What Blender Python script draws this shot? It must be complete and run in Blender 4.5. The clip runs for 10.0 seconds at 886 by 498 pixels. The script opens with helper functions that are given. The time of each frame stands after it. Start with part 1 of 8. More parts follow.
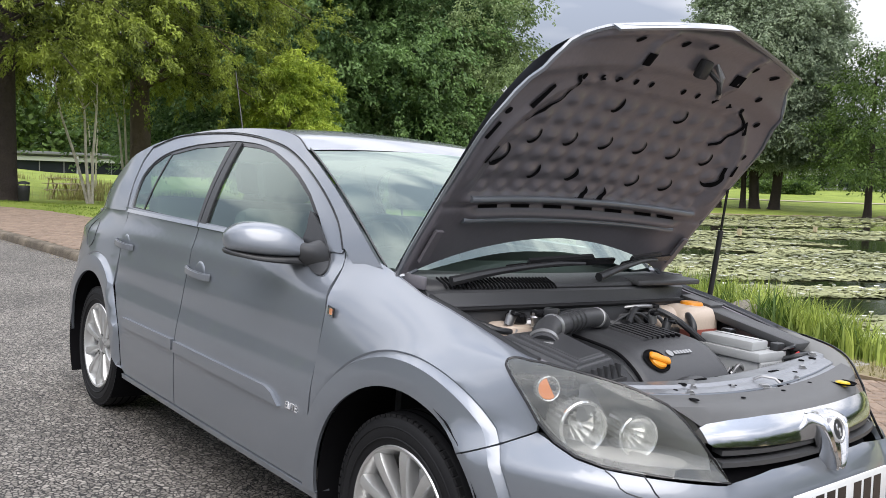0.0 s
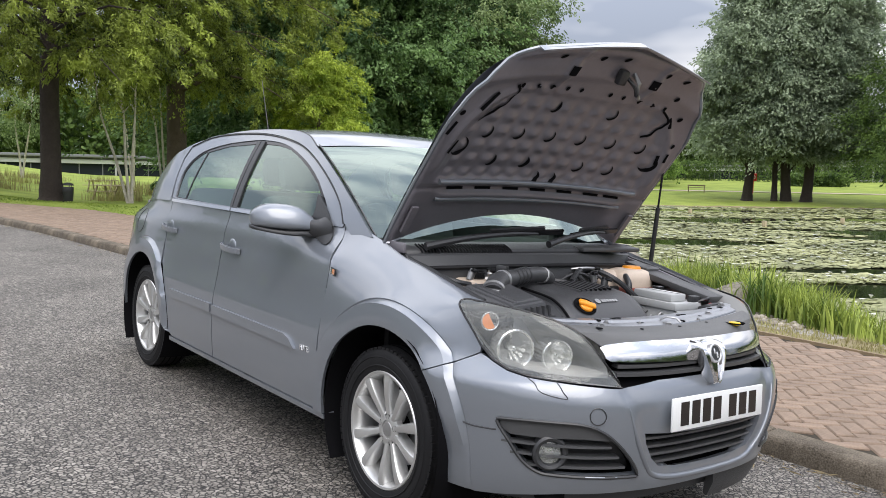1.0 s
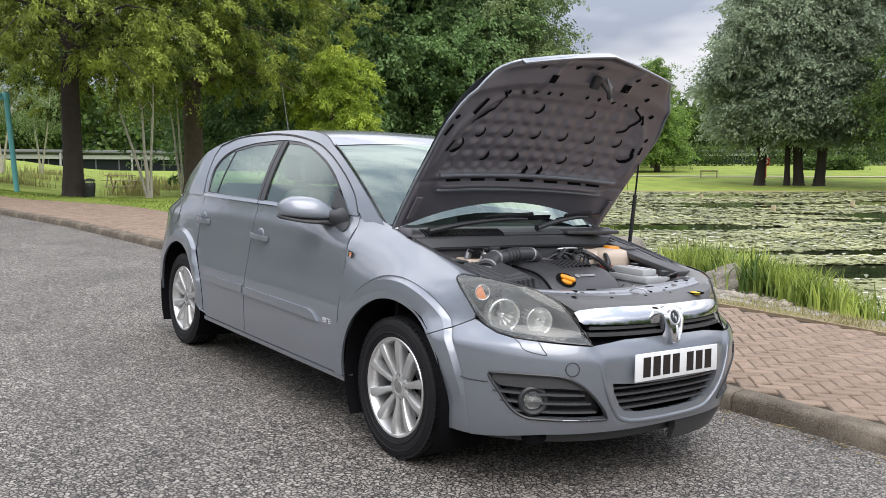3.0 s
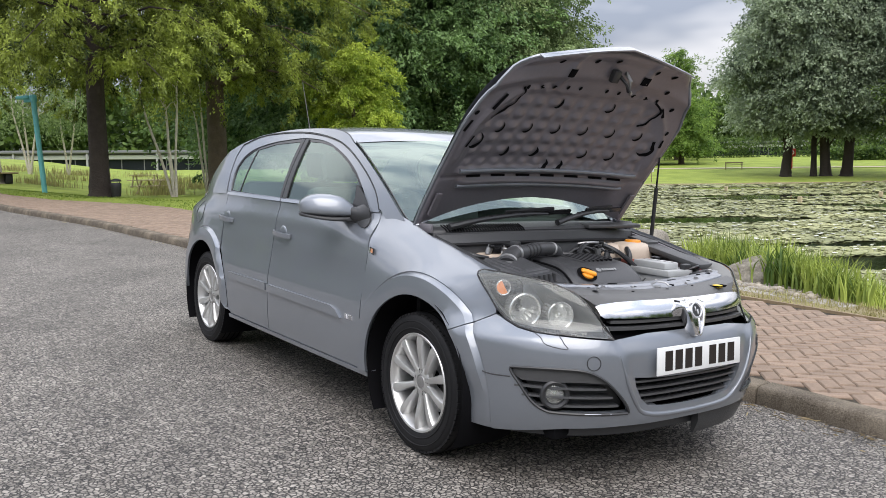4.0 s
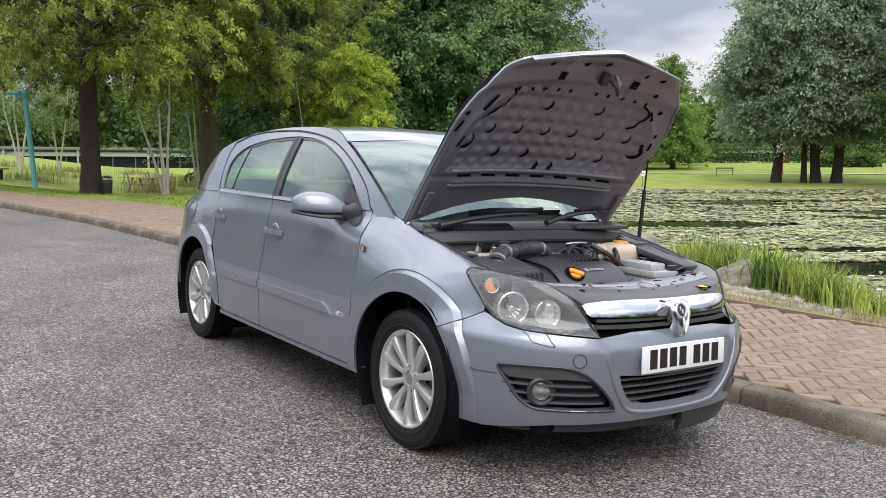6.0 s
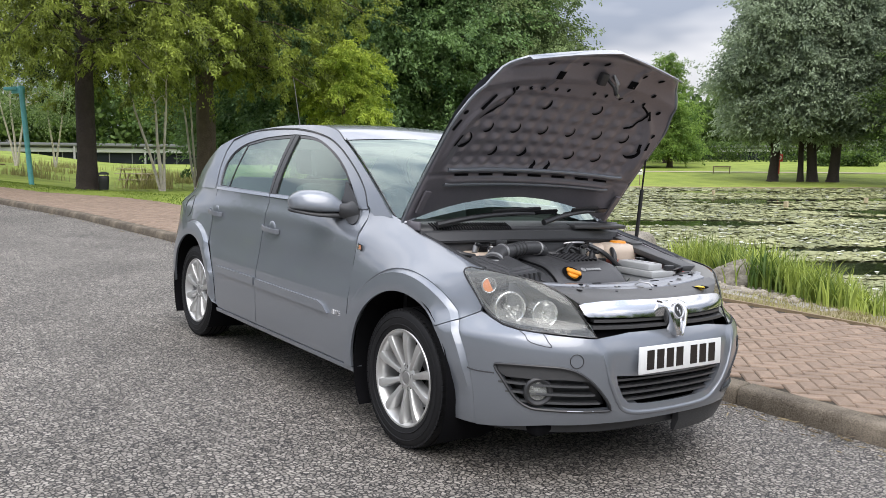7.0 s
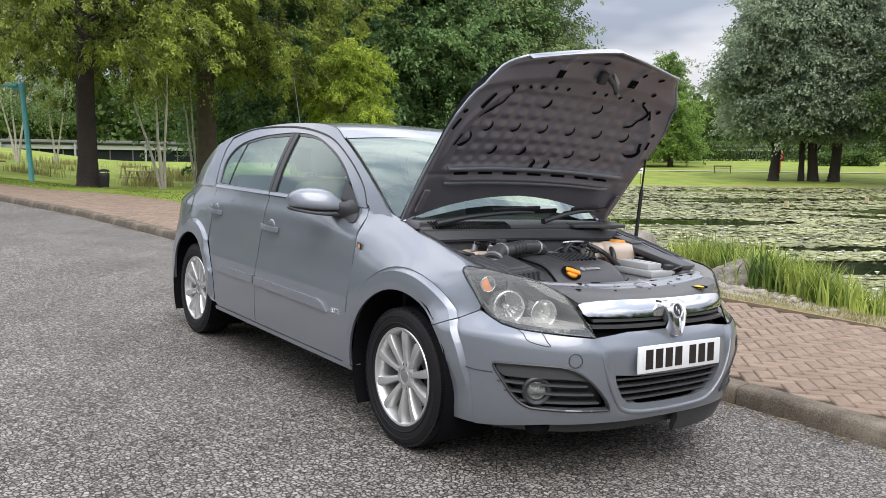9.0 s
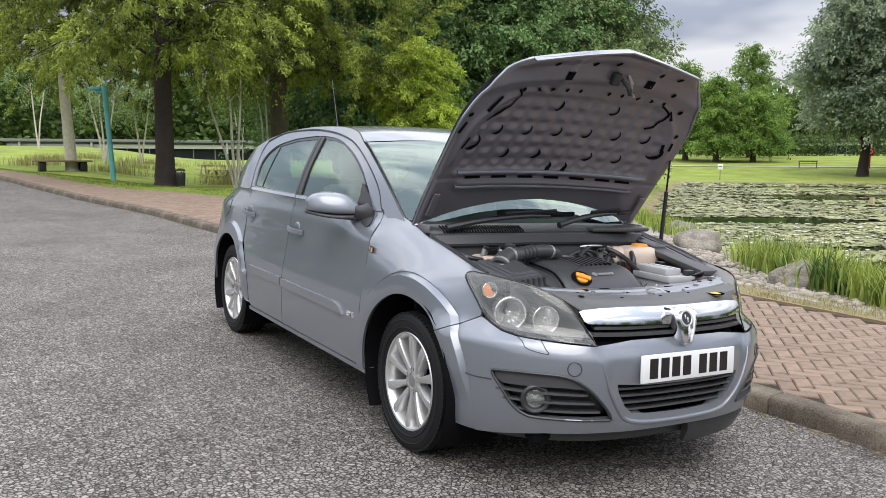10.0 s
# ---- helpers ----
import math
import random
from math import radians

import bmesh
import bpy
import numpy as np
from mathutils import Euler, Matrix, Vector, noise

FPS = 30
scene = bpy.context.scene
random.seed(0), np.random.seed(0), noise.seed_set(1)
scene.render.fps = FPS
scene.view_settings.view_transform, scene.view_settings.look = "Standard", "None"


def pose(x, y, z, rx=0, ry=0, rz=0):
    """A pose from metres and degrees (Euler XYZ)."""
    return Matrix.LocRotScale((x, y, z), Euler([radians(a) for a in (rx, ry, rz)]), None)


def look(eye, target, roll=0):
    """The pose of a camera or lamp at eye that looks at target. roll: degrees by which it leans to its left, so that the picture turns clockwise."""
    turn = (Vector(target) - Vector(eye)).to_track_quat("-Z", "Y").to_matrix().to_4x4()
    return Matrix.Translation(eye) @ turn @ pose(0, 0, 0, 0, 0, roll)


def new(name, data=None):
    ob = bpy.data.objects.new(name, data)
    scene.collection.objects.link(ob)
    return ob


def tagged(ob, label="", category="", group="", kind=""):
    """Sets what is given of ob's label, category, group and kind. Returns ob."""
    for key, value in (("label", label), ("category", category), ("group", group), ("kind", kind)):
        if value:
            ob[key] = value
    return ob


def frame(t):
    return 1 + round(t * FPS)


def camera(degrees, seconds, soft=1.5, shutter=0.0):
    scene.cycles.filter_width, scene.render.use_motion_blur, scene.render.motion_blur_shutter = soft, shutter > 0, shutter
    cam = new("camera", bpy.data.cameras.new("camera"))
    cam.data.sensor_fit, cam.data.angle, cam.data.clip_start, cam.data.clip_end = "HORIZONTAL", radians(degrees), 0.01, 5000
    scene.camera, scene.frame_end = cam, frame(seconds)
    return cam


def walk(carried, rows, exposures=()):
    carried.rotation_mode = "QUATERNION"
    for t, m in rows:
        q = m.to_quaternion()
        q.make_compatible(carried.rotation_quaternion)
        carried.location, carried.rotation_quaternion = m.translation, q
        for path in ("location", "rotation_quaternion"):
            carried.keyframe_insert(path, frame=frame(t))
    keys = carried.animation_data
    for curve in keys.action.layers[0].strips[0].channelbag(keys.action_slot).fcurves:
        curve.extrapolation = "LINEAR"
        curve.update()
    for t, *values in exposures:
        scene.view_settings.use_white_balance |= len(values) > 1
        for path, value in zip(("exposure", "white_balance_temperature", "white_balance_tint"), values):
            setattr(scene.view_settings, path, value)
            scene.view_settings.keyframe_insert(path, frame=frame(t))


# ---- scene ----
cam = camera(55.3, 10.0, soft=0.7)
# the road falls towards the kerb, and the car and its path lean with it
LEVEL = Matrix.Rotation(radians(2.6), 4, (-0.8, 0.6, 0.0))
PATH = [
    (0, (1.849, -2.246, 1.270), (0.319, -0.965, 1.123), 4.43),
    (0.5, (2.182, -2.438, 1.260), (0.623, -1.193, 1.132), 4.17),
    (1, (2.552, -2.537, 1.240), (0.975, -1.317, 1.082), 3.66),
    (1.5, (2.780, -2.666, 1.263), (1.215, -1.432, 1.097), 3.37),
    (2, (2.964, -2.803, 1.253), (1.394, -1.574, 1.090), 3.23),
    (2.5, (3.014, -2.822, 1.259), (1.438, -1.603, 1.087), 3.12),
    (4, (3.040, -2.822, 1.264), (1.414, -1.674, 1.067), 1.94),
    (4.5, (3.067, -2.833, 1.269), (1.448, -1.672, 1.096), 2.01),
    (5, (3.083, -2.846, 1.262), (1.469, -1.676, 1.104), 2.27),
    (5.5, (3.086, -2.847, 1.252), (1.469, -1.685, 1.067), 2.52),
    (7, (3.078, -2.845, 1.262), (1.469, -1.674, 1.064), 2.96),
    (7.5, (3.078, -2.845, 1.263), (1.471, -1.669, 1.075), 3.08),
    (8, (3.081, -2.843, 1.264), (1.475, -1.667, 1.073), 3.12),
    (8.5, (3.081, -2.843, 1.265), (1.477, -1.665, 1.067), 3.24),
    (9, (3.078, -2.838, 1.264), (1.469, -1.668, 1.062), 3.16),
    (9.5, (3.089, -2.788, 1.285), (1.436, -1.680, 1.092), 2.98),
    (10, (3.227, -2.571, 1.312), (1.519, -1.553, 1.093), 2.79),
]
walk(cam, [(t, LEVEL @ look(eye, target, roll)) for t, eye, target, roll in PATH], exposures=((0.0, 0.12, 6430, 13), (10.0, 0.12, 6430, 13)))


# ---- world and sun ----
world = bpy.data.worlds.new("overcast_sky")
scene.world = world
world.use_nodes = True
wn, wl = world.node_tree.nodes, world.node_tree.links
wn.clear()
w_out = wn.new("ShaderNodeOutputWorld")
w_bg = wn.new("ShaderNodeBackground")
w_sky = wn.new("ShaderNodeTexSky")
w_sky.sky_type, w_sky.sun_disc = "NISHITA", False
SUN_EL, SUN_AZ = 50.0, 118.0
w_sky.sun_elevation, w_sky.sun_rotation = radians(SUN_EL), radians(SUN_AZ)
w_sky.air_density, w_sky.dust_density = 1.0, 2.0
w_co = wn.new("ShaderNodeTexCoord")
w_map = wn.new("ShaderNodeMapping")
w_map.inputs["Scale"].default_value = (1.0, 1.0, 3.2)
w_map.inputs["Location"].default_value = (0.35, 0.1, 0.2)
w_noise = wn.new("ShaderNodeTexNoise")
w_noise.inputs["Scale"].default_value, w_noise.inputs["Detail"].default_value = 2.1, 4.0
w_noise.inputs["Roughness"].default_value = 0.55
w_ramp = wn.new("ShaderNodeValToRGB")
w_ramp.color_ramp.elements[0].position, w_ramp.color_ramp.elements[0].color = 0.43, (4.2, 4.7, 5.6, 1)
w_ramp.color_ramp.elements[1].position, w_ramp.color_ramp.elements[1].color = 0.57, (9.8, 9.9, 10.1, 1)
w_mix = wn.new("ShaderNodeMix")
w_mix.data_type = "RGBA"
w_mix.inputs["Factor"].default_value = 0.9
wl.new(w_co.outputs["Generated"], w_map.inputs["Vector"])
wl.new(w_map.outputs["Vector"], w_noise.inputs["Vector"])
wl.new(w_noise.outputs["Fac"], w_ramp.inputs["Fac"])
wl.new(w_sky.outputs["Color"], w_mix.inputs["A"])
wl.new(w_ramp.outputs["Color"], w_mix.inputs["B"])
w_sep = wn.new("ShaderNodeSeparateXYZ")
w_up = wn.new("ShaderNodeMapRange")
w_up.inputs["From Min"].default_value, w_up.inputs["From Max"].default_value = 0.05, 1.0
w_up.inputs["To Min"].default_value, w_up.inputs["To Max"].default_value = 0.52, 2.55
w_dome = wn.new("ShaderNodeVectorMath")
w_dome.operation = "SCALE"
wl.new(w_co.outputs["Generated"], w_sep.inputs[0])
wl.new(w_sep.outputs["Z"], w_up.inputs["Value"])
wl.new(w_mix.outputs["Result"], w_dome.inputs[0])
wl.new(w_up.outputs["Result"], w_dome.inputs["Scale"])
wl.new(w_dome.outputs["Vector"], w_bg.inputs["Color"])
w_bg.inputs["Strength"].default_value = 0.13
wl.new(w_bg.outputs["Background"], w_out.inputs["Surface"])

sun = new("sun", bpy.data.lights.new("sun", "SUN"))
sun.data.energy, sun.data.angle, sun.data.color = 1.5, radians(48), (1.0, 0.96, 0.9)
sun_way = Vector((math.sin(radians(SUN_AZ)) * math.cos(radians(SUN_EL)), math.cos(radians(SUN_AZ)) * math.cos(radians(SUN_EL)), math.sin(radians(SUN_EL))))
sun.matrix_world = look(sun_way * 40, (0, 0, 0))


# ---- materials ----
def nodes_of(name):
    m = bpy.data.materials.new(name)
    m.use_nodes = True
    nt = m.node_tree
    return m, nt.nodes, nt.links, nt.nodes["Principled BSDF"]


def material(name, color, rough=0.5, metal=0.0, vary=0.12, scale=6.0, bump=0.0, bump_scale=60.0, coat=0.0, speck=0.0, spec=0.5, island=0.0, objects=0.0):
    """A plain surface with stains at a large scale, grain at a small one, and fine relief."""
    m, n, l, b = nodes_of(name)
    co = n.new("ShaderNodeTexCoord")
    big = n.new("ShaderNodeTexNoise")
    big.inputs["Scale"].default_value, big.inputs["Detail"].default_value = scale, 5
    fine = n.new("ShaderNodeTexNoise")
    fine.inputs["Scale"].default_value, fine.inputs["Detail"].default_value = bump_scale, 3
    l.new(co.outputs["Object"], big.inputs["Vector"])
    l.new(co.outputs["Object"], fine.inputs["Vector"])
    total = n.new("ShaderNodeMath")
    total.operation = "MULTIPLY_ADD"
    l.new(big.outputs["Fac"], total.inputs[0])
    total.inputs[1].default_value = 2 * vary
    total.inputs[2].default_value = 1 - vary
    last = total.outputs[0]
    add = n.new("ShaderNodeMath")
    add.operation = "MULTIPLY_ADD"
    l.new(fine.outputs["Fac"], add.inputs[0])
    add.inputs[1].default_value = vary + 2 * speck
    sub = n.new("ShaderNodeMath")
    sub.operation = "SUBTRACT"
    l.new(last, sub.inputs[0])
    sub.inputs[1].default_value = vary / 2 + speck
    l.new(sub.outputs[0], add.inputs[2])
    last = add.outputs[0]
    if island or objects:
        geo = n.new("ShaderNodeNewGeometry") if island else n.new("ShaderNodeObjectInfo")
        ran = n.new("ShaderNodeMath")
        ran.operation = "MULTIPLY_ADD"
        l.new(geo.outputs["Random Per Island" if island else "Random"], ran.inputs[0])
        ran.inputs[1].default_value = 2 * (island or objects)
        ran.inputs[2].default_value = 1 - (island or objects)
        mul = n.new("ShaderNodeMath")
        mul.operation = "MULTIPLY"
        l.new(last, mul.inputs[0])
        l.new(ran.outputs[0], mul.inputs[1])
        last = mul.outputs[0]
    mix = n.new("ShaderNodeVectorMath")
    mix.operation = "SCALE"
    mix.inputs[0].default_value = color
    l.new(last, mix.inputs["Scale"])
    l.new(mix.outputs["Vector"], b.inputs["Base Color"])
    b.inputs["Roughness"].default_value, b.inputs["Metallic"].default_value = rough, metal
    b.inputs["Coat Weight"].default_value, b.inputs["Coat Roughness"].default_value = coat, 0.03
    b.inputs["Coat IOR"].default_value = 1.58 if coat > 0.6 else 1.5
    b.inputs["Specular IOR Level"].default_value = spec
    if bump:
        bp = n.new("ShaderNodeBump")
        bp.inputs["Strength"].default_value, bp.inputs["Distance"].default_value = 1.0, bump
        l.new(fine.outputs["Fac"], bp.inputs["Height"])
        l.new(bp.outputs["Normal"], b.inputs["Normal"])
    return m


def leaf_material(name, dark, light, rough=0.55, big=0.35, through_light=0.35):
    """Leaves: each its own tone between dark and light; noise paints shaded and lit boughs into the colour."""
    m, n, l, b = nodes_of(name)
    geo = n.new("ShaderNodeNewGeometry")
    co = n.new("ShaderNodeTexCoord")
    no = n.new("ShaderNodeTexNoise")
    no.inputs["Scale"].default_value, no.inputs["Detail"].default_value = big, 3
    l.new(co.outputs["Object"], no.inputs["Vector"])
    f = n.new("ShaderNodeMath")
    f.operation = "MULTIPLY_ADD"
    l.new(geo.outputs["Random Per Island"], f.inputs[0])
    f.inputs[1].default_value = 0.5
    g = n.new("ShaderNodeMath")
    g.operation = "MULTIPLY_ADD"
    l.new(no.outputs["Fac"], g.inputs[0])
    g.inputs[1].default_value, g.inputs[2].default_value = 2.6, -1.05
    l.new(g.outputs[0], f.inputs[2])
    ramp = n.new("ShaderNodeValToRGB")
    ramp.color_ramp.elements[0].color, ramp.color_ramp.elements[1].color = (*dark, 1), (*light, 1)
    l.new(f.outputs[0], ramp.inputs["Fac"])
    l.new(ramp.outputs["Color"], b.inputs["Base Color"])
    b.inputs["Roughness"].default_value = rough
    b.inputs["Specular IOR Level"].default_value = 0.3
    tr = n.new("ShaderNodeBsdfTranslucent")
    l.new(ramp.outputs["Color"], tr.inputs["Color"])
    mix = n.new("ShaderNodeMixShader")
    mix.inputs[0].default_value = through_light
    l.new(b.outputs["BSDF"], mix.inputs[1])
    l.new(tr.outputs["BSDF"], mix.inputs[2])
    l.new(mix.outputs[0], n["Material Output"].inputs["Surface"])
    return m


def asphalt_material():
    """Surface dressing: pale and dark chips about a centimetre across in black binder."""
    m, n, l, b = nodes_of("asphalt")
    co = n.new("ShaderNodeTexCoord")
    warp = n.new("ShaderNodeTexNoise")
    warp.inputs["Scale"].default_value = 40
    l.new(co.outputs["Object"], warp.inputs["Vector"])
    off = n.new("ShaderNodeVectorMath")
    off.operation = "MULTIPLY_ADD"
    l.new(warp.outputs["Color"], off.inputs[0])
    off.inputs[1].default_value = (0.020, 0.020, 0.020)
    l.new(co.outputs["Object"], off.inputs[2])
    vor = n.new("ShaderNodeTexVoronoi")
    vor.inputs["Scale"].default_value = 48
    l.new(off.outputs[0], vor.inputs["Vector"])
    edge = n.new("ShaderNodeTexVoronoi")
    edge.feature = "DISTANCE_TO_EDGE"
    edge.inputs["Scale"].default_value = 48
    l.new(off.outputs[0], edge.inputs["Vector"])
    stone = n.new("ShaderNodeValToRGB")
    els = stone.color_ramp.elements
    els[0].position, els[0].color = 0.0, (0.150, 0.136, 0.117, 1)
    els[1].position, els[1].color = 1.0, (0.43, 0.395, 0.345, 1)
    e = els.new(0.45)
    e.color = (0.275, 0.252, 0.219, 1)
    e = els.new(0.8)
    e.color = (0.335, 0.307, 0.267, 1)
    sep = n.new("ShaderNodeSeparateColor")
    l.new(vor.outputs["Color"], sep.inputs[0])
    l.new(sep.outputs[0], stone.inputs["Fac"])
    gap = n.new("ShaderNodeMapRange")
    gap.inputs["From Min"].default_value, gap.inputs["From Max"].default_value = 0.03, 0.16
    l.new(edge.outputs["Distance"], gap.inputs["Value"])
    big = n.new("ShaderNodeTexNoise")
    big.inputs["Scale"].default_value, big.inputs["Detail"].default_value = 1.3, 6
    l.new(co.outputs["Object"], big.inputs["Vector"])
    wear = n.new("ShaderNodeMath")
    wear.operation = "MULTIPLY_ADD"
    l.new(big.outputs["Fac"], wear.inputs[0])
    wear.inputs[1].default_value, wear.inputs[2].default_value = 0.84, 0.47
    col = n.new("ShaderNodeMix")
    col.data_type = "RGBA"
    col.inputs["A"].default_value = (0.014, 0.0135, 0.0135, 1)
    l.new(gap.outputs["Result"], col.inputs["Factor"])
    l.new(stone.outputs["Color"], col.inputs["B"])
    sc = n.new("ShaderNodeVectorMath")
    sc.operation = "SCALE"
    l.new(col.outputs["Result"], sc.inputs[0])
    l.new(wear.outputs[0], sc.inputs["Scale"])
    l.new(sc.outputs["Vector"], b.inputs["Base Color"])
    b.inputs["Roughness"].default_value = 0.75
    hgt = n.new("ShaderNodeMath")
    hgt.operation = "MULTIPLY"
    l.new(gap.outputs["Result"], hgt.inputs[0])
    l.new(sep.outputs[1], hgt.inputs[1])
    bp = n.new("ShaderNodeBump")
    bp.inputs["Strength"].default_value, bp.inputs["Distance"].default_value = 1.0, 0.006
    l.new(hgt.outputs[0], bp.inputs["Height"])
    l.new(bp.outputs["Normal"], b.inputs["Normal"])
    return m


def ground_material(name, a, b_col, scale=3.0, fine=90.0, bump=0.01, rough=0.9):
    """Soil, grass seen from far or gravel: two colours in blotches and in grains."""
    m, n, l, b = nodes_of(name)
    co = n.new("ShaderNodeTexCoord")
    n1 = n.new("ShaderNodeTexNoise")
    n1.inputs["Scale"].default_value, n1.inputs["Detail"].default_value = scale, 6
    n2 = n.new("ShaderNodeTexNoise")
    n2.inputs["Scale"].default_value, n2.inputs["Detail"].default_value = fine, 4
    l.new(co.outputs["Object"], n1.inputs["Vector"])
    l.new(co.outputs["Object"], n2.inputs["Vector"])
    s = n.new("ShaderNodeMath")
    s.operation = "MULTIPLY_ADD"
    l.new(n1.outputs["Fac"], s.inputs[0])
    s.inputs[1].default_value = 1.1
    t = n.new("ShaderNodeMath")
    t.operation = "MULTIPLY_ADD"
    l.new(n2.outputs["Fac"], t.inputs[0])
    t.inputs[1].default_value, t.inputs[2].default_value = 1.0, -0.55
    l.new(t.outputs[0], s.inputs[2])
    ramp = n.new("ShaderNodeValToRGB")
    ramp.color_ramp.elements[0].position, ramp.color_ramp.elements[0].color = 0.2, (*a, 1)
    ramp.color_ramp.elements[1].position, ramp.color_ramp.elements[1].color = 0.8, (*b_col, 1)
    l.new(s.outputs[0], ramp.inputs["Fac"])
    l.new(ramp.outputs["Color"], b.inputs["Base Color"])
    b.inputs["Roughness"].default_value = rough
    b.inputs["Specular IOR Level"].default_value = 0.2
    bp = n.new("ShaderNodeBump")
    bp.inputs["Strength"].default_value, bp.inputs["Distance"].default_value = 0.8, bump
    l.new(n2.outputs["Fac"], bp.inputs["Height"])
    l.new(bp.outputs["Normal"], b.inputs["Normal"])
    return m


ASPHALT = asphalt_material()
KERB = ground_material("kerb_concrete", (0.065, 0.054, 0.041), (0.235, 0.200, 0.155), 5, 130, 0.004)
LAWN = ground_material("lawn_grass", (0.14, 0.19, 0.03), (0.29, 0.35, 0.065), 0.5, 30, 0.02)
VERGE = ground_material("dry_verge", (0.16, 0.13, 0.07), (0.34, 0.29, 0.17), 2, 60, 0.02)
PATH_SAND = ground_material("pale_path", (0.4, 0.34, 0.24), (0.5, 0.44, 0.33), 1, 60, 0.005)
GRAVEL = ground_material("gravel", (0.2, 0.18, 0.15), (0.5, 0.47, 0.42), 30, 120, 0.02)
BARK = material("bark", (0.10, 0.075, 0.055), 0.9, vary=0.4, scale=5, bump=0.03, bump_scale=18)
BARK_DARK = material("dark_bark", (0.035, 0.026, 0.022), 0.9, vary=0.4, scale=5, bump=0.03, bump_scale=18)
BIRCH_BARK = material("birch_bark", (0.55, 0.5, 0.43), 0.8, vary=0.35, scale=6, bump=0.01, bump_scale=25)
# larch ends widened: deep crown shade and bright highlights put into the leaf colour
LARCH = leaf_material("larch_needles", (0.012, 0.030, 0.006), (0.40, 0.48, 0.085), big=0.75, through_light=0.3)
FRESH = leaf_material("fresh_larch_needles", (0.12, 0.20, 0.015), (0.56, 0.66, 0.10), big=1.1, through_light=0.3)
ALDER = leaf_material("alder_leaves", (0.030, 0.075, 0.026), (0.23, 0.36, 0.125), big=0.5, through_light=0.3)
WILLOW = leaf_material("willow_leaves", (0.09, 0.145, 0.05), (0.37, 0.47, 0.20), big=0.5, through_light=0.3)
DARKLEAF = leaf_material("dark_broad_leaves", (0.03, 0.065, 0.014), (0.15, 0.23, 0.05), big=0.7)
POPLAR = leaf_material("grey_green_leaves", (0.12, 0.165, 0.105), (0.44, 0.52, 0.35), big=0.35)
CONIFER = leaf_material("fresh_green_leaves", (0.06, 0.13, 0.02), (0.30, 0.44, 0.09), big=0.8)
REED = leaf_material("reed_blades", (0.06, 0.115, 0.018), (0.45, 0.53, 0.11), big=2.0)


# ---- mesh helpers ----
def link_mesh(name, verts, faces, mat, parent=None, label="", smooth=False, sharp=None):
    me = bpy.data.meshes.new(name)
    me.from_pydata([tuple(v) for v in verts], [], [tuple(f) for f in faces])
    me.update()
    if mat:
        me.materials.append(mat)
    if smooth:
        me.polygons.foreach_set("use_smooth", [True] * len(me.polygons))
        if sharp:
            me.set_sharp_from_angle(angle=radians(sharp))
    ob = new(name, me)
    if parent:
        ob.parent = parent
    if label:
        tagged(ob, label)
    return ob


def part(name, bm, mat, parent=None, label="", smooth=True, sharp=40):
    """Links a bmesh as one mesh object under a thing or a part."""
    me = bpy.data.meshes.new(name)
    bmesh.ops.recalc_face_normals(bm, faces=bm.faces)
    bm.to_mesh(me)
    bm.free()
    me.materials.append(mat)
    if smooth:
        me.polygons.foreach_set("use_smooth", [True] * len(me.polygons))
        me.set_sharp_from_angle(angle=radians(sharp))
    ob = new(name, me)
    if parent:
        ob.parent = parent
    if label:
        tagged(ob, label)
    return ob


def thing(name, m, label, category, group=""):
    ob = new(name)
    ob.empty_display_size = 0.1
    ob.matrix_world = m
    return tagged(ob, label, category, group)


def box_bm(x0, x1, y0, y1, z0, z1, bevel=0.0, bm=None, m=None, seg=2):
    bm = bm or bmesh.new()
    r = bmesh.ops.create_cube(bm, size=1.0)
    mm = Matrix.Translation(((x0 + x1) / 2, (y0 + y1) / 2, (z0 + z1) / 2)) @ Matrix.Diagonal((x1 - x0, y1 - y0, z1 - z0, 1))
    bmesh.ops.transform(bm, matrix=mm, verts=r["verts"])
    if bevel:
        es = list({e for v in r["verts"] for e in v.link_edges})
        out = bmesh.ops.bevel(bm, geom=es, offset=bevel, segments=seg, profile=0.5, affect="EDGES")
        vs = list({v for f in out["faces"] for v in f.verts} | {v for v in r["verts"] if v.is_valid})
    else:
        vs = r["verts"]
    if m is not None:
        bmesh.ops.transform(bm, matrix=m, verts=vs)
    return bm


def tube(points, radius, sides=8, bm=None, closed_ends=True):
    """A round tube along points; radius is a number or one for each point."""
    bm = bm or bmesh.new()
    pts = [Vector(p) for p in points]
    rad = radius if hasattr(radius, "__len__") else [radius] * len(pts)
    rings, up = [], Vector((0, 0, 1))
    for i, p in enumerate(pts):
        d = (pts[min(i + 1, len(pts) - 1)] - pts[max(i - 1, 0)]).normalized()
        side = d.cross(up) if abs(d.z) < 0.95 else d.cross(Vector((1, 0, 0)))
        side.normalize()
        other = side.cross(d)
        rings.append([bm.verts.new(p + rad[i] * (math.cos(a) * side + math.sin(a) * other)) for a in [2 * math.pi * k / sides for k in range(sides)]])
    for a, b in zip(rings, rings[1:]):
        for k in range(sides):
            bm.faces.new((a[k], a[(k + 1) % sides], b[(k + 1) % sides], b[k]))
    if closed_ends:
        bm.faces.new(rings[0][::-1])
        bm.faces.new(rings[-1])
    return bm


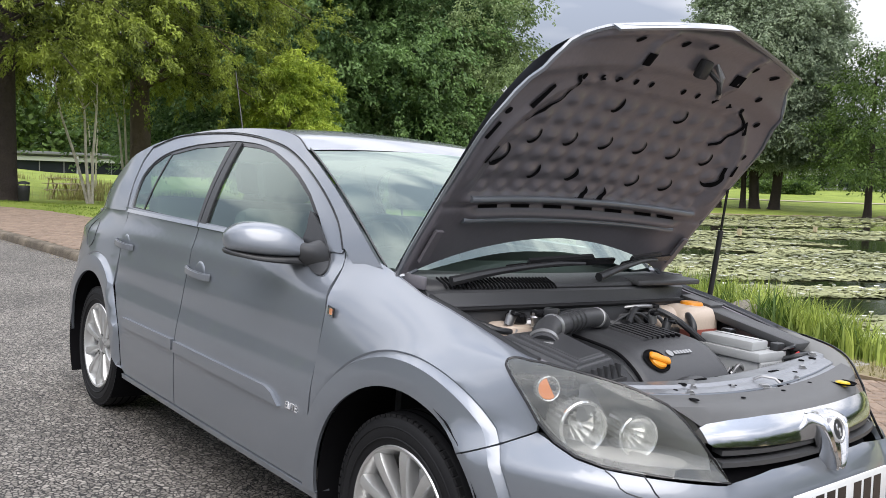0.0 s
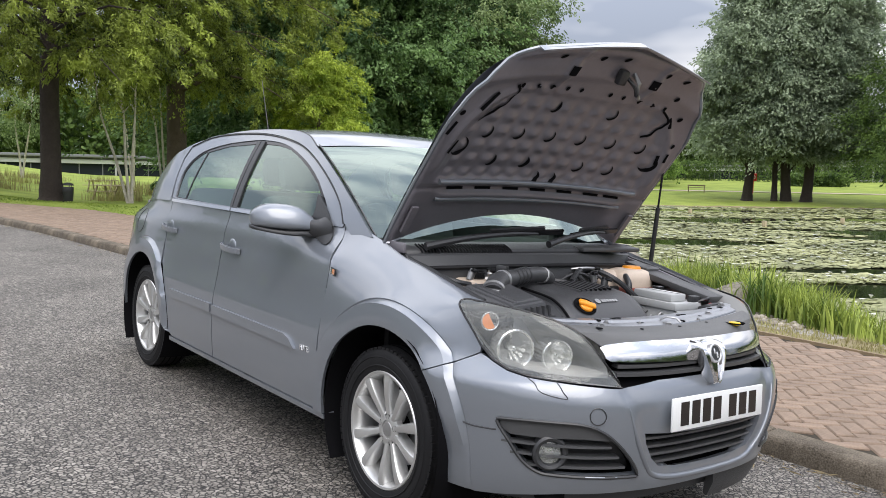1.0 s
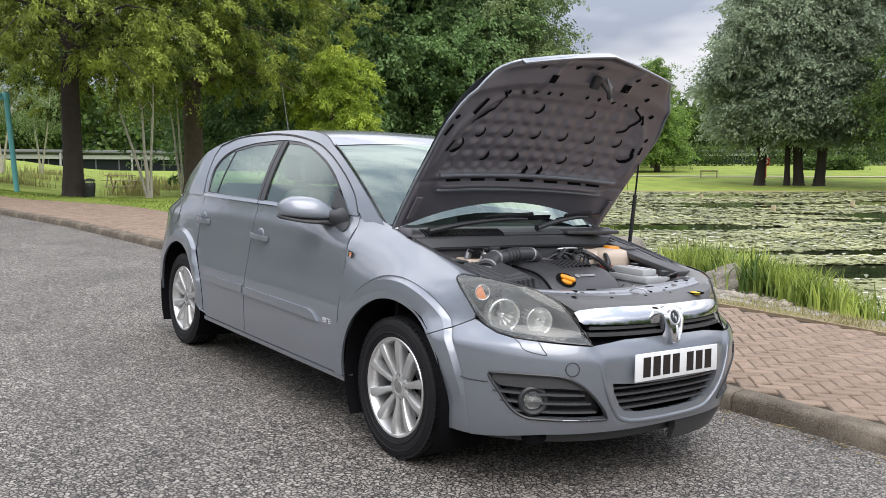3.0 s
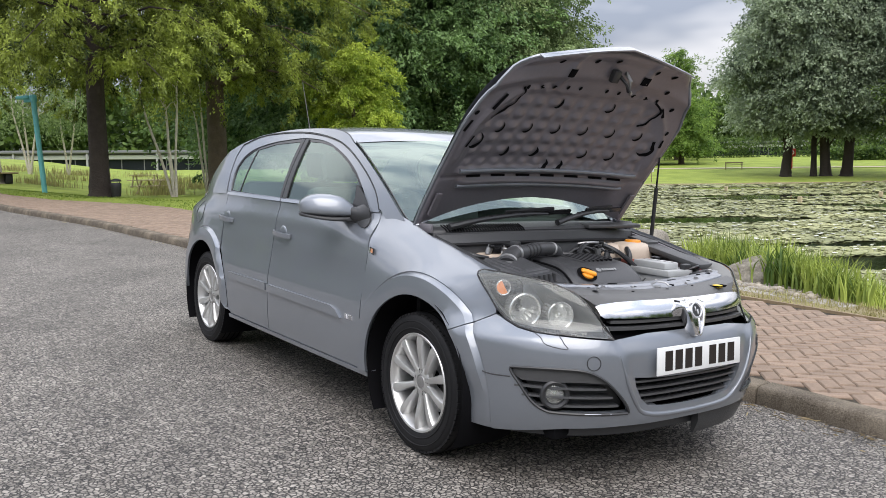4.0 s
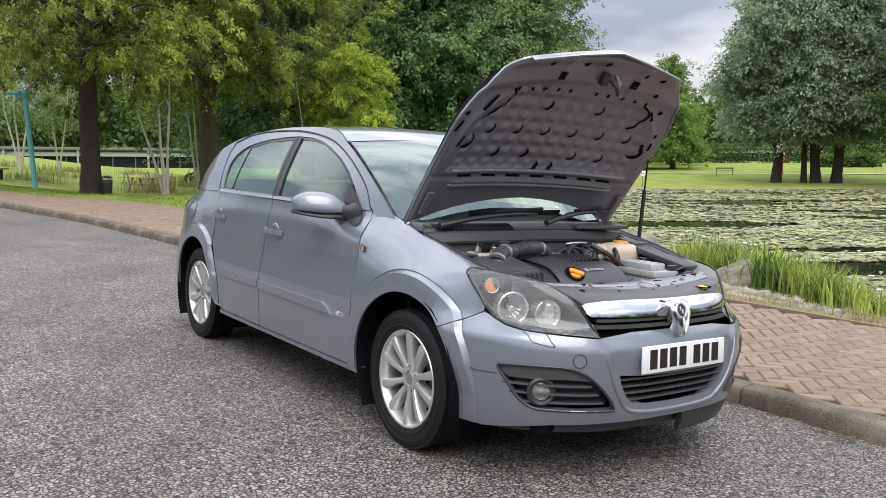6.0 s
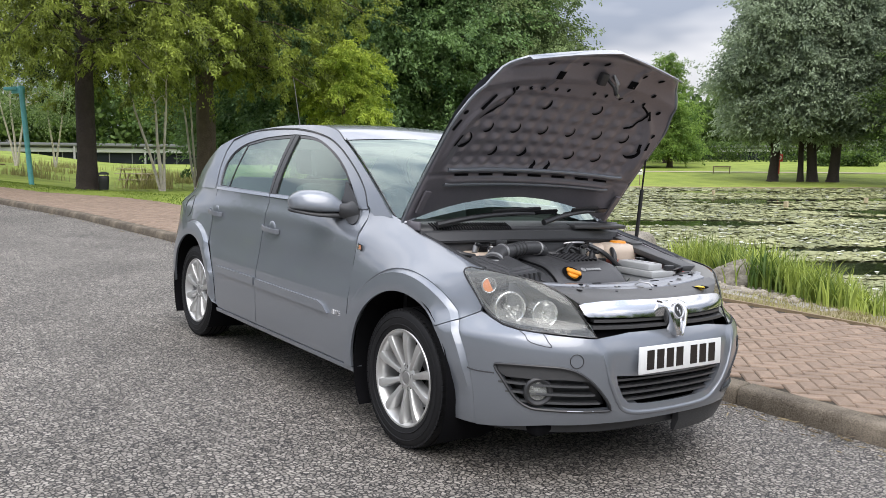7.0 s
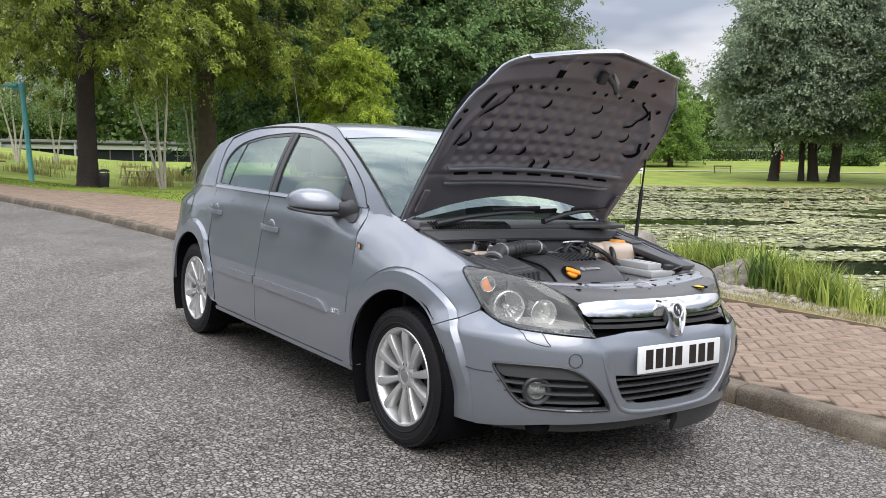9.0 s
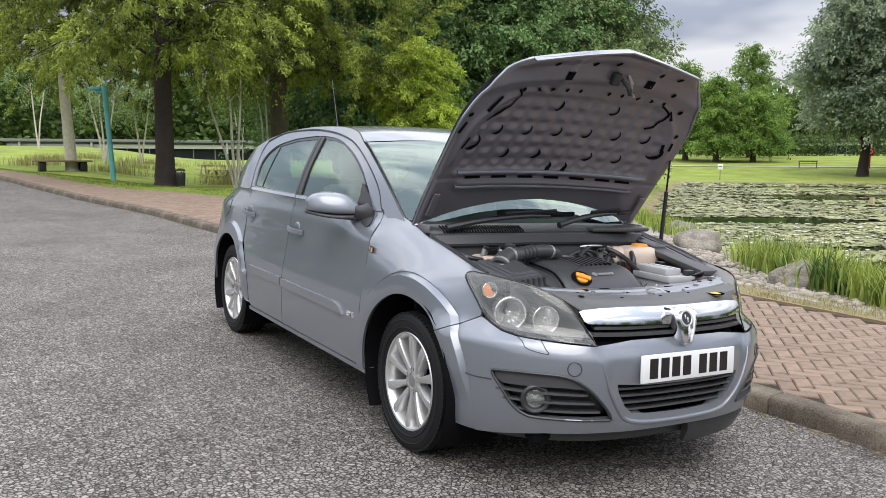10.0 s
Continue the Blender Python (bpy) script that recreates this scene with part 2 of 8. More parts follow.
def lathe(profile, sides=48, axis="y", bm=None, m=None, closed=False):
    """Turns a profile of (radius, offset along the axis) into a body."""
    bm = bm or bmesh.new()
    rings = []
    for r, o in profile:
        ring = []
        for k in range(sides):
            a = 2 * math.pi * k / sides
            c, s = r * math.cos(a), r * math.sin(a)
            v = Vector((c, o, s)) if axis == "y" else Vector((c, s, o)) if axis == "z" else Vector((o, c, s))
            ring.append(bm.verts.new(m @ v if m is not None else v))
        rings.append(ring)
    pairs = list(zip(rings, rings[1:])) + ([(rings[-1], rings[0])] if closed else [])
    for a, b in pairs:
        for k in range(sides):
            bm.faces.new((a[k], a[(k + 1) % sides], b[(k + 1) % sides], b[k]))
    return bm


def spline(keys, x):
    """A smooth curve through (x, value) keys."""
    xs = [k[0] for k in keys]
    if x <= xs[0]:
        return keys[0][1]
    if x >= xs[-1]:
        return keys[-1][1]
    i = max(j for j in range(len(xs) - 1) if xs[j] <= x)
    h = xs[i + 1] - xs[i]
    t = (x - xs[i]) / h

    def slope(j):
        if j == 0:
            return (keys[1][1] - keys[0][1]) / (xs[1] - xs[0])
        if j == len(xs) - 1:
            return (keys[j][1] - keys[j - 1][1]) / (xs[j] - xs[j - 1])
        return (keys[j + 1][1] - keys[j - 1][1]) / (xs[j + 1] - xs[j - 1])

    m0, m1 = slope(i) * h, slope(i + 1) * h
    a, b = keys[i][1], keys[i + 1][1]
    return a * (2 * t ** 3 - 3 * t * t + 1) + m0 * (t ** 3 - 2 * t * t + t) + b * (3 * t * t - 2 * t ** 3) + m1 * (t ** 3 - t * t)


# ---- ground ----
def fall(x, y):
    """Height of the leaning road plane."""
    return -(0.02722 * x + 0.03629 * y)


KERB_LINE = [(-40, -6.0), (-30, -2.4), (-24.2, -1.12), (-20.7, -0.66), (-18, -0.3), (-16.3, -0.08), (-14, 0.36), (-12.5, 0.64), (-11, 0.79), (-9.9, 0.89), (-8.4, 1.01), (-4, 1.18), (0.3, 1.28), (2, 1.31), (8, 1.36), (14, 1.38)]
BACK_LINE = [(-40, -4.2), (-29.5, -0.84), (-27.2, -0.15), (-24.4, 0.39), (-21.5, 0.78), (-20.5, 1.1), (-19.4, 1.4), (-18.7, 2.0), (-17.4, 2.9), (-15.2, 3.35), (-11, 3.6), (-7, 3.85), (-1.8, 4.16), (0.5, 4.2), (8, 4.3), (14, 4.3)]
KERB_H, WATER_Z = 0.10, -0.30


def kerb_y(x):
    return spline(KERB_LINE, x)


def back_y(x):
    return spline(BACK_LINE, x)


xs_road = [-40 + 0.5 * k for k in range(109)]


def strip(name, lo, hi, z, mat, label, rows=2, kind="structure", lift=None):
    """A ground sheet between two lines along the road."""
    vs, fs = [], []
    for x in xs_road:
        for r in range(rows):
            f = r / (rows - 1)
            y = lo(x) * (1 - f) + hi(x) * f
            vs.append((x, y, fall(x, y) + (z if lift is None else lift(x, y, f))))
    for i in range(len(xs_road) - 1):
        for r in range(rows - 1):
            a = i * rows + r
            fs.append((a, a + rows, a + rows + 1, a + 1))
    return tagged(link_mesh(name, vs, fs, mat, smooth=True), label, name.replace("_", " "), kind=kind)


strip("road", lambda x: -5.0 if x > -20 else min(-5.0, kerb_y(x) - 5.5), kerb_y, 0.0, ASPHALT, "grey chip-dressed asphalt road, dry", 12)


def kerb_stones():
    """Concrete kerb stones end to end, each with a rounded top edge."""
    root = tagged(new("kerb"), "weathered grey concrete kerb stones along the road", "kerb", kind="structure")
    prof = [(-0.012, -0.12), (0.0, 0.02), (0.006, 0.075), (0.016, 0.093), (0.034, 0.102), (0.14, 0.104), (0.145, -0.12)]
    x = -30.0
    while x < 10:
        x1 = x + 0.912
        vs, fs = [], []
        n = len(prof)
        c = Vector((x + 0.45, kerb_y(x + 0.45), 0))
        for xx, sh in ((x + 0.002, 0.006), (x + 0.010, 0), (x1 - 0.010, 0), (x1 - 0.002, 0.006)):
            y0 = kerb_y(xx)
            for dy, z in prof:
                vs.append((xx - c.x, y0 + dy + sh - c.y, z - sh + fall(xx, y0) - fall(c.x, c.y)))
        for i in range(3):
            for k in range(n - 1):
                fs.append((i * n + k, (i + 1) * n + k, (i + 1) * n + k + 1, i * n + k + 1))
        fs.append(tuple(range(n)))
        fs.append(tuple(range(3 * n, 4 * n))[::-1])
        ob = link_mesh("kerb_stone", vs, fs, KERB, root, smooth=True, sharp=50)
        ob.location = (c.x, c.y, fall(c.x, c.y))
        x = x1 + 0.006


kerb_stones()


def bank_z(x, y, f):
    return KERB_H


PAVE_BED = ground_material("pavement_bed", (0.030, 0.025, 0.018), (0.062, 0.052, 0.038), 3, 80, 0.004)
strip("pavement", lambda x: kerb_y(x) + 0.146, back_y, KERB_H - 0.012, PAVE_BED, "worn pinkish brick pavement beside the pond", 3)

# pond: its near shore runs beside the verge and the trees, its far shore along the lawn
SHORE = [(-49, 52.5), (-34, 36), (-23.1, 23.8), (-16.7, 17.2), (-11.4, 12.3), (-8.3, 10.2), (-5.9, 8.55), (-4.2, 7.5), (-2.95, 6.8), (-1.75, 6.3), (0, 5.9), (2.7, 5.6), (8, 5.7), (14, 5.9), (90, 9.0)]


def far_y(x):
    return 62.6 + 1.5 * (x + 31)


def in_pond(x, y):
    """Metres inside the pond's edge; less than 0 on land."""
    if x < -46:
        return -5.0
    return min(y - spline(SHORE, x), 0.55 * (far_y(x) - y))


def ease(f):
    f = min(max(f, 0.0), 1.0)
    return f * f * (3 - 2 * f)


RISE_NORTH = [(25, 0.5), (45, 0.73), (60, 1.25), (80, 2.2), (110, 2.8), (160, 3.2)]
HOLLOW = [(25, 0.5), (35, 0.25), (45, 0.05), (52, 0.26), (60, 0.7), (95, 1.2), (150, 1.6)]
FAR_LAWN = [(66, -0.22), (74, -0.2), (80, 0.08), (88, 0.66), (100, 1.2), (115, 1.87), (150, 2.6)]


def land_z(x, y):
    """The lie of the land away from the road: a hollow before the office, a rise beside it, a lawn climbing from the far shore."""
    near = fall(max(min(x, 10), -40), max(min(y, 9), -6)) + KERB_H - 0.03
    dist = math.hypot(x - 3.1, y + 2.8)
    az = math.degrees(math.atan2(y + 2.8, max(3.1 - x, 0.01)))
    west = ease((48 - az) / 14)
    east_z = spline(FAR_LAWN, dist) if dist > 66 else -0.2
    west_z = lerp(spline(RISE_NORTH, dist), spline(HOLLOW, dist), ease((az - 7) / 9))
    base = lerp(near, lerp(east_z, west_z, west), ease((dist - 12) / 12) * ease((y - back_y(max(min(x, 14), -40)) - 0.3) / 4.0))
    d = in_pond(x, y)
    if d > -1.2:
        shore = WATER_Z + 0.05
        base = lerp(base, shore, ease((d + 1.2) / 1.0)) if d < 0.1 else WATER_Z - 0.3
    return base


def lerp(a, b, f):
    return a + (b - a) * f


def land():
    ys = [0.0, 0.12] + [0.3 + 0.3 * k for k in range(52)] + [16.2 + 0.8 * k for k in range(80)] + [81 + 3 * k for k in range(12)] + [120, 150, 200, 300, 500, 900, 2000]
    xs = [-2000, -900, -500, -300, -200, -150, -110] + [-90 + 2 * k for k in range(17)] + [-57 + 0.8 * k for k in range(39)] + [-26 + 0.4 * k for k in range(112)] + [20, 23, 27, 32, 40, 55, 80, 120, 200, 400, 900, 2000]
    vs = [(x, (back_y(x) if -40 <= x <= 14 else (-5.5 if x < 0 else 3.9)) + y) for x in xs for y in ys]
    vs = [(x, y, land_z(x, y) + 0.03 * noise.noise((x * 0.6, y * 0.6, 0)) * (1 if y > back_y(x) + 0.4 else 0)) for x, y in vs]
    n = len(ys)
    fs = [(i * n + k, (i + 1) * n + k, (i + 1) * n + k + 1, i * n + k + 1) for i in range(len(xs) - 1) for k in range(n - 1)]
    me = link_mesh("ground", vs, fs, LAWN, smooth=True)
    me.data.materials.append(VERGE)
    me.data.materials.append(GRAVEL)
    for p in me.data.polygons:
        x, y = p.center.x, p.center.y
        d = in_pond(x, y)
        if -12 < x < 30 and y < 24:
            wob = 0.25 * noise.noise((x * 1.3, y * 1.3, 3))
            p.material_index = 1 if y < back_y(x) + 0.7 + wob or x > 0.5 else 2 if d > -1.7 + wob else 0 if x < -7 else 1
        elif d > -0.5:
            p.material_index = 1
    tagged(me, "mown lawn, dry verge and gravel round the pond", "ground", kind="structure")
    back = [(-2000, -5.1, 0.0), (2000, -5.1, 0.0), (2000, -2000, 0.0), (-2000, -2000, 0.0)]
    back = [(x, y, fall(max(min(x, 40), -40), -5.1) + 0.1) for x, y, _ in back]
    # unseen ground, added so that the doors reflect grey and not lawn
    yard = [(x, y, fall(max(min(x, 40), -40), -5.1) + 0.106) for x, y in ((-60, -5.15), (60, -5.15), (60, -26.0), (-60, -26.0))]
    tagged(link_mesh("yard_opposite", yard, [(0, 1, 2, 3)], ASPHALT), "unseen grey asphalt ground added across the road for reflections", "yard", kind="structure")


land()


def water_material():
    m, n, l, b = nodes_of("pond_water")
    b.inputs["Base Color"].default_value = (0.012, 0.014, 0.008, 1)
    b.inputs["Roughness"].default_value = 0.06
    b.inputs["Specular IOR Level"].default_value = 0.5
    co = n.new("ShaderNodeTexCoord")
    no = n.new("ShaderNodeTexNoise")
    no.inputs["Scale"].default_value, no.inputs["Detail"].default_value = 2.5, 3
    l.new(co.outputs["Object"], no.inputs["Vector"])
    bp = n.new("ShaderNodeBump")
    bp.inputs["Strength"].default_value, bp.inputs["Distance"].default_value = 0.25, 0.01
    l.new(no.outputs["Fac"], bp.inputs["Height"])
    l.new(bp.outputs["Normal"], b.inputs["Normal"])
    return m


tagged(link_mesh("pond_water", [(-47, 5.0, WATER_Z), (90, 5.0, WATER_Z), (90, 140, WATER_Z), (-47, 140, WATER_Z)], [(0, 1, 2, 3)], water_material()), "dark still pond water between lily pads", "water", kind="structure")


# ---- car: its skin as a surface ----
# Car axes: x forward from the front axle, y to its left, z up from the road. The right half is drawn and mirrored.
CX, NX = -0.10, 2.85


NOSE = [(0.15, 0.80), (0.22, 0.86), (0.30, 0.895), (0.40, 0.915), (0.50, 0.922), (0.57, 0.915), (0.62, 0.885), (0.66, 0.855), (0.70, 0.835), (0.76, 0.80), (0.84, 0.74)]
FLANK = [(0.15, 0.81), (0.24, 0.836), (0.32, 0.848), (0.45, 0.856), (0.58, 0.857), (0.68, 0.846), (0.78, 0.831), (0.86, 0.817), (0.95, 0.802), (1.04, 0.788)]
TAPER = [(-3.36, 0.72), (-3.25, 0.84), (-3.1, 0.92), (-2.9, 0.97), (-2.6, 0.998), (-1.5, 1.0), (-0.4, 0.99), (0.0, 0.988), (0.5, 0.985)]
PINCH = [(0.0, 0.0), (0.2, 0.012), (0.45, 0.05), (0.8, 0.06)]


HOUSE_IN = [(-3.3, 0.80), (-3.0, 0.89), (-2.6, 0.965), (-2.0, 0.995), (-1.2, 1.0), (-0.9, 0.993), (-0.7, 0.968), (-0.55, 0.928), (-0.43, 0.893), (-0.3, 0.86)]


def half_width(x, z):
    w = spline(FLANK, z) * spline(TAPER, x)
    if z > 0.88 and x < -0.15:
        f = min((z - 0.88) / 0.15, 1)
        w *= 1 - (1 - spline(HOUSE_IN, x)) * f * f * (3 - 2 * f) * min(1, (-0.15 - x) / 0.2)
    if x > 0:
        w -= spline(PINCH, x) * min(max((z - 0.60) / 0.07, 0), 1)
    return w


def shell(p, z):
    """p: 0 at the nose's middle, 1 at CX, then 1 more for each metre back."""
    if p >= 1:
        x = CX - (p - 1)
        return x, half_width(x, z), z
    a = math.radians(90 * p)
    x = CX + (spline(NOSE, z) - CX) * math.cos(a) ** (2 / NX) if p < 1 else CX
    return x, half_width(x, z) * math.sin(a) ** (2 / NX), z


# the edge beside the bonnet, by p
EDGE_X = [(0, 0.80), (0.249, 0.755), (0.329, 0.71), (0.417, 0.64), (0.511, 0.55), (0.648, 0.42), (0.74, 0.33), (0.82, 0.20), (0.96, 0.0), (1.0, -0.08), (1.15, -0.25), (1.35, -0.45), (1.45, -0.55)]
EDGE_Y = [(0, 0.0), (0.249, 0.41), (0.329, 0.49), (0.417, 0.56), (0.511, 0.615), (0.648, 0.662), (0.74, 0.675), (0.82, 0.678), (0.96, 0.68), (1.0, 0.68), (1.15, 0.675), (1.35, 0.703), (1.45, 0.727)]
EDGE_Z = [(0, 0.755), (0.249, 0.735), (0.329, 0.775), (0.417, 0.813), (0.511, 0.832), (0.648, 0.843), (0.74, 0.854), (0.82, 0.885), (0.96, 0.930), (1.0, 0.944), (1.15, 0.992), (1.35, 1.055), (1.45, 1.075)]
ROLL_Z = [(0, 0.68), (0.237, 0.66), (0.467, 0.68), (0.648, 0.73), (0.82, 0.78), (1.0, 0.81), (1.15, 0.835), (1.25, 0.87), (1.35, 0.93), (1.45, 0.95)]
ROLL = 0.2


def skin(p, z):
    """The wing, lamp and bumper: upright, then rolling over to the bonnet's edge; z past the roll's foot counts along it."""
    z0 = spline(ROLL_Z, p)
    if z <= z0:
        return shell(p, z)
    b = min((z - z0) / ROLL, 1.0)
    s = shell(p, z0)
    e = (spline(EDGE_X, p), spline(EDGE_Y, p), spline(EDGE_Z, p))
    flat = min(max((p - 0.85) / 0.3, 0), 1)
    m = (lerp(s[0], e[0], 0.3), lerp(s[1], e[1], lerp(0.3, 0.47, flat)), lerp(s[2], e[2], lerp(0.72, 0.57, flat)))
    x, y, h = (tuple((1 - b) ** 2 * s[k] + 2 * b * (1 - b) * m[k] + b * b * e[k] for k in range(3)))
    f = min(max((p - 1.19) / 0.14, 0), 1)
    if f:
        body = half_width(x, h) if h < BELT else house(x, h)[1]
        y = lerp(y, min(body, y + 0.05), f * f * (3 - 2 * f))
    return x, y, h


def flank(x, z):
    """The doors and rear wings."""
    return x, half_width(x, z), z


BELT = 1.03


def house(x, z):
    """Side windows and pillars, leaning in above the belt."""
    d = z - BELT
    return x, (0.79 - 0.30 * d - 0.42 * d * d) * spline(HOUSE_IN, x) * (spline(TAPER, x) / 0.998 if x < -2.6 else 1), z


# the bonnet when shut: its half outline and its height
BONNET_HALF = [(-0.11, 0.0), (-0.125, 0.2), (-0.165, 0.42), (-0.215, 0.58), (-0.25, 0.66), (-0.235, 0.675), (0.0, 0.676), (0.2, 0.674), (0.33, 0.671), (0.42, 0.658), (0.55, 0.611), (0.64, 0.556), (0.705, 0.49), (0.722, 0.44), (0.762, 0.25), (0.79, 0.1), (0.806, 0.0)]
HINGE, OPEN_BY = (-0.253, 0.996), 64.0


def bonnet_top(x, y):
    edge = spline([(-0.25, 0.998), (0.0, 0.952), (0.2, 0.912), (0.36, 0.882), (0.55, 0.852), (0.64, 0.82), (0.72, 0.765), (0.8, 0.71)], x)
    mid = spline([(-0.25, 1.05), (0.0, 1.015), (0.3, 0.955), (0.55, 0.89), (0.7, 0.815), (0.81, 0.755)], x)
    half = spline([(-0.25, 0.675), (0.36, 0.67), (0.55, 0.61), (0.64, 0.556), (0.71, 0.486), (0.8, 0.45)], x)
    return edge + (mid - edge) * (1 - min(abs(y) / half, 1) ** 2.2)


def opened(x, y, z):
    """A point of the shut bonnet, with the bonnet up."""
    a = math.radians(OPEN_BY)
    dx, dz = 0.957 * (x - HINGE[0]), z - HINGE[1]
    return HINGE[0] + dx * math.cos(a) - dz * math.sin(a), y, HINGE[1] + dx * math.sin(a) + dz * math.cos(a)


def bonnet_relief(x, y):
    """How far the inner panel lies under the outer one: a frame round a dimpled field, and cross beams."""
    edge = min(0.69 - abs(y), spline([(0.0, 0.805), (0.3, 0.77), (0.45, 0.73), (0.55, 0.66), (0.64, 0.58)], abs(y)) - x)
    field_y = spline([(0.06, 0.585), (0.3, 0.56), (0.42, 0.5), (0.53, 0.36), (0.56, 0.2)], x)
    inside = min(max(min((x - 0.075) / 0.02, (0.53 - x) / 0.02, (field_y - abs(y)) / 0.02), 0), 1)
    d = 0.034
    d -= 0.012 * inside
    d += inside * 0.013 * (math.cos(math.pi * (y + 0.002) / 0.089) * math.cos(math.pi * (x - 0.106) / 0.0705)) ** 2
    d += 0.020 * math.exp(-((x - 0.065) / 0.014) ** 2) * (1 if abs(y) < 0.56 else max(0, 1 - (abs(y) - 0.56) / 0.04))
    d += 0.020 * math.exp(-((x - 0.0) / 0.022) ** 2) * (1 if abs(y) < 0.5 else max(0, 1 - (abs(y) - 0.5) / 0.06))
    d -= 0.008 * math.exp(-((x - 0.035) / 0.012) ** 2)
    d += 0.014 * math.exp(-((x - 0.64 + 0.25 * y * y) / 0.03) ** 2)
    d -= 0.010 * math.exp(-((x - 0.72 + 0.25 * y * y) / 0.025) ** 2)
    d += 0.010 * math.exp(-((abs(y) - field_y - 0.04) / 0.018) ** 2) * min(max((x - 0.1) / 0.05, 0), 1)
    lip = min(max(edge / 0.03, 0), 1)
    return 0.004 + (d - 0.004) * lip * lip * (3 - 2 * lip)


def smooth_line(points, n=6, closed=False):
    """Rounds a line of corner points into a smooth one."""
    if n < 2:
        return list(points)
    out, m = [], len(points)
    for i in range(m if closed else m - 1):
        a, b, c, d = (points[(i - 1) % m] if closed or i else points[0]), points[i], points[(i + 1) % m], (points[(i + 2) % m] if closed or i + 2 < m else points[m - 1])
        for k in range(n):
            t = k / n
            out.append(tuple(0.5 * (2 * b[j] + (c[j] - a[j]) * t + (2 * a[j] - 5 * b[j] + 4 * c[j] - d[j]) * t * t + (3 * b[j] - a[j] - 3 * c[j] + d[j]) * t ** 3) for j in range(len(b))))
    if not closed:
        out.append(tuple(points[-1]))
    return out


def within(poly, x, y):
    hit = False
    for (x0, y0), (x1, y1) in zip(poly, poly[1:] + poly[:1]):
        if (y0 > y) != (y1 > y) and x < (x1 - x0) * (y - y0) / (y1 - y0) + x0:
            hit = not hit
    return hit


def resampled(poly, step):
    out = []
    for a, b in zip(poly, poly[1:] + poly[:1]):
        n = max(1, math.ceil(math.dist(a, b) / step))
        out += [(lerp(a[0], b[0], k / n), lerp(a[1], b[1], k / n)) for k in range(n)]
    return [q for k, q in enumerate(out) if math.dist(q, out[k - 1]) > 1e-4]


from mathutils.geometry import delaunay_2d_cdt


def fill(outline, holes=(), step=0.03, lines=()):
    """Triangles over a flat outline with holes: points, faces, and the border loops."""
    loops = [resampled(list(l), step) for l in (outline, *holes)]
    pts, edges = [], []
    for l in loops:
        o = len(pts)
        pts += l
        edges += [(o + k, o + (k + 1) % len(l)) for k in range(len(l))]
    for l in lines:
        o = len(pts)
        pts += list(l)
        edges += [(o + k, o + k + 1) for k in range(len(l) - 1)]
    border = np.array(pts)
    xs, ys = [q[0] for q in loops[0]], [q[1] for q in loops[0]]
    gx = np.arange(min(xs) + step / 2, max(xs), step)
    gy = np.arange(min(ys) + step / 2, max(ys), step)
    for i, x in enumerate(gx):
        for k, y in enumerate(gy):
            yy = y + (step / 2 if i % 2 else 0)
            if within(loops[0], x, yy) and not any(within(h, x, yy) for h in loops[1:]) and np.min((border[:, 0] - x) ** 2 + (border[:, 1] - yy) ** 2) > (0.45 * step) ** 2:
                pts.append((x, yy))
    vs, _, fs, *_ = delaunay_2d_cdt([Vector(q) for q in pts], edges, [], 0, 1e-6)
    vs = [tuple(v) for v in vs]
    keep = []
    for f in fs:
        cx, cy = sum(vs[k][0] for k in f) / 3, sum(vs[k][1] for k in f) / 3
        if within(loops[0], cx, cy) and not any(within(h, cx, cy) for h in loops[1:]):
            keep.append(f)
    return vs, keep


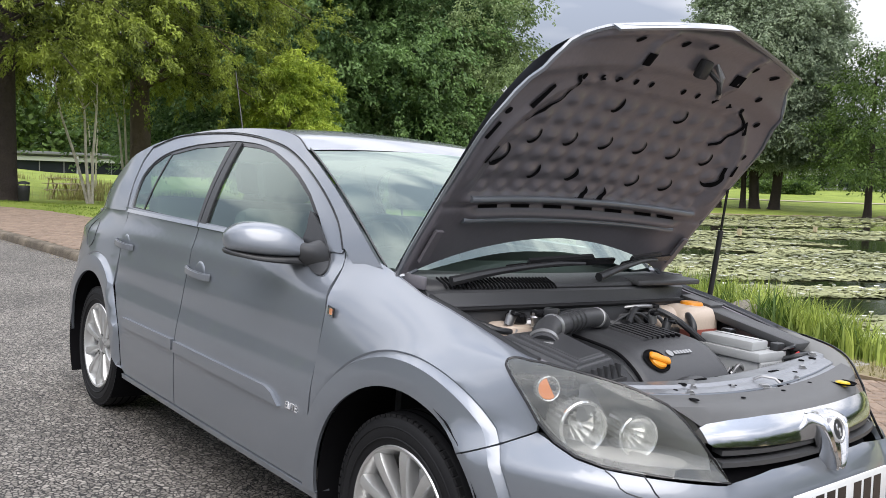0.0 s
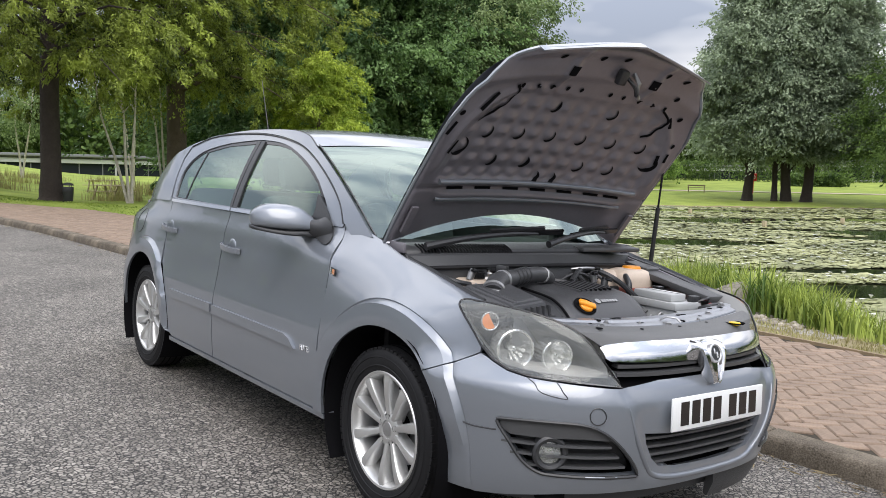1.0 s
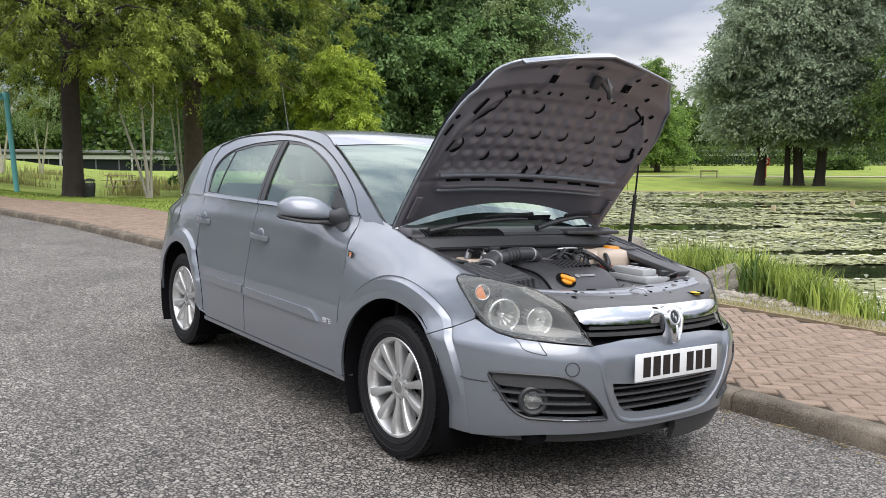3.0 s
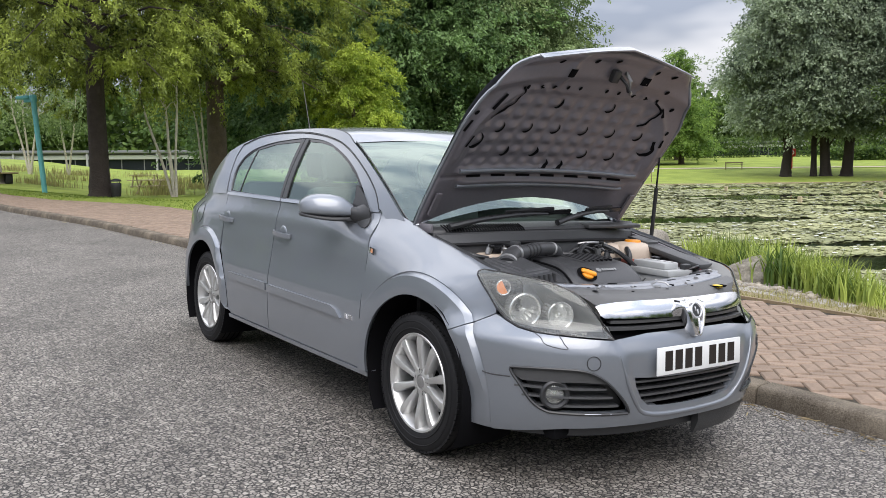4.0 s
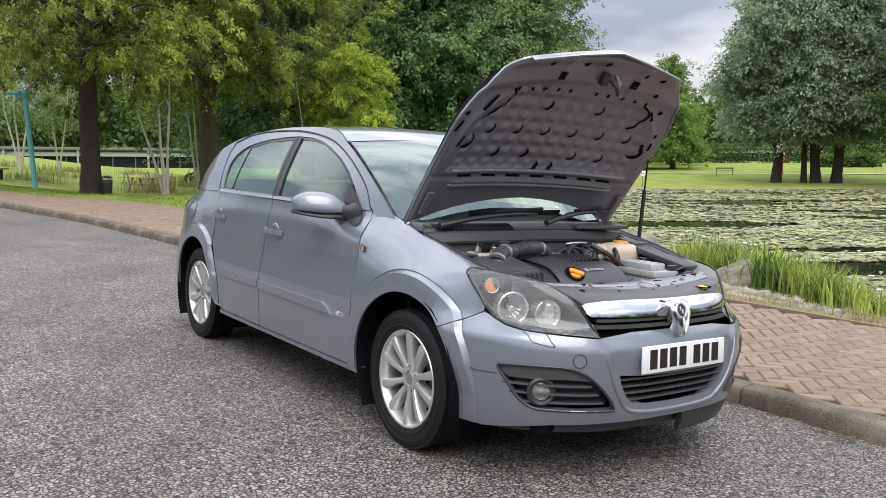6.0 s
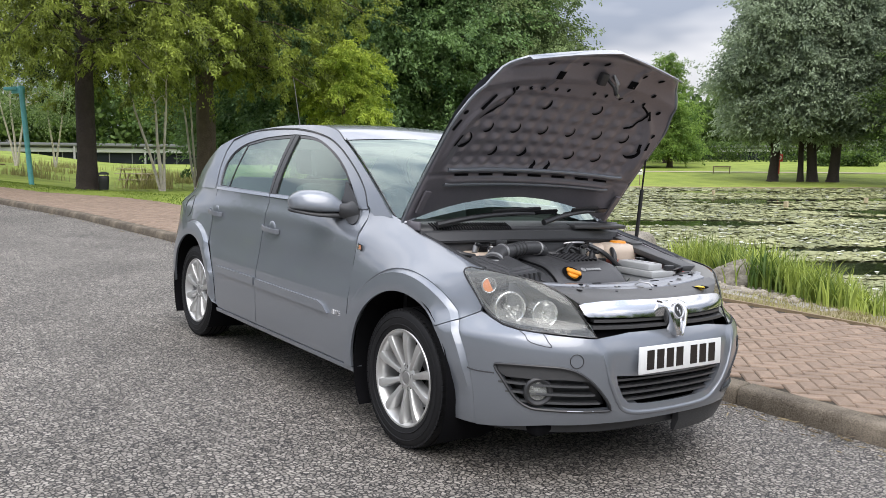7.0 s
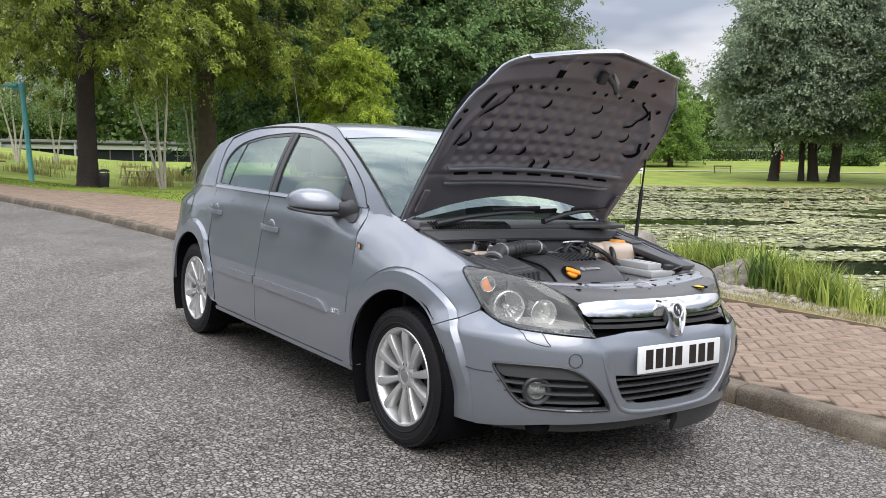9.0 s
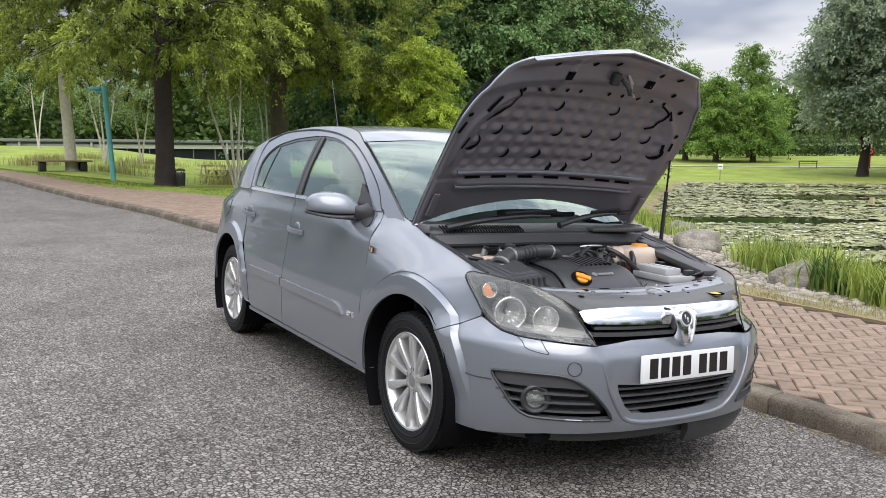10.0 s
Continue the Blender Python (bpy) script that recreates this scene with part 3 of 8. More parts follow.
def panel(name, outline, fn, mat, parent, side=-1, holes=(), step=0.03, rim=0.014, lift=0.0, label="", sharp=35, lines=()):
    """A pressed panel: the outline laid on the surface fn, with its edges turned in. side: -1 right, 1 left."""
    vs2, fs = fill(outline, holes, step, lines)
    e = 1e-3
    vs, ns = [], []
    for u, v in vs2:
        a = Vector(fn(u, v))
        du, dv = Vector(fn(u + e, v)) - a, Vector(fn(u, v + e)) - a
        if dv.length < 1e-9:
            dv = a - Vector(fn(u, v - e))
        n = du.cross(dv)
        n = n.normalized() if n.length > 1e-12 else Vector((0, 1, 0))
        vs.append(a)
        ns.append(n)
    mid = sum(vs, Vector()) / len(vs)
    out = Vector((0.25 if mid.x > 0.3 else 0, 1, 0.25)) if abs(mid.y) > 0.25 else Vector((1, 0, 0.6))
    flip = 1 if sum(n.dot(out) for n in ns) > 0 else -1
    vs = [a + n * flip * lift for a, n in zip(vs, ns)]
    bm = bmesh.new()
    top = [bm.verts.new((a.x, side * a.y, a.z)) for a in vs]
    for f in fs:
        try:
            bm.faces.new([top[k] for k in f])
        except ValueError:
            pass
    bm.normal_update()
    if rim:
        index = {t: k for k, t in enumerate(top)}
        edges = [ed for ed in bm.edges if len(ed.link_faces) == 1]
        low = {}
        for ed in edges:
            for v in ed.verts:
                if v not in low:
                    n = ns[index[v]] * flip
                    low[v] = bm.verts.new(v.co - rim * Vector((n.x, side * n.y, n.z)))
        for ed in edges:
            a, b = ed.verts
            bm.faces.new((a, b, low[b], low[a]))
    bmesh.ops.recalc_face_normals(bm, faces=bm.faces)
    me = bpy.data.meshes.new(name)
    bm.to_mesh(me)
    bm.free()
    me.materials.append(mat)
    me.polygons.foreach_set("use_smooth", [True] * len(me.polygons))
    me.set_sharp_from_angle(angle=radians(sharp))
    ob = new(name, me)
    ob.parent = parent
    if label:
        tagged(ob, label)
    return ob


def face_out(ob, x=-1.3, y=0.0, z=0.75):
    """Turns an open sheet's faces away from a point inside the car."""
    me, c = ob.data, Vector((x, y, z))
    if sum(p.area * p.normal.dot(p.center - c) for p in me.polygons) < 0:
        me.flip_normals()
    return ob


def ribbon(points, width, thick, up=(0, 0, 1), bm=None):
    """A flat bar of oblong section along points; width across up."""
    bm = bm or bmesh.new()
    pts = [Vector(q) for q in points]
    rings = []
    for i, q in enumerate(pts):
        d = (pts[min(i + 1, len(pts) - 1)] - pts[max(i - 1, 0)]).normalized()
        u = Vector(up)
        u = (u - d * u.dot(d)).normalized()
        w = d.cross(u)
        rings.append([bm.verts.new(q + a * u * width / 2 + b * w * thick / 2) for a, b in ((1, 1), (1, -1), (-1, -1), (-1, 1))])
    for a, b in zip(rings, rings[1:]):
        for k in range(4):
            bm.faces.new((a[k], a[(k + 1) % 4], b[(k + 1) % 4], b[k]))
    bm.faces.new(rings[0])
    bm.faces.new(rings[-1][::-1])
    return bm


# ---- car: materials ----
PAINT = material("silver_blue_paint", (0.210, 0.229, 0.257), 0.34, 0.45, vary=0.03, scale=2, bump_scale=900, coat=1.0, speck=0.05)
PAINT_IN = material("inner_paint", (0.228, 0.216, 0.238), 0.33, 0.4, vary=0.12, scale=7, bump=0.0006, bump_scale=60)
PLASTIC = material("black_plastic", (0.030, 0.031, 0.033), 0.36, vary=0.2, scale=9, bump=0.0004, bump_scale=700)
BAY_PLASTIC = material("satin_black_moulding", (0.050, 0.051, 0.054), 0.40, vary=0.14, scale=7, bump=0.0005, bump_scale=500)
PLASTIC_GREY = material("grey_plastic", (0.06, 0.061, 0.063), 0.45, vary=0.12, scale=6, bump=0.0003, bump_scale=800)
COVER_GREY = material("matt_grey_cover", (0.115, 0.116, 0.115), 0.55, vary=0.10, scale=9, bump=0.0004, bump_scale=600)
GLOSS_BLACK = material("gloss_black", (0.012, 0.012, 0.013), 0.2, vary=0.1, scale=6, bump_scale=50)
RUBBER = material("tyre_rubber", (0.012, 0.012, 0.013), 0.6, vary=0.3, scale=9, bump=0.0005, bump_scale=300, spec=0.22)
CHROME = material("chrome", (0.72, 0.72, 0.73), 0.13, 1.0, vary=0.02, scale=4, bump_scale=90)
ALLOY = material("silver_alloy", (0.62, 0.62, 0.61), 0.34, 0.75, vary=0.06, scale=10, bump_scale=200, coat=0.3)
REFLECTOR = material("lamp_reflector", (0.95, 0.95, 0.94), 0.13, 0.75, vary=0.03, scale=10, bump_scale=60)
LAMP_GREY = material("lamp_bezel", (0.21, 0.21, 0.20), 0.4, 0.2, vary=0.06, scale=8, bump_scale=200)
AMBER = material("amber_plastic", (0.75, 0.24, 0.06), 0.3, vary=0.08, scale=20, bump_scale=150)
ORANGE = material("orange_plastic", (0.85, 0.32, 0.02), 0.4, vary=0.08, scale=20, bump_scale=150)
YELLOW = material("yellow_plastic", (0.8, 0.55, 0.03), 0.4, vary=0.08, scale=20, bump_scale=150)
TANK = material("aged_white_plastic", (0.62, 0.51, 0.41), 0.4, vary=0.15, scale=14, bump_scale=150)
COOLANT = material("red_coolant", (0.42, 0.13, 0.10), 0.3, vary=0.15, scale=14, bump_scale=150)
BATTERY = material("battery_grey", (0.42, 0.43, 0.43), 0.5, vary=0.12, scale=14, bump_scale=200)
WHITE_PAINT = material("white_sheet", (0.78, 0.79, 0.78), 0.4, vary=0.05, scale=8, bump_scale=100)
SLAT = material("satin_black_slat", (0.07, 0.072, 0.075), 0.3, vary=0.12, scale=9, bump_scale=300)
# near black: paints the shade inside holes, gaps and arches, and colours hidden parts
DARK = material("shade_black", (0.006, 0.006, 0.007), 0.9, vary=0.2, scale=8, bump_scale=100, spec=0.08)
SEAT = material("grey_seat_cloth", (0.2, 0.2, 0.2), 0.9, vary=0.15, scale=12, bump=0.001, bump_scale=300)
LINER = material("pale_headlining", (0.5, 0.49, 0.46), 0.9, vary=0.08, scale=12, bump_scale=300)
METAL = material("dull_metal", (0.42, 0.42, 0.42), 0.4, 0.85, vary=0.2, scale=18, bump_scale=200)
BADGE = material("bright_badge", (0.82, 0.82, 0.83), 0.25, 0.7, vary=0.05, scale=20, bump_scale=120)
RED_LAMP = material("red_lamp", (0.5, 0.02, 0.02), 0.2, vary=0.08, scale=20, bump_scale=150)


def glass_material(name, tint, gloss_least=0.09, haze=0.0, gloss=(0.95, 0.97, 0.96), steep=3.2):
    """A thin pane: tinted sight through it, and gloss that grows at glancing angles."""
    m, n, l, b = nodes_of(name)
    n.remove(b)
    clear = n.new("ShaderNodeBsdfTransparent")
    clear.inputs["Color"].default_value = (*tint, 1)
    shine = n.new("ShaderNodeBsdfGlossy")
    shine.inputs["Roughness"].default_value, shine.inputs["Color"].default_value = 0.01, (*gloss, 1)
    fr = n.new("ShaderNodeLayerWeight")
    fr.inputs["Blend"].default_value = 0.5
    rise = n.new("ShaderNodeMath")
    rise.operation = "POWER"
    l.new(fr.outputs["Facing"], rise.inputs[0])
    rise.inputs[1].default_value = steep
    gain = n.new("ShaderNodeMath")
    gain.operation = "MULTIPLY_ADD"
    l.new(rise.outputs[0], gain.inputs[0])
    gain.inputs[1].default_value, gain.inputs[2].default_value = 1 - gloss_least, gloss_least
    mix = n.new("ShaderNodeMixShader")
    l.new(gain.outputs[0], mix.inputs[0])
    last = clear
    if haze:
        milk = n.new("ShaderNodeBsdfDiffuse")
        milk.inputs["Color"].default_value = (0.55, 0.56, 0.53, 1)
        no = n.new("ShaderNodeTexNoise")
        no.inputs["Scale"].default_value = 14
        mr = n.new("ShaderNodeMapRange")
        mr.inputs["To Min"].default_value, mr.inputs["To Max"].default_value = haze * 0.6, haze * 1.4
        l.new(no.outputs["Fac"], mr.inputs["Value"])
        mx = n.new("ShaderNodeMixShader")
        l.new(mr.outputs["Result"], mx.inputs[0])
        l.new(clear.outputs[0], mx.inputs[1])
        l.new(milk.outputs[0], mx.inputs[2])
        last = mx
    l.new(last.outputs[0], mix.inputs[1])
    l.new(shine.outputs[0], mix.inputs[2])
    l.new(mix.outputs[0], n["Material Output"].inputs["Surface"])
    return m


GLASS = glass_material("tinted_glass", (0.62, 0.76, 0.68), 0.10, gloss=(0.80, 0.92, 0.86), steep=3.0)
SCREEN_GLASS = glass_material("windscreen_glass", (0.50, 0.58, 0.53), 0.14, gloss=(0.74, 0.86, 0.79), steep=2.6)
LENS = glass_material("clouded_lamp_lens", (0.95, 0.96, 0.94), 0.05, haze=0.13)

car = thing("car", LEVEL, "silver-blue five-door hatchback with its bonnet propped open", "car")
both = (-1, 1)


# ---- car: body panels ----
def arc_line(cx, cz, r, a0, a1, n=20, squash=1.0):
    return [(cx + r * math.cos(math.radians(lerp(a0, a1, k / n))), cz + squash * r * math.sin(math.radians(lerp(a0, a1, k / n)))) for k in range(n + 1)]


def p_of(x):
    """The plan place of a point of the wing at x, halfway up."""
    lo, hi = 0.0, 3.5
    for _ in range(40):
        m = (lo + hi) / 2
        lo, hi = (m, hi) if shell(m, 0.6)[0] > x else (lo, m)
    return (lo + hi) / 2


def p_at(x, z):
    """The skin's own place (p, z) of a point of the wing at x and height z."""
    v = z
    for _ in range(6):
        lo, hi = 0.3, 1.5
        for _ in range(30):
            m = (lo + hi) / 2
            lo, hi = (m, hi) if skin(m, v)[0] > x else (lo, m)
        v += z - skin(lo, v)[2]
    return lo, v


ARCH_R, FLARE_R = 0.378, 0.464


def flared(fn, ax, to_x):
    """Adds the wheel arch's flare to a surface."""
    def f(u, v):
        x, y, z = fn(u, v)
        d = math.hypot(x - ax, z - 0.325)
        k = min(max((FLARE_R + 0.005 - d) / 0.010, 0), 1)
        lip = 0.020 - 0.25 * max(0, ARCH_R + 0.02 - d)
        if ax > 0 and x > ax:
            lip *= min(max((z - 0.34) / 0.12, 0), 1)
        groove = 0.004 * max(0, 1 - abs(d - FLARE_R - 0.008) / 0.006)
        return x, y + k * max(lip, 0.0) - groove, z
    return f


skin_f, flank_r = flared(skin, 0.02, skin), flared(flank, -2.595, flank)

# front wing: door edge, arch, bumper seam, lamp edge, bonnet edge
arch = [p_at(x, z) for x, z in arc_line(0.02, 0.325, ARCH_R, 186, 46, 28)]
lamp_rear = [(0.686, 0.712), (0.718, 0.772), (0.748, 0.828), (0.765, 0.870), (0.762, 0.908), (0.744, 0.930), (0.715, 0.934), (0.682, 0.937)]
wing = [(1.318, 0.285), (1.252, 0.285)] + arch + [(0.836, 0.600), (0.778, 0.633), (0.735, 0.659), (0.692, 0.684)] + smooth_line(lamp_rear, 3)
wing += [(p, spline(ROLL_Z, p) + ROLL) for p in (0.672, 0.70, 0.73, 0.76, 0.8, 0.85, 0.9, 0.95, 1.0, 1.05, 1.1, 1.15, 1.2, 1.25, 1.3, 1.35, 1.382)]
wing += [(1.372, 1.04), (1.352, 0.98), (1.335, 0.93), (1.322, 0.87), (1.318, 0.8), (1.318, 0.7), (1.318, 0.5)]
wing_lines = [[p_at(x, z) for x, z in arc_line(0.02, 0.325, FLARE_R + e, 184, 42, 60)] for e in (-0.005, 0.005, 0.008, 0.014)]
wing_lines = [[q for q in l if within(wing, *q)] for l in wing_lines]
def calm(ob, test, rounds):
    """Evens out a panel's inner points where test() holds, so that its shine runs smoothly."""
    bm = bmesh.new()
    bm.from_mesh(ob.data)
    some = [v for v in bm.verts if test(v.co) and not v.is_boundary and all(len(e.link_faces) == 2 and e.calc_face_angle(0) < 0.6 for e in v.link_edges)]
    for _ in range(rounds):
        bmesh.ops.smooth_vert(bm, verts=some, factor=0.5, use_axis_x=True, use_axis_y=True, use_axis_z=True)
    bm.to_mesh(ob.data)
    bm.free()


for s in both:
    calm(panel("front_wing", wing, skin_f, PAINT, car, s, step=0.026, lines=wing_lines), lambda q: math.hypot(q.x - 0.02, q.z - 0.325) > FLARE_R + 0.03, 24)

# front bumper: one skin round the nose with openings for grille and lamps
fog_hole = smooth_line([(0.612, 0.486), (0.585, 0.497), (0.44, 0.503), (0.35, 0.497), (0.285, 0.462), (0.225, 0.395), (0.19, 0.335), (0.215, 0.325), (0.42, 0.327), (0.48, 0.334), (0.53, 0.368), (0.575, 0.43)], 3, True)
bumper = [(0.0, 0.632), (0.12, 0.630), (0.240, 0.612), (0.40, 0.622), (0.53, 0.630), (0.594, 0.641), (0.65, 0.662), (0.69, 0.681), (0.735, 0.655), (0.778, 0.629), (0.836, 0.596)]
arch_low = [p_at(x, z) for x, z in arc_line(0.02, 0.325, ARCH_R, 41, -14, 12)]
bumper += arch_low + [(0.745, 0.232), (0.66, 0.226), (0.56, 0.238), (0.4, 0.262), (0.2, 0.27), (0.0, 0.27)]
low_hole = smooth_line([(0.0, 0.455), (0.09, 0.458), (0.172, 0.466), (0.165, 0.43), (0.14, 0.375), (0.115, 0.345), (0.07, 0.338), (0.0, 0.334)], 1)


def nose_fn(p, z):
    """The bumper: the skin with a raised rim below the lamps and a hollow in the middle, as pressed."""
    x, y, z2 = skin_f(p, z)
    crease = spline([(0.27, 0.128), (0.33, 0.15), (0.41, 0.178), (0.5, 0.208), (0.566, 0.232), (0.62, 0.255)], z)
    f = 1 / (1 + math.exp((p - crease + 0.004) / 0.006))
    x -= 0.019 * f * min(max((z - 0.30) / 0.04, 0), 1)
    ledge = math.exp(-((z - 0.615) / 0.014) ** 2) * (1 if p < 0.62 else max(0, 1 - (p - 0.62) / 0.08))
    return x + 0.006 * ledge, y, z2


def whole(outline):
    """Mirrors a half outline given from the middle round to the middle."""
    return outline + [(-p, z) for p, z in outline[::-1] if p > 1e-6]


def mirrored(fn):
    def f(p, z):
        x, y, z2 = fn(abs(p), z)
        return x, y if p >= 0 else -y, z2
    return f


bump_lines = [[(g * q[0], q[1]) for q in [p_at(x, z) for x, z in arc_line(0.02, 0.325, FLARE_R + e, 40, -8, 24)]] for e in (-0.005, 0.005, 0.008, 0.014) for g in both]
bump_lines = [[q for q in l if within(whole(bumper), *q)] for l in bump_lines]
fog_holes = [fog_hole, [(-p, z) for p, z in fog_hole]]
panel("front_bumper", whole(bumper), mirrored(nose_fn), PAINT, car, -1, holes=fog_holes + [whole(low_hole)], lines=bump_lines, step=0.018, rim=0.03, label="painted bumper with chrome-edged openings")

# sill and doors
SEAM_F, SEAM_M, REAR_EDGE = -0.423, -1.487, -2.06
for s in both:
    panel("sill", [(-2.10, 0.258), (-0.36, 0.258), (-0.36, 0.279), (-2.10, 0.279)], flank, PAINT, car, s, step=0.04, lift=0.006, rim=0.05)
front_door = [(SEAM_M + 0.004, 0.284), (SEAM_F - 0.004, 0.284), (SEAM_F - 0.004, 0.5), (SEAM_F - 0.004, 0.7), (-0.425, 0.85), (-0.441, 0.92), (-0.463, 0.98), (-0.485, 1.03), (-0.8, 1.022), (SEAM_M + 0.03, 1.022), (SEAM_M + 0.012, 0.9), (SEAM_M + 0.002, 0.7)]
rear_arch_door = [(x, z) for x, z in arc_line(-2.595, 0.325, FLARE_R + 0.012, -2, 48, 14)]
rear_door = [(SEAM_M - 0.004, 0.284), (SEAM_M - 0.006, 0.7), (SEAM_M + 0.004, 0.9), (SEAM_M + 0.022, 1.022), (-1.9, 1.03), (-2.2, 1.045), (-2.31, 1.05), (-2.305, 0.95), (-2.275, 0.82)] + rear_arch_door[::-1] + [(-2.07, 0.284)]


def door_fn(x, z):
    """Doors: flat below the shoulder, with a soft hollow over the rubbing strip."""
    a, y, c = flank(x, z)
    return a, y - 0.006 * math.exp(-((z - 0.70) / 0.09) ** 2) + 0.006 * math.exp(-((z - 0.93) / 0.035) ** 2), c


doors = {}
for s in both:
    doors[s] = [panel("front_door", front_door, door_fn, PAINT, car, s, step=0.035), panel("rear_door", rear_door, door_fn, PAINT, car, s, step=0.035)]

# rear wing with the arch, up to the lamp; tail closes the body
rear_arch = [(x, z) for x, z in arc_line(-2.595, 0.325, ARCH_R, 178, 4, 30)]
rear_wing = [(-2.155, 0.284), (-2.081, 0.284)] + [(x, z) for x, z in arc_line(-2.595, 0.325, FLARE_R + 0.004, -2, 48, 14)] + [(-2.283, 0.82), (-2.313, 0.95), (-2.318, 1.05), (-2.6, 1.045), (-3.0, 1.02), (-3.18, 1.0), (-3.28, 0.9), (-3.33, 0.7), (-3.34, 0.5), (-3.3, 0.3), (-3.02, 0.28)] + rear_arch
rear_wing = [q for q in rear_wing if q != (-2.155, 0.284)]
rear_lines = [[q for q in arc_line(-2.595, 0.325, FLARE_R + e, 182, 52, 44) if within(rear_wing, *q)] for e in (-0.005, 0.005, 0.008, 0.014)]
for s in both:
    panel("rear_wing", rear_wing, flank_r, PAINT, car, s, step=0.035, lines=rear_lines)

# rubbing strips, chrome belt, handles, side repeaters
for s in both:
    for k, (x0, x1) in enumerate(((SEAM_M + 0.012, -0.60), (-2.075, SEAM_M - 0.012))):
        o = [(x0, 0.508), (x1, 0.500 if k == 0 else 0.512), (x1 - (0.05 if k == 0 else 0), 0.535 if k == 0 else 0.55), (x1 - (0.10 if k == 0 else 0), 0.548 if k == 0 else 0.555), (x0, 0.552)]
        panel("rubbing_strip", o, flank, PAINT, doors[s][k], s, step=0.03, lift=0.012, rim=0.014)
    for k, (x0, x1) in enumerate(((-1.455, -0.66), (-2.32, -1.47))):
        panel("belt_trim", [(x0, 1.026), (x1, 1.026), (x1, 1.042), (x0, 1.042)], house, CHROME, doors[s][k], s, step=0.03, lift=0.006, rim=0.008, label="bright chrome strip")


def handle(x, z, s, door):
    y = half_width(x, z)
    cup = bmesh.new()
    bmesh.ops.create_uvsphere(cup, u_segments=20, v_segments=10, radius=1)
    bmesh.ops.transform(cup, matrix=Matrix.Translation((x - 0.01, s * (y - 0.004), z)) @ Matrix.Diagonal((0.05, 0.008, 0.048, 1)), verts=cup.verts)
    c = part("handle_cup", cup, PAINT, door)
    pts = [(x - 0.105, y + 0.004, z + 0.006), (x - 0.09, y + 0.022, z + 0.006), (x - 0.03, y + 0.034, z + 0.002), (x + 0.04, y + 0.034, z - 0.002), (x + 0.085, y + 0.022, z - 0.005), (x + 0.098, y + 0.004, z - 0.006)]
    bm = ribbon([(a, s * b, c2) for a, b, c2 in smooth_line(pts, 4)], 0.03, 0.012)
    bmesh.ops.bevel(bm, geom=bm.edges[:], offset=0.004, segments=2, affect="EDGES")
    part("handle", bm, PAINT, door)


for s in both:
    handle(-1.36, 0.848, s, doors[s][0])
    handle(-2.215, 0.878, s, doors[s][1])
    rep = panel("side_repeater", [(1.270, 0.838), (1.300, 0.843), (1.304, 0.866), (1.275, 0.861)], lambda p, z: skin(p, z), LENS, car, s, step=0.01, lift=0.012, rim=0.012, label="clear side lamp with an amber bulb")
    panel("bulb", [(1.274, 0.842), (1.284, 0.844), (1.287, 0.862), (1.278, 0.860)], skin, AMBER, rep, s, step=0.01, lift=0.010, rim=0.008)
    panel("backing", [(1.267, 0.835), (1.303, 0.840), (1.308, 0.869), (1.272, 0.864)], skin, GLOSS_BLACK, rep, s, step=0.01, lift=0.004, rim=0.004)

# ---- car: cabin ----
front_glass = [(-1.40, 1.045), (-0.60, 1.045), (-0.655, 1.125), (-0.744, 1.198), (-0.865, 1.262), (-0.98, 1.306), (-1.131, 1.35), (-1.275, 1.369), (-1.434, 1.376)]
rear_glass = [(-2.13, 1.056), (-1.475, 1.046), (-1.528, 1.376), (-1.871, 1.360), (-2.115, 1.324)]
quarter = [(-2.145, 1.056), (-2.13, 1.33), (-2.19, 1.313), (-2.278, 1.267), (-2.32, 1.205), (-2.31, 1.13), (-2.285, 1.06)]
SCREEN_EDGE = [(-0.30, 1.0), (-0.36, 1.045), (-0.43, 1.10), (-0.53, 1.173), (-0.655, 1.254), (-0.79, 1.323), (-0.895, 1.366)]
ROOF_EDGE = [(-0.895, 1.366), (-0.955, 1.393), (-1.03, 1.418), (-1.19, 1.441), (-1.43, 1.449), (-1.76, 1.444), (-2.1, 1.418), (-2.39, 1.372), (-2.6, 1.315)]
TAIL_EDGE = [(-2.6, 1.315), (-2.66, 1.285), (-2.79, 1.19), (-2.935, 1.09), (-3.06, 1.0)]
DITCH = [(-0.485, 1.035), (-0.545, 1.12), (-0.666, 1.214), (-0.82, 1.293), (-0.97, 1.347), (-1.11, 1.379), (-1.32, 1.408), (-1.598, 1.425), (-1.959, 1.42), (-2.2, 1.40), (-2.4, 1.35)]
frame_out = smooth_line(DITCH, 3) + [(-2.425, 1.28), (-2.40, 1.17), (-2.345, 1.052), (-2.31, 1.026), (-0.49, 1.026)]
opening = smooth_line([(-2.30, 1.052), (-2.328, 1.13), (-2.335, 1.21), (-2.285, 1.277), (-2.19, 1.323), (-2.077, 1.348), (-1.871, 1.376), (-1.565, 1.394), (-1.43, 1.393), (-1.275, 1.383), (-1.131, 1.36), (-0.97, 1.315), (-0.85, 1.27), (-0.735, 1.208), (-0.645, 1.135)], 2) + [(-0.565, 1.045)]
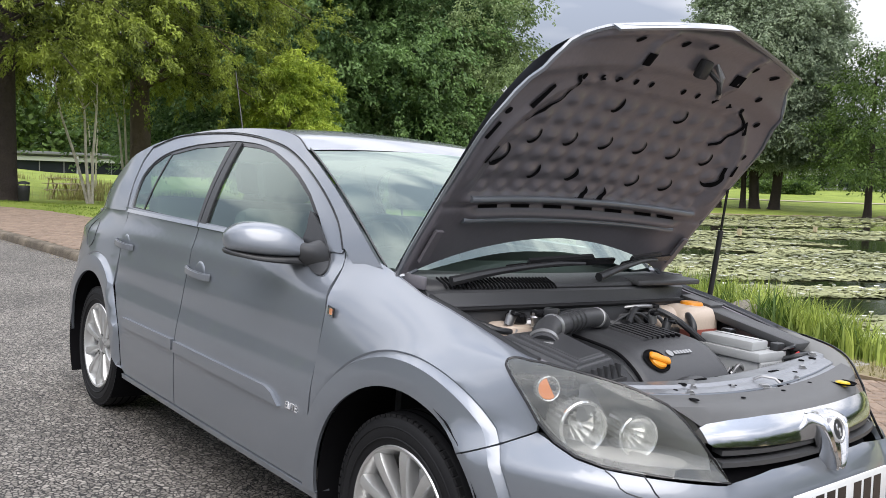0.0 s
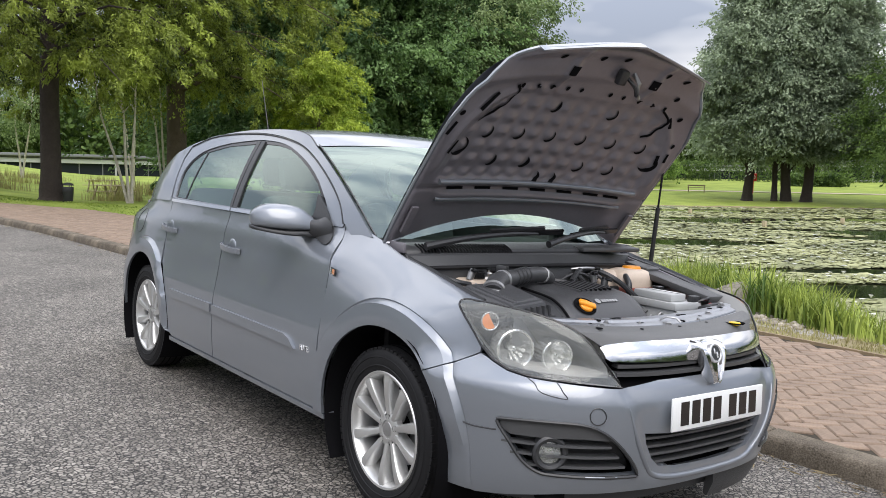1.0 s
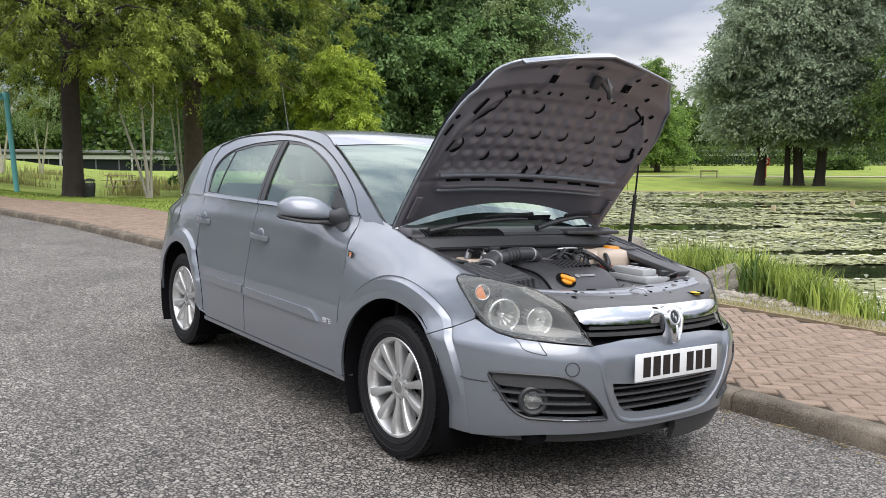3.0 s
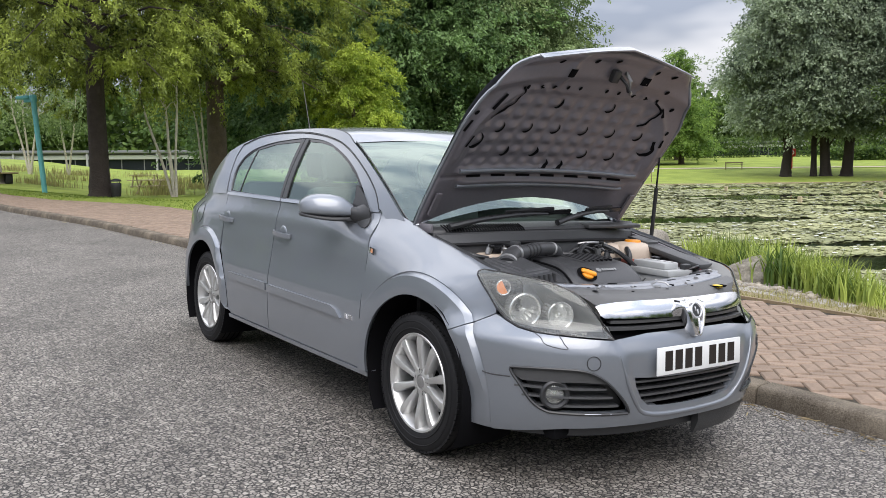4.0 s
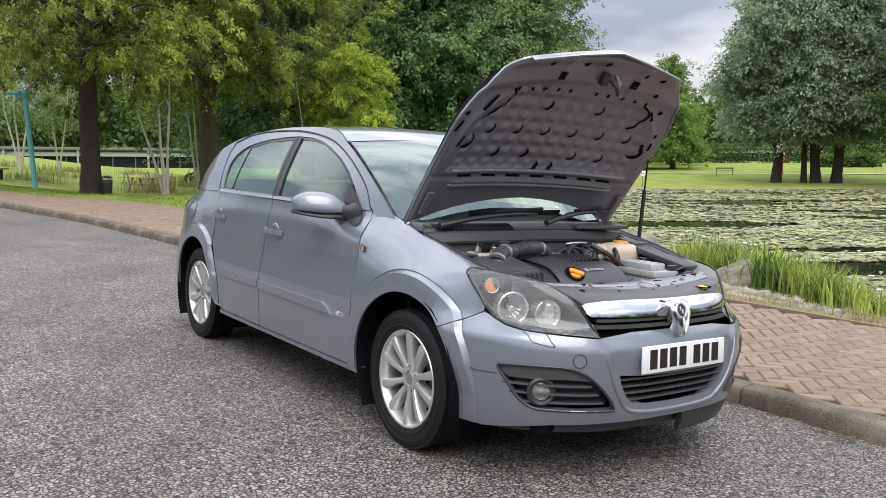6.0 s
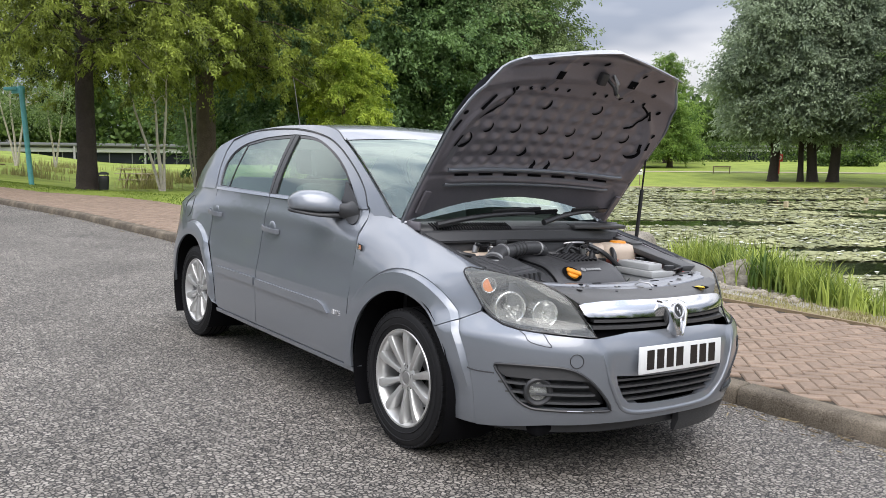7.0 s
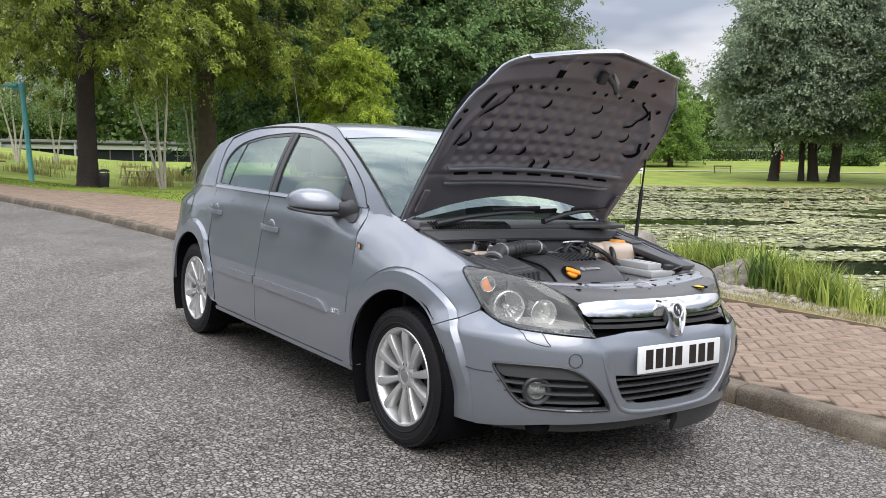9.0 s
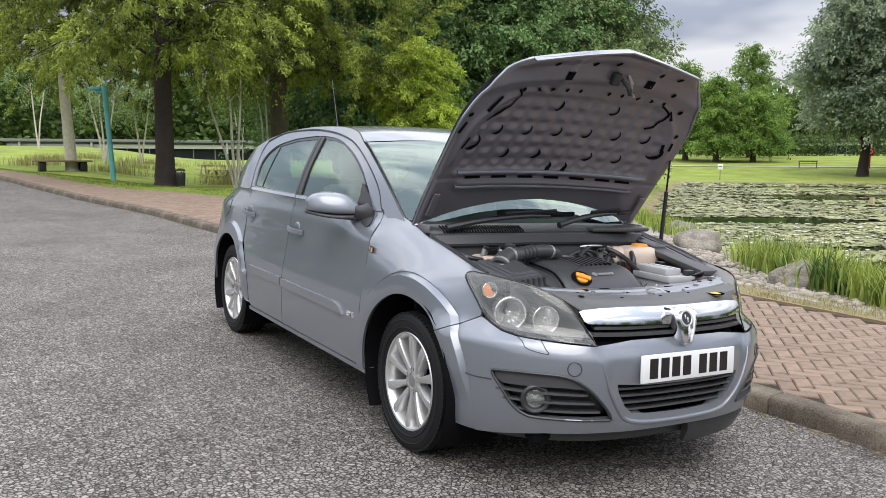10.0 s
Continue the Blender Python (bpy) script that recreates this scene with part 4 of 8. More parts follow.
outer = smooth_line(SCREEN_EDGE, 3) + smooth_line(ROOF_EDGE, 3)[1:] + smooth_line(TAIL_EDGE, 2)[1:] + [(-2.9, 1.015), (-2.36, 1.03), (-2.36, 1.053), (-2.41, 1.17), (-2.437, 1.28), (-2.412, 1.358)] + [(x, z + 0.008) for x, z in smooth_line(DITCH, 3)[::-1]][1:] + [(-0.47, 1.035), (-0.43, 1.0)]
for s in both:
    panel("pillar_and_roof_rail", outer, house, PAINT, car, s, step=0.03, lift=0.004, rim=0.02)
    panel("door_frame", frame_out, house, PAINT, doors[s][0], s, holes=[opening], step=0.03, rim=0.02)
    face_out(panel("front_window", front_glass, house, GLASS, doors[s][0], s, step=0.06, rim=0, lift=-0.008))
    face_out(panel("rear_window", rear_glass, house, GLASS, doors[s][1], s, step=0.06, rim=0, lift=-0.008))
    face_out(panel("quarter_window", quarter, house, GLASS, doors[s][1], s, step=0.06, rim=0, lift=-0.008))
    panel("window_seal", [(x, z) for x, z in opening] , house, GLOSS_BLACK, doors[s][0], s, holes=[front_glass, rear_glass, quarter], step=0.03, rim=0.004, lift=-0.005, label="black rubber and pillar trim")
    panel("pillar_trim", [(-1.405, 1.044), (-1.44, 1.387), (-1.487, 1.39), (-1.457, 1.044)], house, PLASTIC, doors[s][0], s, step=0.03, lift=0.001, rim=0.006)
    panel("pillar_trim", [(-1.464, 1.044), (-1.494, 1.39), (-1.535, 1.39), (-1.49, 1.044)], house, PLASTIC, doors[s][1], s, step=0.03, lift=0.001, rim=0.006)
    patch = smooth_line([(-0.69, 1.150), (-0.647, 1.128), (-0.589, 1.076), (-0.542, 1.022), (-0.525, 0.987), (-0.513, 0.963), (-0.52, 0.945), (-0.56, 0.948), (-0.60, 0.962), (-0.645, 0.985), (-0.675, 1.03), (-0.672, 1.09)], 2, True)
    panel("mirror_patch", patch, lambda x, z: house(x, z) if z > BELT else flank(x, z), PLASTIC, doors[s][0], s, step=0.02, lift=0.010, rim=0.012)


def bridge(name, left, rows, mat, parent, crown, rim=0.012, label=""):
    """A sheet from side to side between two edge lines (half lines of points), bulging by crown(f, across)."""
    bm = bmesh.new()
    grid = []
    n = 24
    for i, pt in enumerate(left):
        row = []
        for k in range(n + 1):
            a = 2 * k / n - 1
            dx, dz = crown(i / (len(left) - 1), a)
            row.append(bm.verts.new((pt[0] + dx, a * pt[1], pt[2] + dz)))
        grid.append(row)
    for r0, r1 in zip(grid, grid[1:]):
        for k in range(n):
            bm.faces.new((r0[k], r0[k + 1], r1[k + 1], r1[k]))
    ob = part(name, bm, mat, parent, label, sharp=60)
    return ob


def house_line(line, inset=0.0):
    return [(x, house(x, z)[1] - inset, z) for x, z in line]


roof_line = house_line(smooth_line(ROOF_EDGE, 5), 0.004)
bridge("roof", roof_line, 0, PAINT, car, lambda f, a: (lerp(0.13, -0.10, f) * (1 - a * a), lerp(0.028, 0.03, f) * (1 - abs(a) ** 2.6)))
screen_line = house_line([(-0.30, 1.0)] + smooth_line(SCREEN_EDGE, 4)[3:-1] + [(-0.905, 1.3685)], 0.012)
face_out(bridge("windscreen", screen_line, 0, SCREEN_GLASS, car, lambda f, a: (lerp(0.17, 0.14, f) * (1 - a * a), lerp(0.0, 0.028, f) * (1 - a * a)), label="tinted windscreen with a dark rim"))
tail_line = house_line(smooth_line(TAIL_EDGE, 4), 0.01)
face_out(bridge("rear_screen", tail_line, 0, GLASS, car, lambda f, a: (-0.10 * (1 - a * a), 0.02 * (1 - a * a))))
# dark rims of the windscreen and roof ditches
for s in both:
    part("screen_rim", ribbon([(x, s * (y - 0.004), z + 0.006) for x, y, z in house_line(smooth_line(SCREEN_EDGE, 4), 0.01)], 0.008, 0.005, (0, s * 0.6, 0.8)), PLASTIC_GREY, car)
    part("roof_ditch", tube([(x, s * (y + 0.001), z + 0.001) for x, y, z in roof_line], 0.003, 6), PLASTIC, car)
    part("frame_gap", tube([(x, s * (y + 0.004), z) for x, y, z in house_line([(x, z + 0.004) for x, z in smooth_line(DITCH, 4)])], 0.0032, 6), GLOSS_BLACK, car)
# tail: hatch panel, lamps and rear bumper
tail_rows = []
for z, x in ((1.0, -3.10), (0.9, -3.26), (0.75, -3.33), (0.6, -3.36), (0.45, -3.40), (0.3, -3.35), (0.22, -3.2)):
    tail_rows.append((x + 0.02, half_width(max(x + 0.02, -3.33), min(z, 1.0)), z))
bridge("tailgate", tail_rows, 0, PAINT, car, lambda f, a: (-0.09 * (1 - a * a), 0))
for s in both:
    part("tail_lamp", box_bm(-3.34, -3.25, min(s * 0.44, s * 0.56), max(s * 0.44, s * 0.56), 0.76, 0.92, 0.03), RED_LAMP, car)

for s in both:
    ring = [(-2.79 + 0.085 * math.cos(a), 0.885 + 0.075 * math.sin(a)) for a in [2 * math.pi * k / 28 for k in range(29)]]
    if s < 0:
        part("fuel_flap_gap", tube([(x, s * (half_width(x, z) + 0.0005), z) for x, z in ring], 0.0022, 5), PLASTIC, car)
part("aerial", tube([(-2.72, 0.0, 1.47), (-2.735, 0.0, 1.53), (-2.86, 0.0, 1.85)], [0.012, 0.004, 0.0025], 8), GLOSS_BLACK, car, "thin black roof aerial")

# mirror: painted shell, dark underside, foot
def mirror_bm(s, tops, bots, size, rings=18):
    """A hollow-looking pod from the door outwards: rings across its length, blunt behind and round ahead."""
    bm = bmesh.new()
    rows = []
    for i in range(rings + 1):
        f = 1 - (1 - i / rings) ** 1.6
        shut = 1 if f < 0.92 else max(1 - ((f - 0.92) / 0.08) ** 2, 0.0) ** 0.5
        shut = max(shut, 0.02)
        top, bot = spline(tops, f), spline(bots, f)
        zc, zh = (top + bot) / 2, (top - bot) / 2 * (0.25 + 0.75 * shut)
        x, y = lerp(-0.655, -0.79, f), lerp(0.768, 1.0, f)
        fore, aft = spline([(0, 0.035), (0.25, 0.06), (0.6, 0.072), (0.85, 0.06), (1, 0.03)], f) * size * shut, 0.05 * size * shut
        row = []
        for k in range(24):
            a = 2 * math.pi * k / 24
            c, t = math.cos(a), math.sin(a)
            c2 = abs(c) ** 0.6 * (1 if c > 0 else -1)
            t2 = abs(t) ** 0.55 * (1 if t > 0 else -1)
            dx = c2 * (fore if c > 0 else aft)
            row.append(bm.verts.new((x + 0.9 * dx - 0.35 * t2 * zh, s * (y + 0.35 * dx), zc + t2 * zh)))
        rows.append(row)
    for r0, r1 in zip(rows, rows[1:]):
        for k in range(24):
            bm.faces.new((r0[k], r0[(k + 1) % 24], r1[(k + 1) % 24], r1[k]))
    bm.faces.new(rows[0][::-1])
    bm.faces.new(rows[-1])
    bmesh.ops.recalc_face_normals(bm, faces=bm.faces)
    return bm


for s in both:
    mirror = part("door_mirror", mirror_bm(s, [(0, 1.056), (0.2, 1.092), (0.5, 1.104), (0.8, 1.096), (1, 1.062)], [(0, 1.0), (0.5, 0.996), (1, 1.006)], 1.0), PAINT, doors[s][0], "painted mirror shell with a black foot", sharp=50)
    part("mirror_base", mirror_bm(s, [(0, 1.004), (0.5, 1.0), (1, 1.012)], [(0, 0.968), (0.5, 0.974), (1, 0.992)], 0.97), PLASTIC, mirror)
    foot = bmesh.new()
    rows = []
    for k in range(9):
        f = k / 8
        c = (lerp(-0.60, -0.665, f), lerp(0.745, 0.80, f), lerp(1.0, 1.012, f))
        rx, rz = spline([(0, 0.075), (0.35, 0.052), (1, 0.045)], f), spline([(0, 0.06), (0.35, 0.042), (1, 0.038)], f)
        rows.append([foot.verts.new((c[0] + rx * math.cos(a), s * c[1], c[2] + rz * math.sin(a))) for a in [2 * math.pi * i / 20 for i in range(20)]])
    for r0, r1 in zip(rows, rows[1:]):
        for i in range(20):
            foot.faces.new((r0[i], r0[(i + 1) % 20], r1[(i + 1) % 20], r1[i]))
    part("mirror_foot", foot, PLASTIC, mirror)
    part("mirror_glass", box_bm(-0.004, 0.004, -0.09, 0.09, -0.045, 0.045, 0.002, m=Matrix.Translation((-0.785, s * 0.885, 1.045)) @ Matrix.Rotation(radians(s * -20), 4, "Z")), CHROME, mirror)

# cabin inside
part("cabin_floor", box_bm(-3.1, -0.25, -0.74, 0.74, 0.26, 0.30), PLASTIC_GREY, car)
for s in both:
    part("inner_door_trim", box_bm(-2.6, -0.70, min(s * 0.69, s * 0.735), max(s * 0.69, s * 0.735), 0.3, 1.01, 0.01), SEAT, car)
part("parcel_shelf", box_bm(-3.05, -2.5, -0.68, 0.68, 0.98, 1.0, 0.005), SEAT, car)
bm = box_bm(-0.85, -0.2, -0.70, 0.70, 0.62, 0.97, 0.06)
part("dashboard", bm, PLASTIC_GREY, car)
lining = [(x, y - 0.035, z - 0.03) for x, y, z in roof_line[4:]]
bridge("headlining", lining, 0, LINER, car, lambda f, a: (lerp(0.10, -0.10, f) * (1 - a * a), 0.028 * (1 - abs(a) ** 2.6)))


def car_seat(x, y, wide=0.5):
    seat = part("seat", box_bm(x - 0.02, x + 0.5, y - wide / 2, y + wide / 2, 0.42, 0.60, 0.05), SEAT, car)
    m = Matrix.Translation((x, y, 0.55)) @ Matrix.Rotation(radians(-16), 4, "Y")
    part("backrest", box_bm(-0.07, 0.07, -wide / 2, wide / 2, 0, 0.58, 0.055, m=m), SEAT, seat)
    part("headrest", box_bm(-0.045, 0.045, -0.13, 0.13, 0.62, 0.80, 0.04, m=m), SEAT, seat)


for y in (-0.36, 0.36):
    car_seat(-1.35, y)
car_seat(-2.3, 0.0, 1.25)
bm = bmesh.new()
m = Matrix.Translation((-0.86, -0.36, 0.97)) @ Matrix.Rotation(radians(-64), 4, "Y")
ring = [(0.185 + 0.016 * math.cos(a), 0.016 * math.sin(a)) for a in [2 * math.pi * k / 10 for k in range(10)]]
lathe(ring, 40, "z", bm, m, closed=True)
box_bm(-0.06, 0.06, -0.18, 0.18, -0.03, 0.0, 0.01, bm, m)
part("steering_wheel", bm, PLASTIC, car)
part("rear_mirror", box_bm(-0.80, -0.77, -0.12, 0.12, 1.27, 1.33, 0.012), PLASTIC, car)

# ---- car: nose details ----
def on_nose(p, z, lift=0.0):
    x, y, zz = mirrored(nose_fn)(p, z)
    e = 1e-3
    a = Vector(mirrored(nose_fn)(p + e, z)) - Vector((x, y, zz))
    b = Vector(mirrored(nose_fn)(p, z + e)) - Vector((x, y, zz))
    n = a.cross(b).normalized()
    if n.x < 0:
        n = -n
    q = Vector((x, y, zz)) + n * lift
    return Vector((q.x, -q.y, q.z))


CREASE = [(0.746, 0.503), (0.739, 0.476), (0.724, 0.462), (0.688, 0.455), (0.651, 0.455), (0.612, 0.456)]
for s in both:
    hole = fog_hole
    back = panel("fog_recess", [(p * 0.985 + 0.004, z) for p, z in hole], skin, PLASTIC, car, s, step=0.03, lift=-0.055, rim=0, label="black slatted fog lamp recess")
    part("recess_wall", tube([(a, s * b, c) for a, b, c in [skin(p, z) for p, z in hole] + [skin(*hole[0])]], 0.006, 6), PLASTIC, back)
    for z0 in (0.355, 0.39, 0.425):
        ps = [lerp(spline([(0.33, 0.20), (0.40, 0.245), (0.46, 0.29)], z0), spline([(0.33, 0.47), (0.38, 0.535), (0.44, 0.585)], z0), k / 12) for k in range(13)]
        part("slat", ribbon([(q[0] - 0.03, s * q[1], q[2]) for q in [shell(p, z0) for p in ps]], 0.008, 0.035), SLAT, back)
    c = Vector(shell(0.442, 0.398))
    d = Vector((0.84, 0.54, 0.0)) if s > 0 else Vector((0.84, -0.54, 0.0))
    m = Matrix.Translation((c.x - 0.022, s * (c.y - 0.006), c.z)) @ d.to_track_quat("Z", "Y").to_matrix().to_4x4()
    fogl = part("fog_lamp", lathe([(0.060, -0.02), (0.058, 0.012), (0.050, 0.018), (0.040, 0.014), (0.035, 0.004), (0.034, -0.03)], 32, "z", m=m), PLASTIC, back)
    part("reflector", lathe([(0.036, 0.004), (0.025, -0.008), (0.011, -0.014), (0.009, -0.004), (0.001, -0.002)], 24, "z", m=m), REFLECTOR, fogl)
    part("lens", lathe([(0.037, 0.006), (0.024, 0.012), (0.001, 0.014)], 24, "z", m=m), LENS, fogl)
    # matt bar across the top of the recess, bright edge below it, crease from the arch
    bar_top = panel("recess_bar", smooth_line([(0.605, 0.484), (0.58, 0.493), (0.44, 0.499), (0.35, 0.493), (0.288, 0.460), (0.275, 0.445), (0.36, 0.452), (0.57, 0.446)], 2, True), shell, PLASTIC_GREY, back, s, step=0.03, lift=-0.008, rim=0.03)
    low = [(0.602, 0.470), (0.575, 0.43), (0.53, 0.368), (0.48, 0.334), (0.42, 0.327), (0.3, 0.326), (0.215, 0.325)]
    part("bright_edge", tube([(q[0] + 0.001, s * (q[1] + 0.001), q[2]) for q in [shell(p, z) for p, z in smooth_line(low, 4)]], 0.0032, 6), PAINT, back)
    crease = smooth_line(CREASE, 4)
    part("bumper_crease", tube([(q[0], s * q[1], q[2]) for q in [shell(p, z) for p, z in crease]], 0.003, 6), PLASTIC, car)
    cap_pts = [shell(0.325 + 0.023 * math.cos(a), 0.53 + 0.027 * math.sin(a)) for a in [2 * math.pi * k / 24 for k in range(25)]]
    part("tow_cap_gap", tube([(q[0] + 0.001, s * (q[1] + 0.001), q[2]) for q in cap_pts], 0.0018, 5), PLASTIC, car)
    wash = smooth_line([(0.525, 0.632), (0.507, 0.618), (0.478, 0.592), (0.417, 0.580), (0.411, 0.588), (0.438, 0.622), (0.45, 0.628)], 3, True)
    part("washer_gap", tube([(q[0] + 0.001, s * (q[1] + 0.001), q[2]) for q in [nose_fn(p, z) for p, z in wash + wash[:1]]], 0.0016, 5), PLASTIC, car)

# painted lip round the lower grille
lip = smooth_line([(0.232, 0.56), (0.218, 0.50), (0.196, 0.43), (0.166, 0.365), (0.135, 0.322), (0.085, 0.305), (0.0, 0.300)], 5)
lip = [on_nose(p, z, -0.002) for p, z in lip + [(-p, z) for p, z in lip[-2::-1]]]
part("grille_lip", tube(lip, [0.010 * min(1, 0.25 + k / 12, 0.25 + (len(lip) - 1 - k) / 12) for k in range(len(lip))], 10), PAINT, car)
# lower grille
grille = panel("lower_grille", whole([(0.0, 0.462), (0.178, 0.472), (0.12, 0.34), (0.0, 0.33)]), mirrored(skin), DARK, car, -1, step=0.04, lift=-0.07, rim=0, label="black slatted lower grille")
for k in range(4):
    z = 0.356 + 0.029 * k
    p1 = spline([(0.334, 0.10), (0.375, 0.139), (0.43, 0.163), (0.466, 0.170)], z) + 0.006
    part("slat", ribbon([(q.x - 0.035, q.y, q.z) for q in [on_nose(lerp(-p1, p1, i / 16), z) for i in range(17)]], 0.008, 0.045), SLAT, grille)
# upper grille and chrome bar
upper = whole([(0.0, 0.70), (0.12, 0.705), (0.25, 0.69), (0.262, 0.65), (0.25, 0.628), (0.0, 0.636)])
ug = panel("upper_grille", upper, mirrored(shell), DARK, car, -1, step=0.04, lift=-0.05, rim=0, label="black slatted upper grille")
for k in range(2):
    z = 0.651 + 0.024 * k
    p1 = 0.252 - 0.004 * k
    part("slat", ribbon([(q[0] - 0.02, -q[1], q[2]) for q in [mirrored(shell)(lerp(-p1, p1, i / 16), z) for i in range(17)]], 0.012, 0.04), PLASTIC_GREY, ug)
bar = whole([(0.0, 0.752), (0.12, 0.754), (0.22, 0.750), (0.285, 0.743), (0.308, 0.735), (0.296, 0.702), (0.28, 0.692), (0.2, 0.690), (0.0, 0.684)])


def bar_fn(p, z):
    x, y, z2 = shell(p, z)
    f = (z - 0.685) / 0.068
    return x + 0.010 + 0.008 * math.sin(math.pi * min(max(f, 0), 1)), y, z2


panel("chrome_bar", bar, mirrored(bar_fn), CHROME, car, -1, step=0.015, rim=0.03, label="broad chrome grille bar")
# badge shield: a V of chrome and a round emblem left blank
SHIELD = [(0.604, 0.892, 0.020), (0.609, 0.905, 0.023), (0.64, 0.906, 0.036), (0.68, 0.898, 0.052), (0.715, 0.888, 0.067), (0.732, 0.876, 0.070), (0.743, 0.858, 0.066), (0.747, 0.835, 0.060), (0.742, 0.805, 0.055)]
bm = bmesh.new()
rows = []
for k in range(33):
    z, x, w = (spline([(i, r[j]) for i, r in enumerate(SHIELD)], k / 4) for j in range(3))
    keel = 1 - min(max((z - 0.70) / 0.03, 0), 1)
    rows.append([bm.verts.new((x + d + (0.010 * keel if abs(y) < 0.1 else 0), y * w, z)) for y, d in ((-1.0, -0.045), (-0.98, -0.010), (-0.92, -0.001), (-0.70, 0.003), (-0.60, 0.0), (-0.50, -0.012), (-0.05, -0.013), (0.05, -0.013), (0.50, -0.012), (0.60, 0.0), (0.70, 0.003), (0.92, -0.001), (0.98, -0.010), (1.0, -0.045))])
for r0, r1 in zip(rows, rows[1:]):
    for a, b, c, d in zip(r0, r0[1:], r1[1:], r1):
        bm.faces.new((a, b, c, d))
bm.faces.new(rows[0])
badge = part("badge_shield", bm, CHROME, car, "chrome V-shaped badge carrier", sharp=32)
m = Matrix.Translation((0.881, 0.0, 0.708)) @ Matrix.Rotation(radians(72), 4, "Y")
part("emblem", lathe([(0.034, -0.01), (0.034, 0.007), (0.032, 0.010), (0.028, 0.010), (0.026, 0.006), (0.001, 0.006)], 32, "z", m=m), BADGE, badge)
part("emblem_field", lathe([(0.0258, 0.0065), (0.001, 0.0075)], 32, "z", m=m), PLASTIC, badge)
part("emblem_figure", box_bm(-0.016, 0.002, -0.009, -0.002, 0.006, 0.0095, 0.002, m=m), BADGE, badge)
part("emblem_figure", box_bm(-0.004, 0.017, 0.003, 0.010, 0.006, 0.0095, 0.002, m=m), BADGE, badge)

# number plate with plain bars for its characters
plate_m = Matrix.Translation((0.918, 0.002, 0.527)) @ Matrix.Rotation(radians(-3), 4, "Y")
plate = part("number_plate", box_bm(-0.004, 0.004, -0.26, 0.26, -0.0555, 0.0555, 0.003, m=plate_m), WHITE_PAINT, car, "white number plate with dark bars")
for y in (-0.195, -0.135, -0.075, -0.015, 0.075, 0.135, 0.195):
    part("bar", box_bm(0.0042, 0.0052, y - 0.022, y + 0.022, -0.0395, 0.0395, m=plate_m), GLOSS_BLACK, plate, smooth=False)

# headlamps: bezel, three round units, clouded lens
lamp_out = smooth_line([(0.688, 0.706), (0.72, 0.766), (0.75, 0.824), (0.767, 0.868), (0.763, 0.903), (0.744, 0.925), (0.715, 0.929), (0.682, 0.933)], 3)
lamp_out += [(p, spline(ROLL_Z, p) + ROLL) for p in (0.655, 0.62, 0.56, 0.511, 0.46, 0.417, 0.37, 0.345)]
lamp_out += [(0.322, 0.80), (0.290, 0.705), (0.246, 0.617)] + [(0.40, 0.627), (0.53, 0.635), (0.594, 0.646), (0.65, 0.667)]


def lamp_fn(p, z):
    x, y, z2 = skin(p, z)
    return x, y, z2


def unit(c, d, r, depth, parent, s, name, mat):
    q = Vector((d[0], s * d[1], d[2])).to_track_quat("Z", "Y").to_matrix().to_4x4()
    m = Matrix.Translation((c[0], s * c[1], c[2])) @ q
    u = part(name, lathe([(r * 1.10, -0.006), (r * 1.09, 0.001), (r * 1.03, 0.004), (r * 0.95, 0.002), (r * 0.93, -0.004)], 36, "z", m=m), REFLECTOR, parent)
    flutes = bmesh.new()
    rings = [[flutes.verts.new(m @ Vector((r * k1 * math.cos(a), r * k1 * math.sin(a), o))) for k1, a in [((1.10 if i % 2 else 1.05), 2 * math.pi * i / 56) for i in range(56)]] for o in (-depth, -0.006)]
    for i in range(56):
        flutes.faces.new((rings[0][i], rings[0][(i + 1) % 56], rings[1][(i + 1) % 56], rings[1][i]))
    part("fluted_barrel", flutes, REFLECTOR, u, smooth=False)
    part("reflector", lathe([(r * 0.94, -0.002), (r * 0.8, -depth * 0.45), (r * 0.5, -depth * 0.8), (r * 0.24, -depth), (0.001, -depth)], 16, "z", m=m), mat, u, sharp=12)
    part("bulb", lathe([(r * 0.2, -depth), (r * 0.2, -depth * 0.35), (r * 0.12, -depth * 0.22), (0.001, -depth * 0.2)], 16, "z", m=m), REFLECTOR, u)
    return u


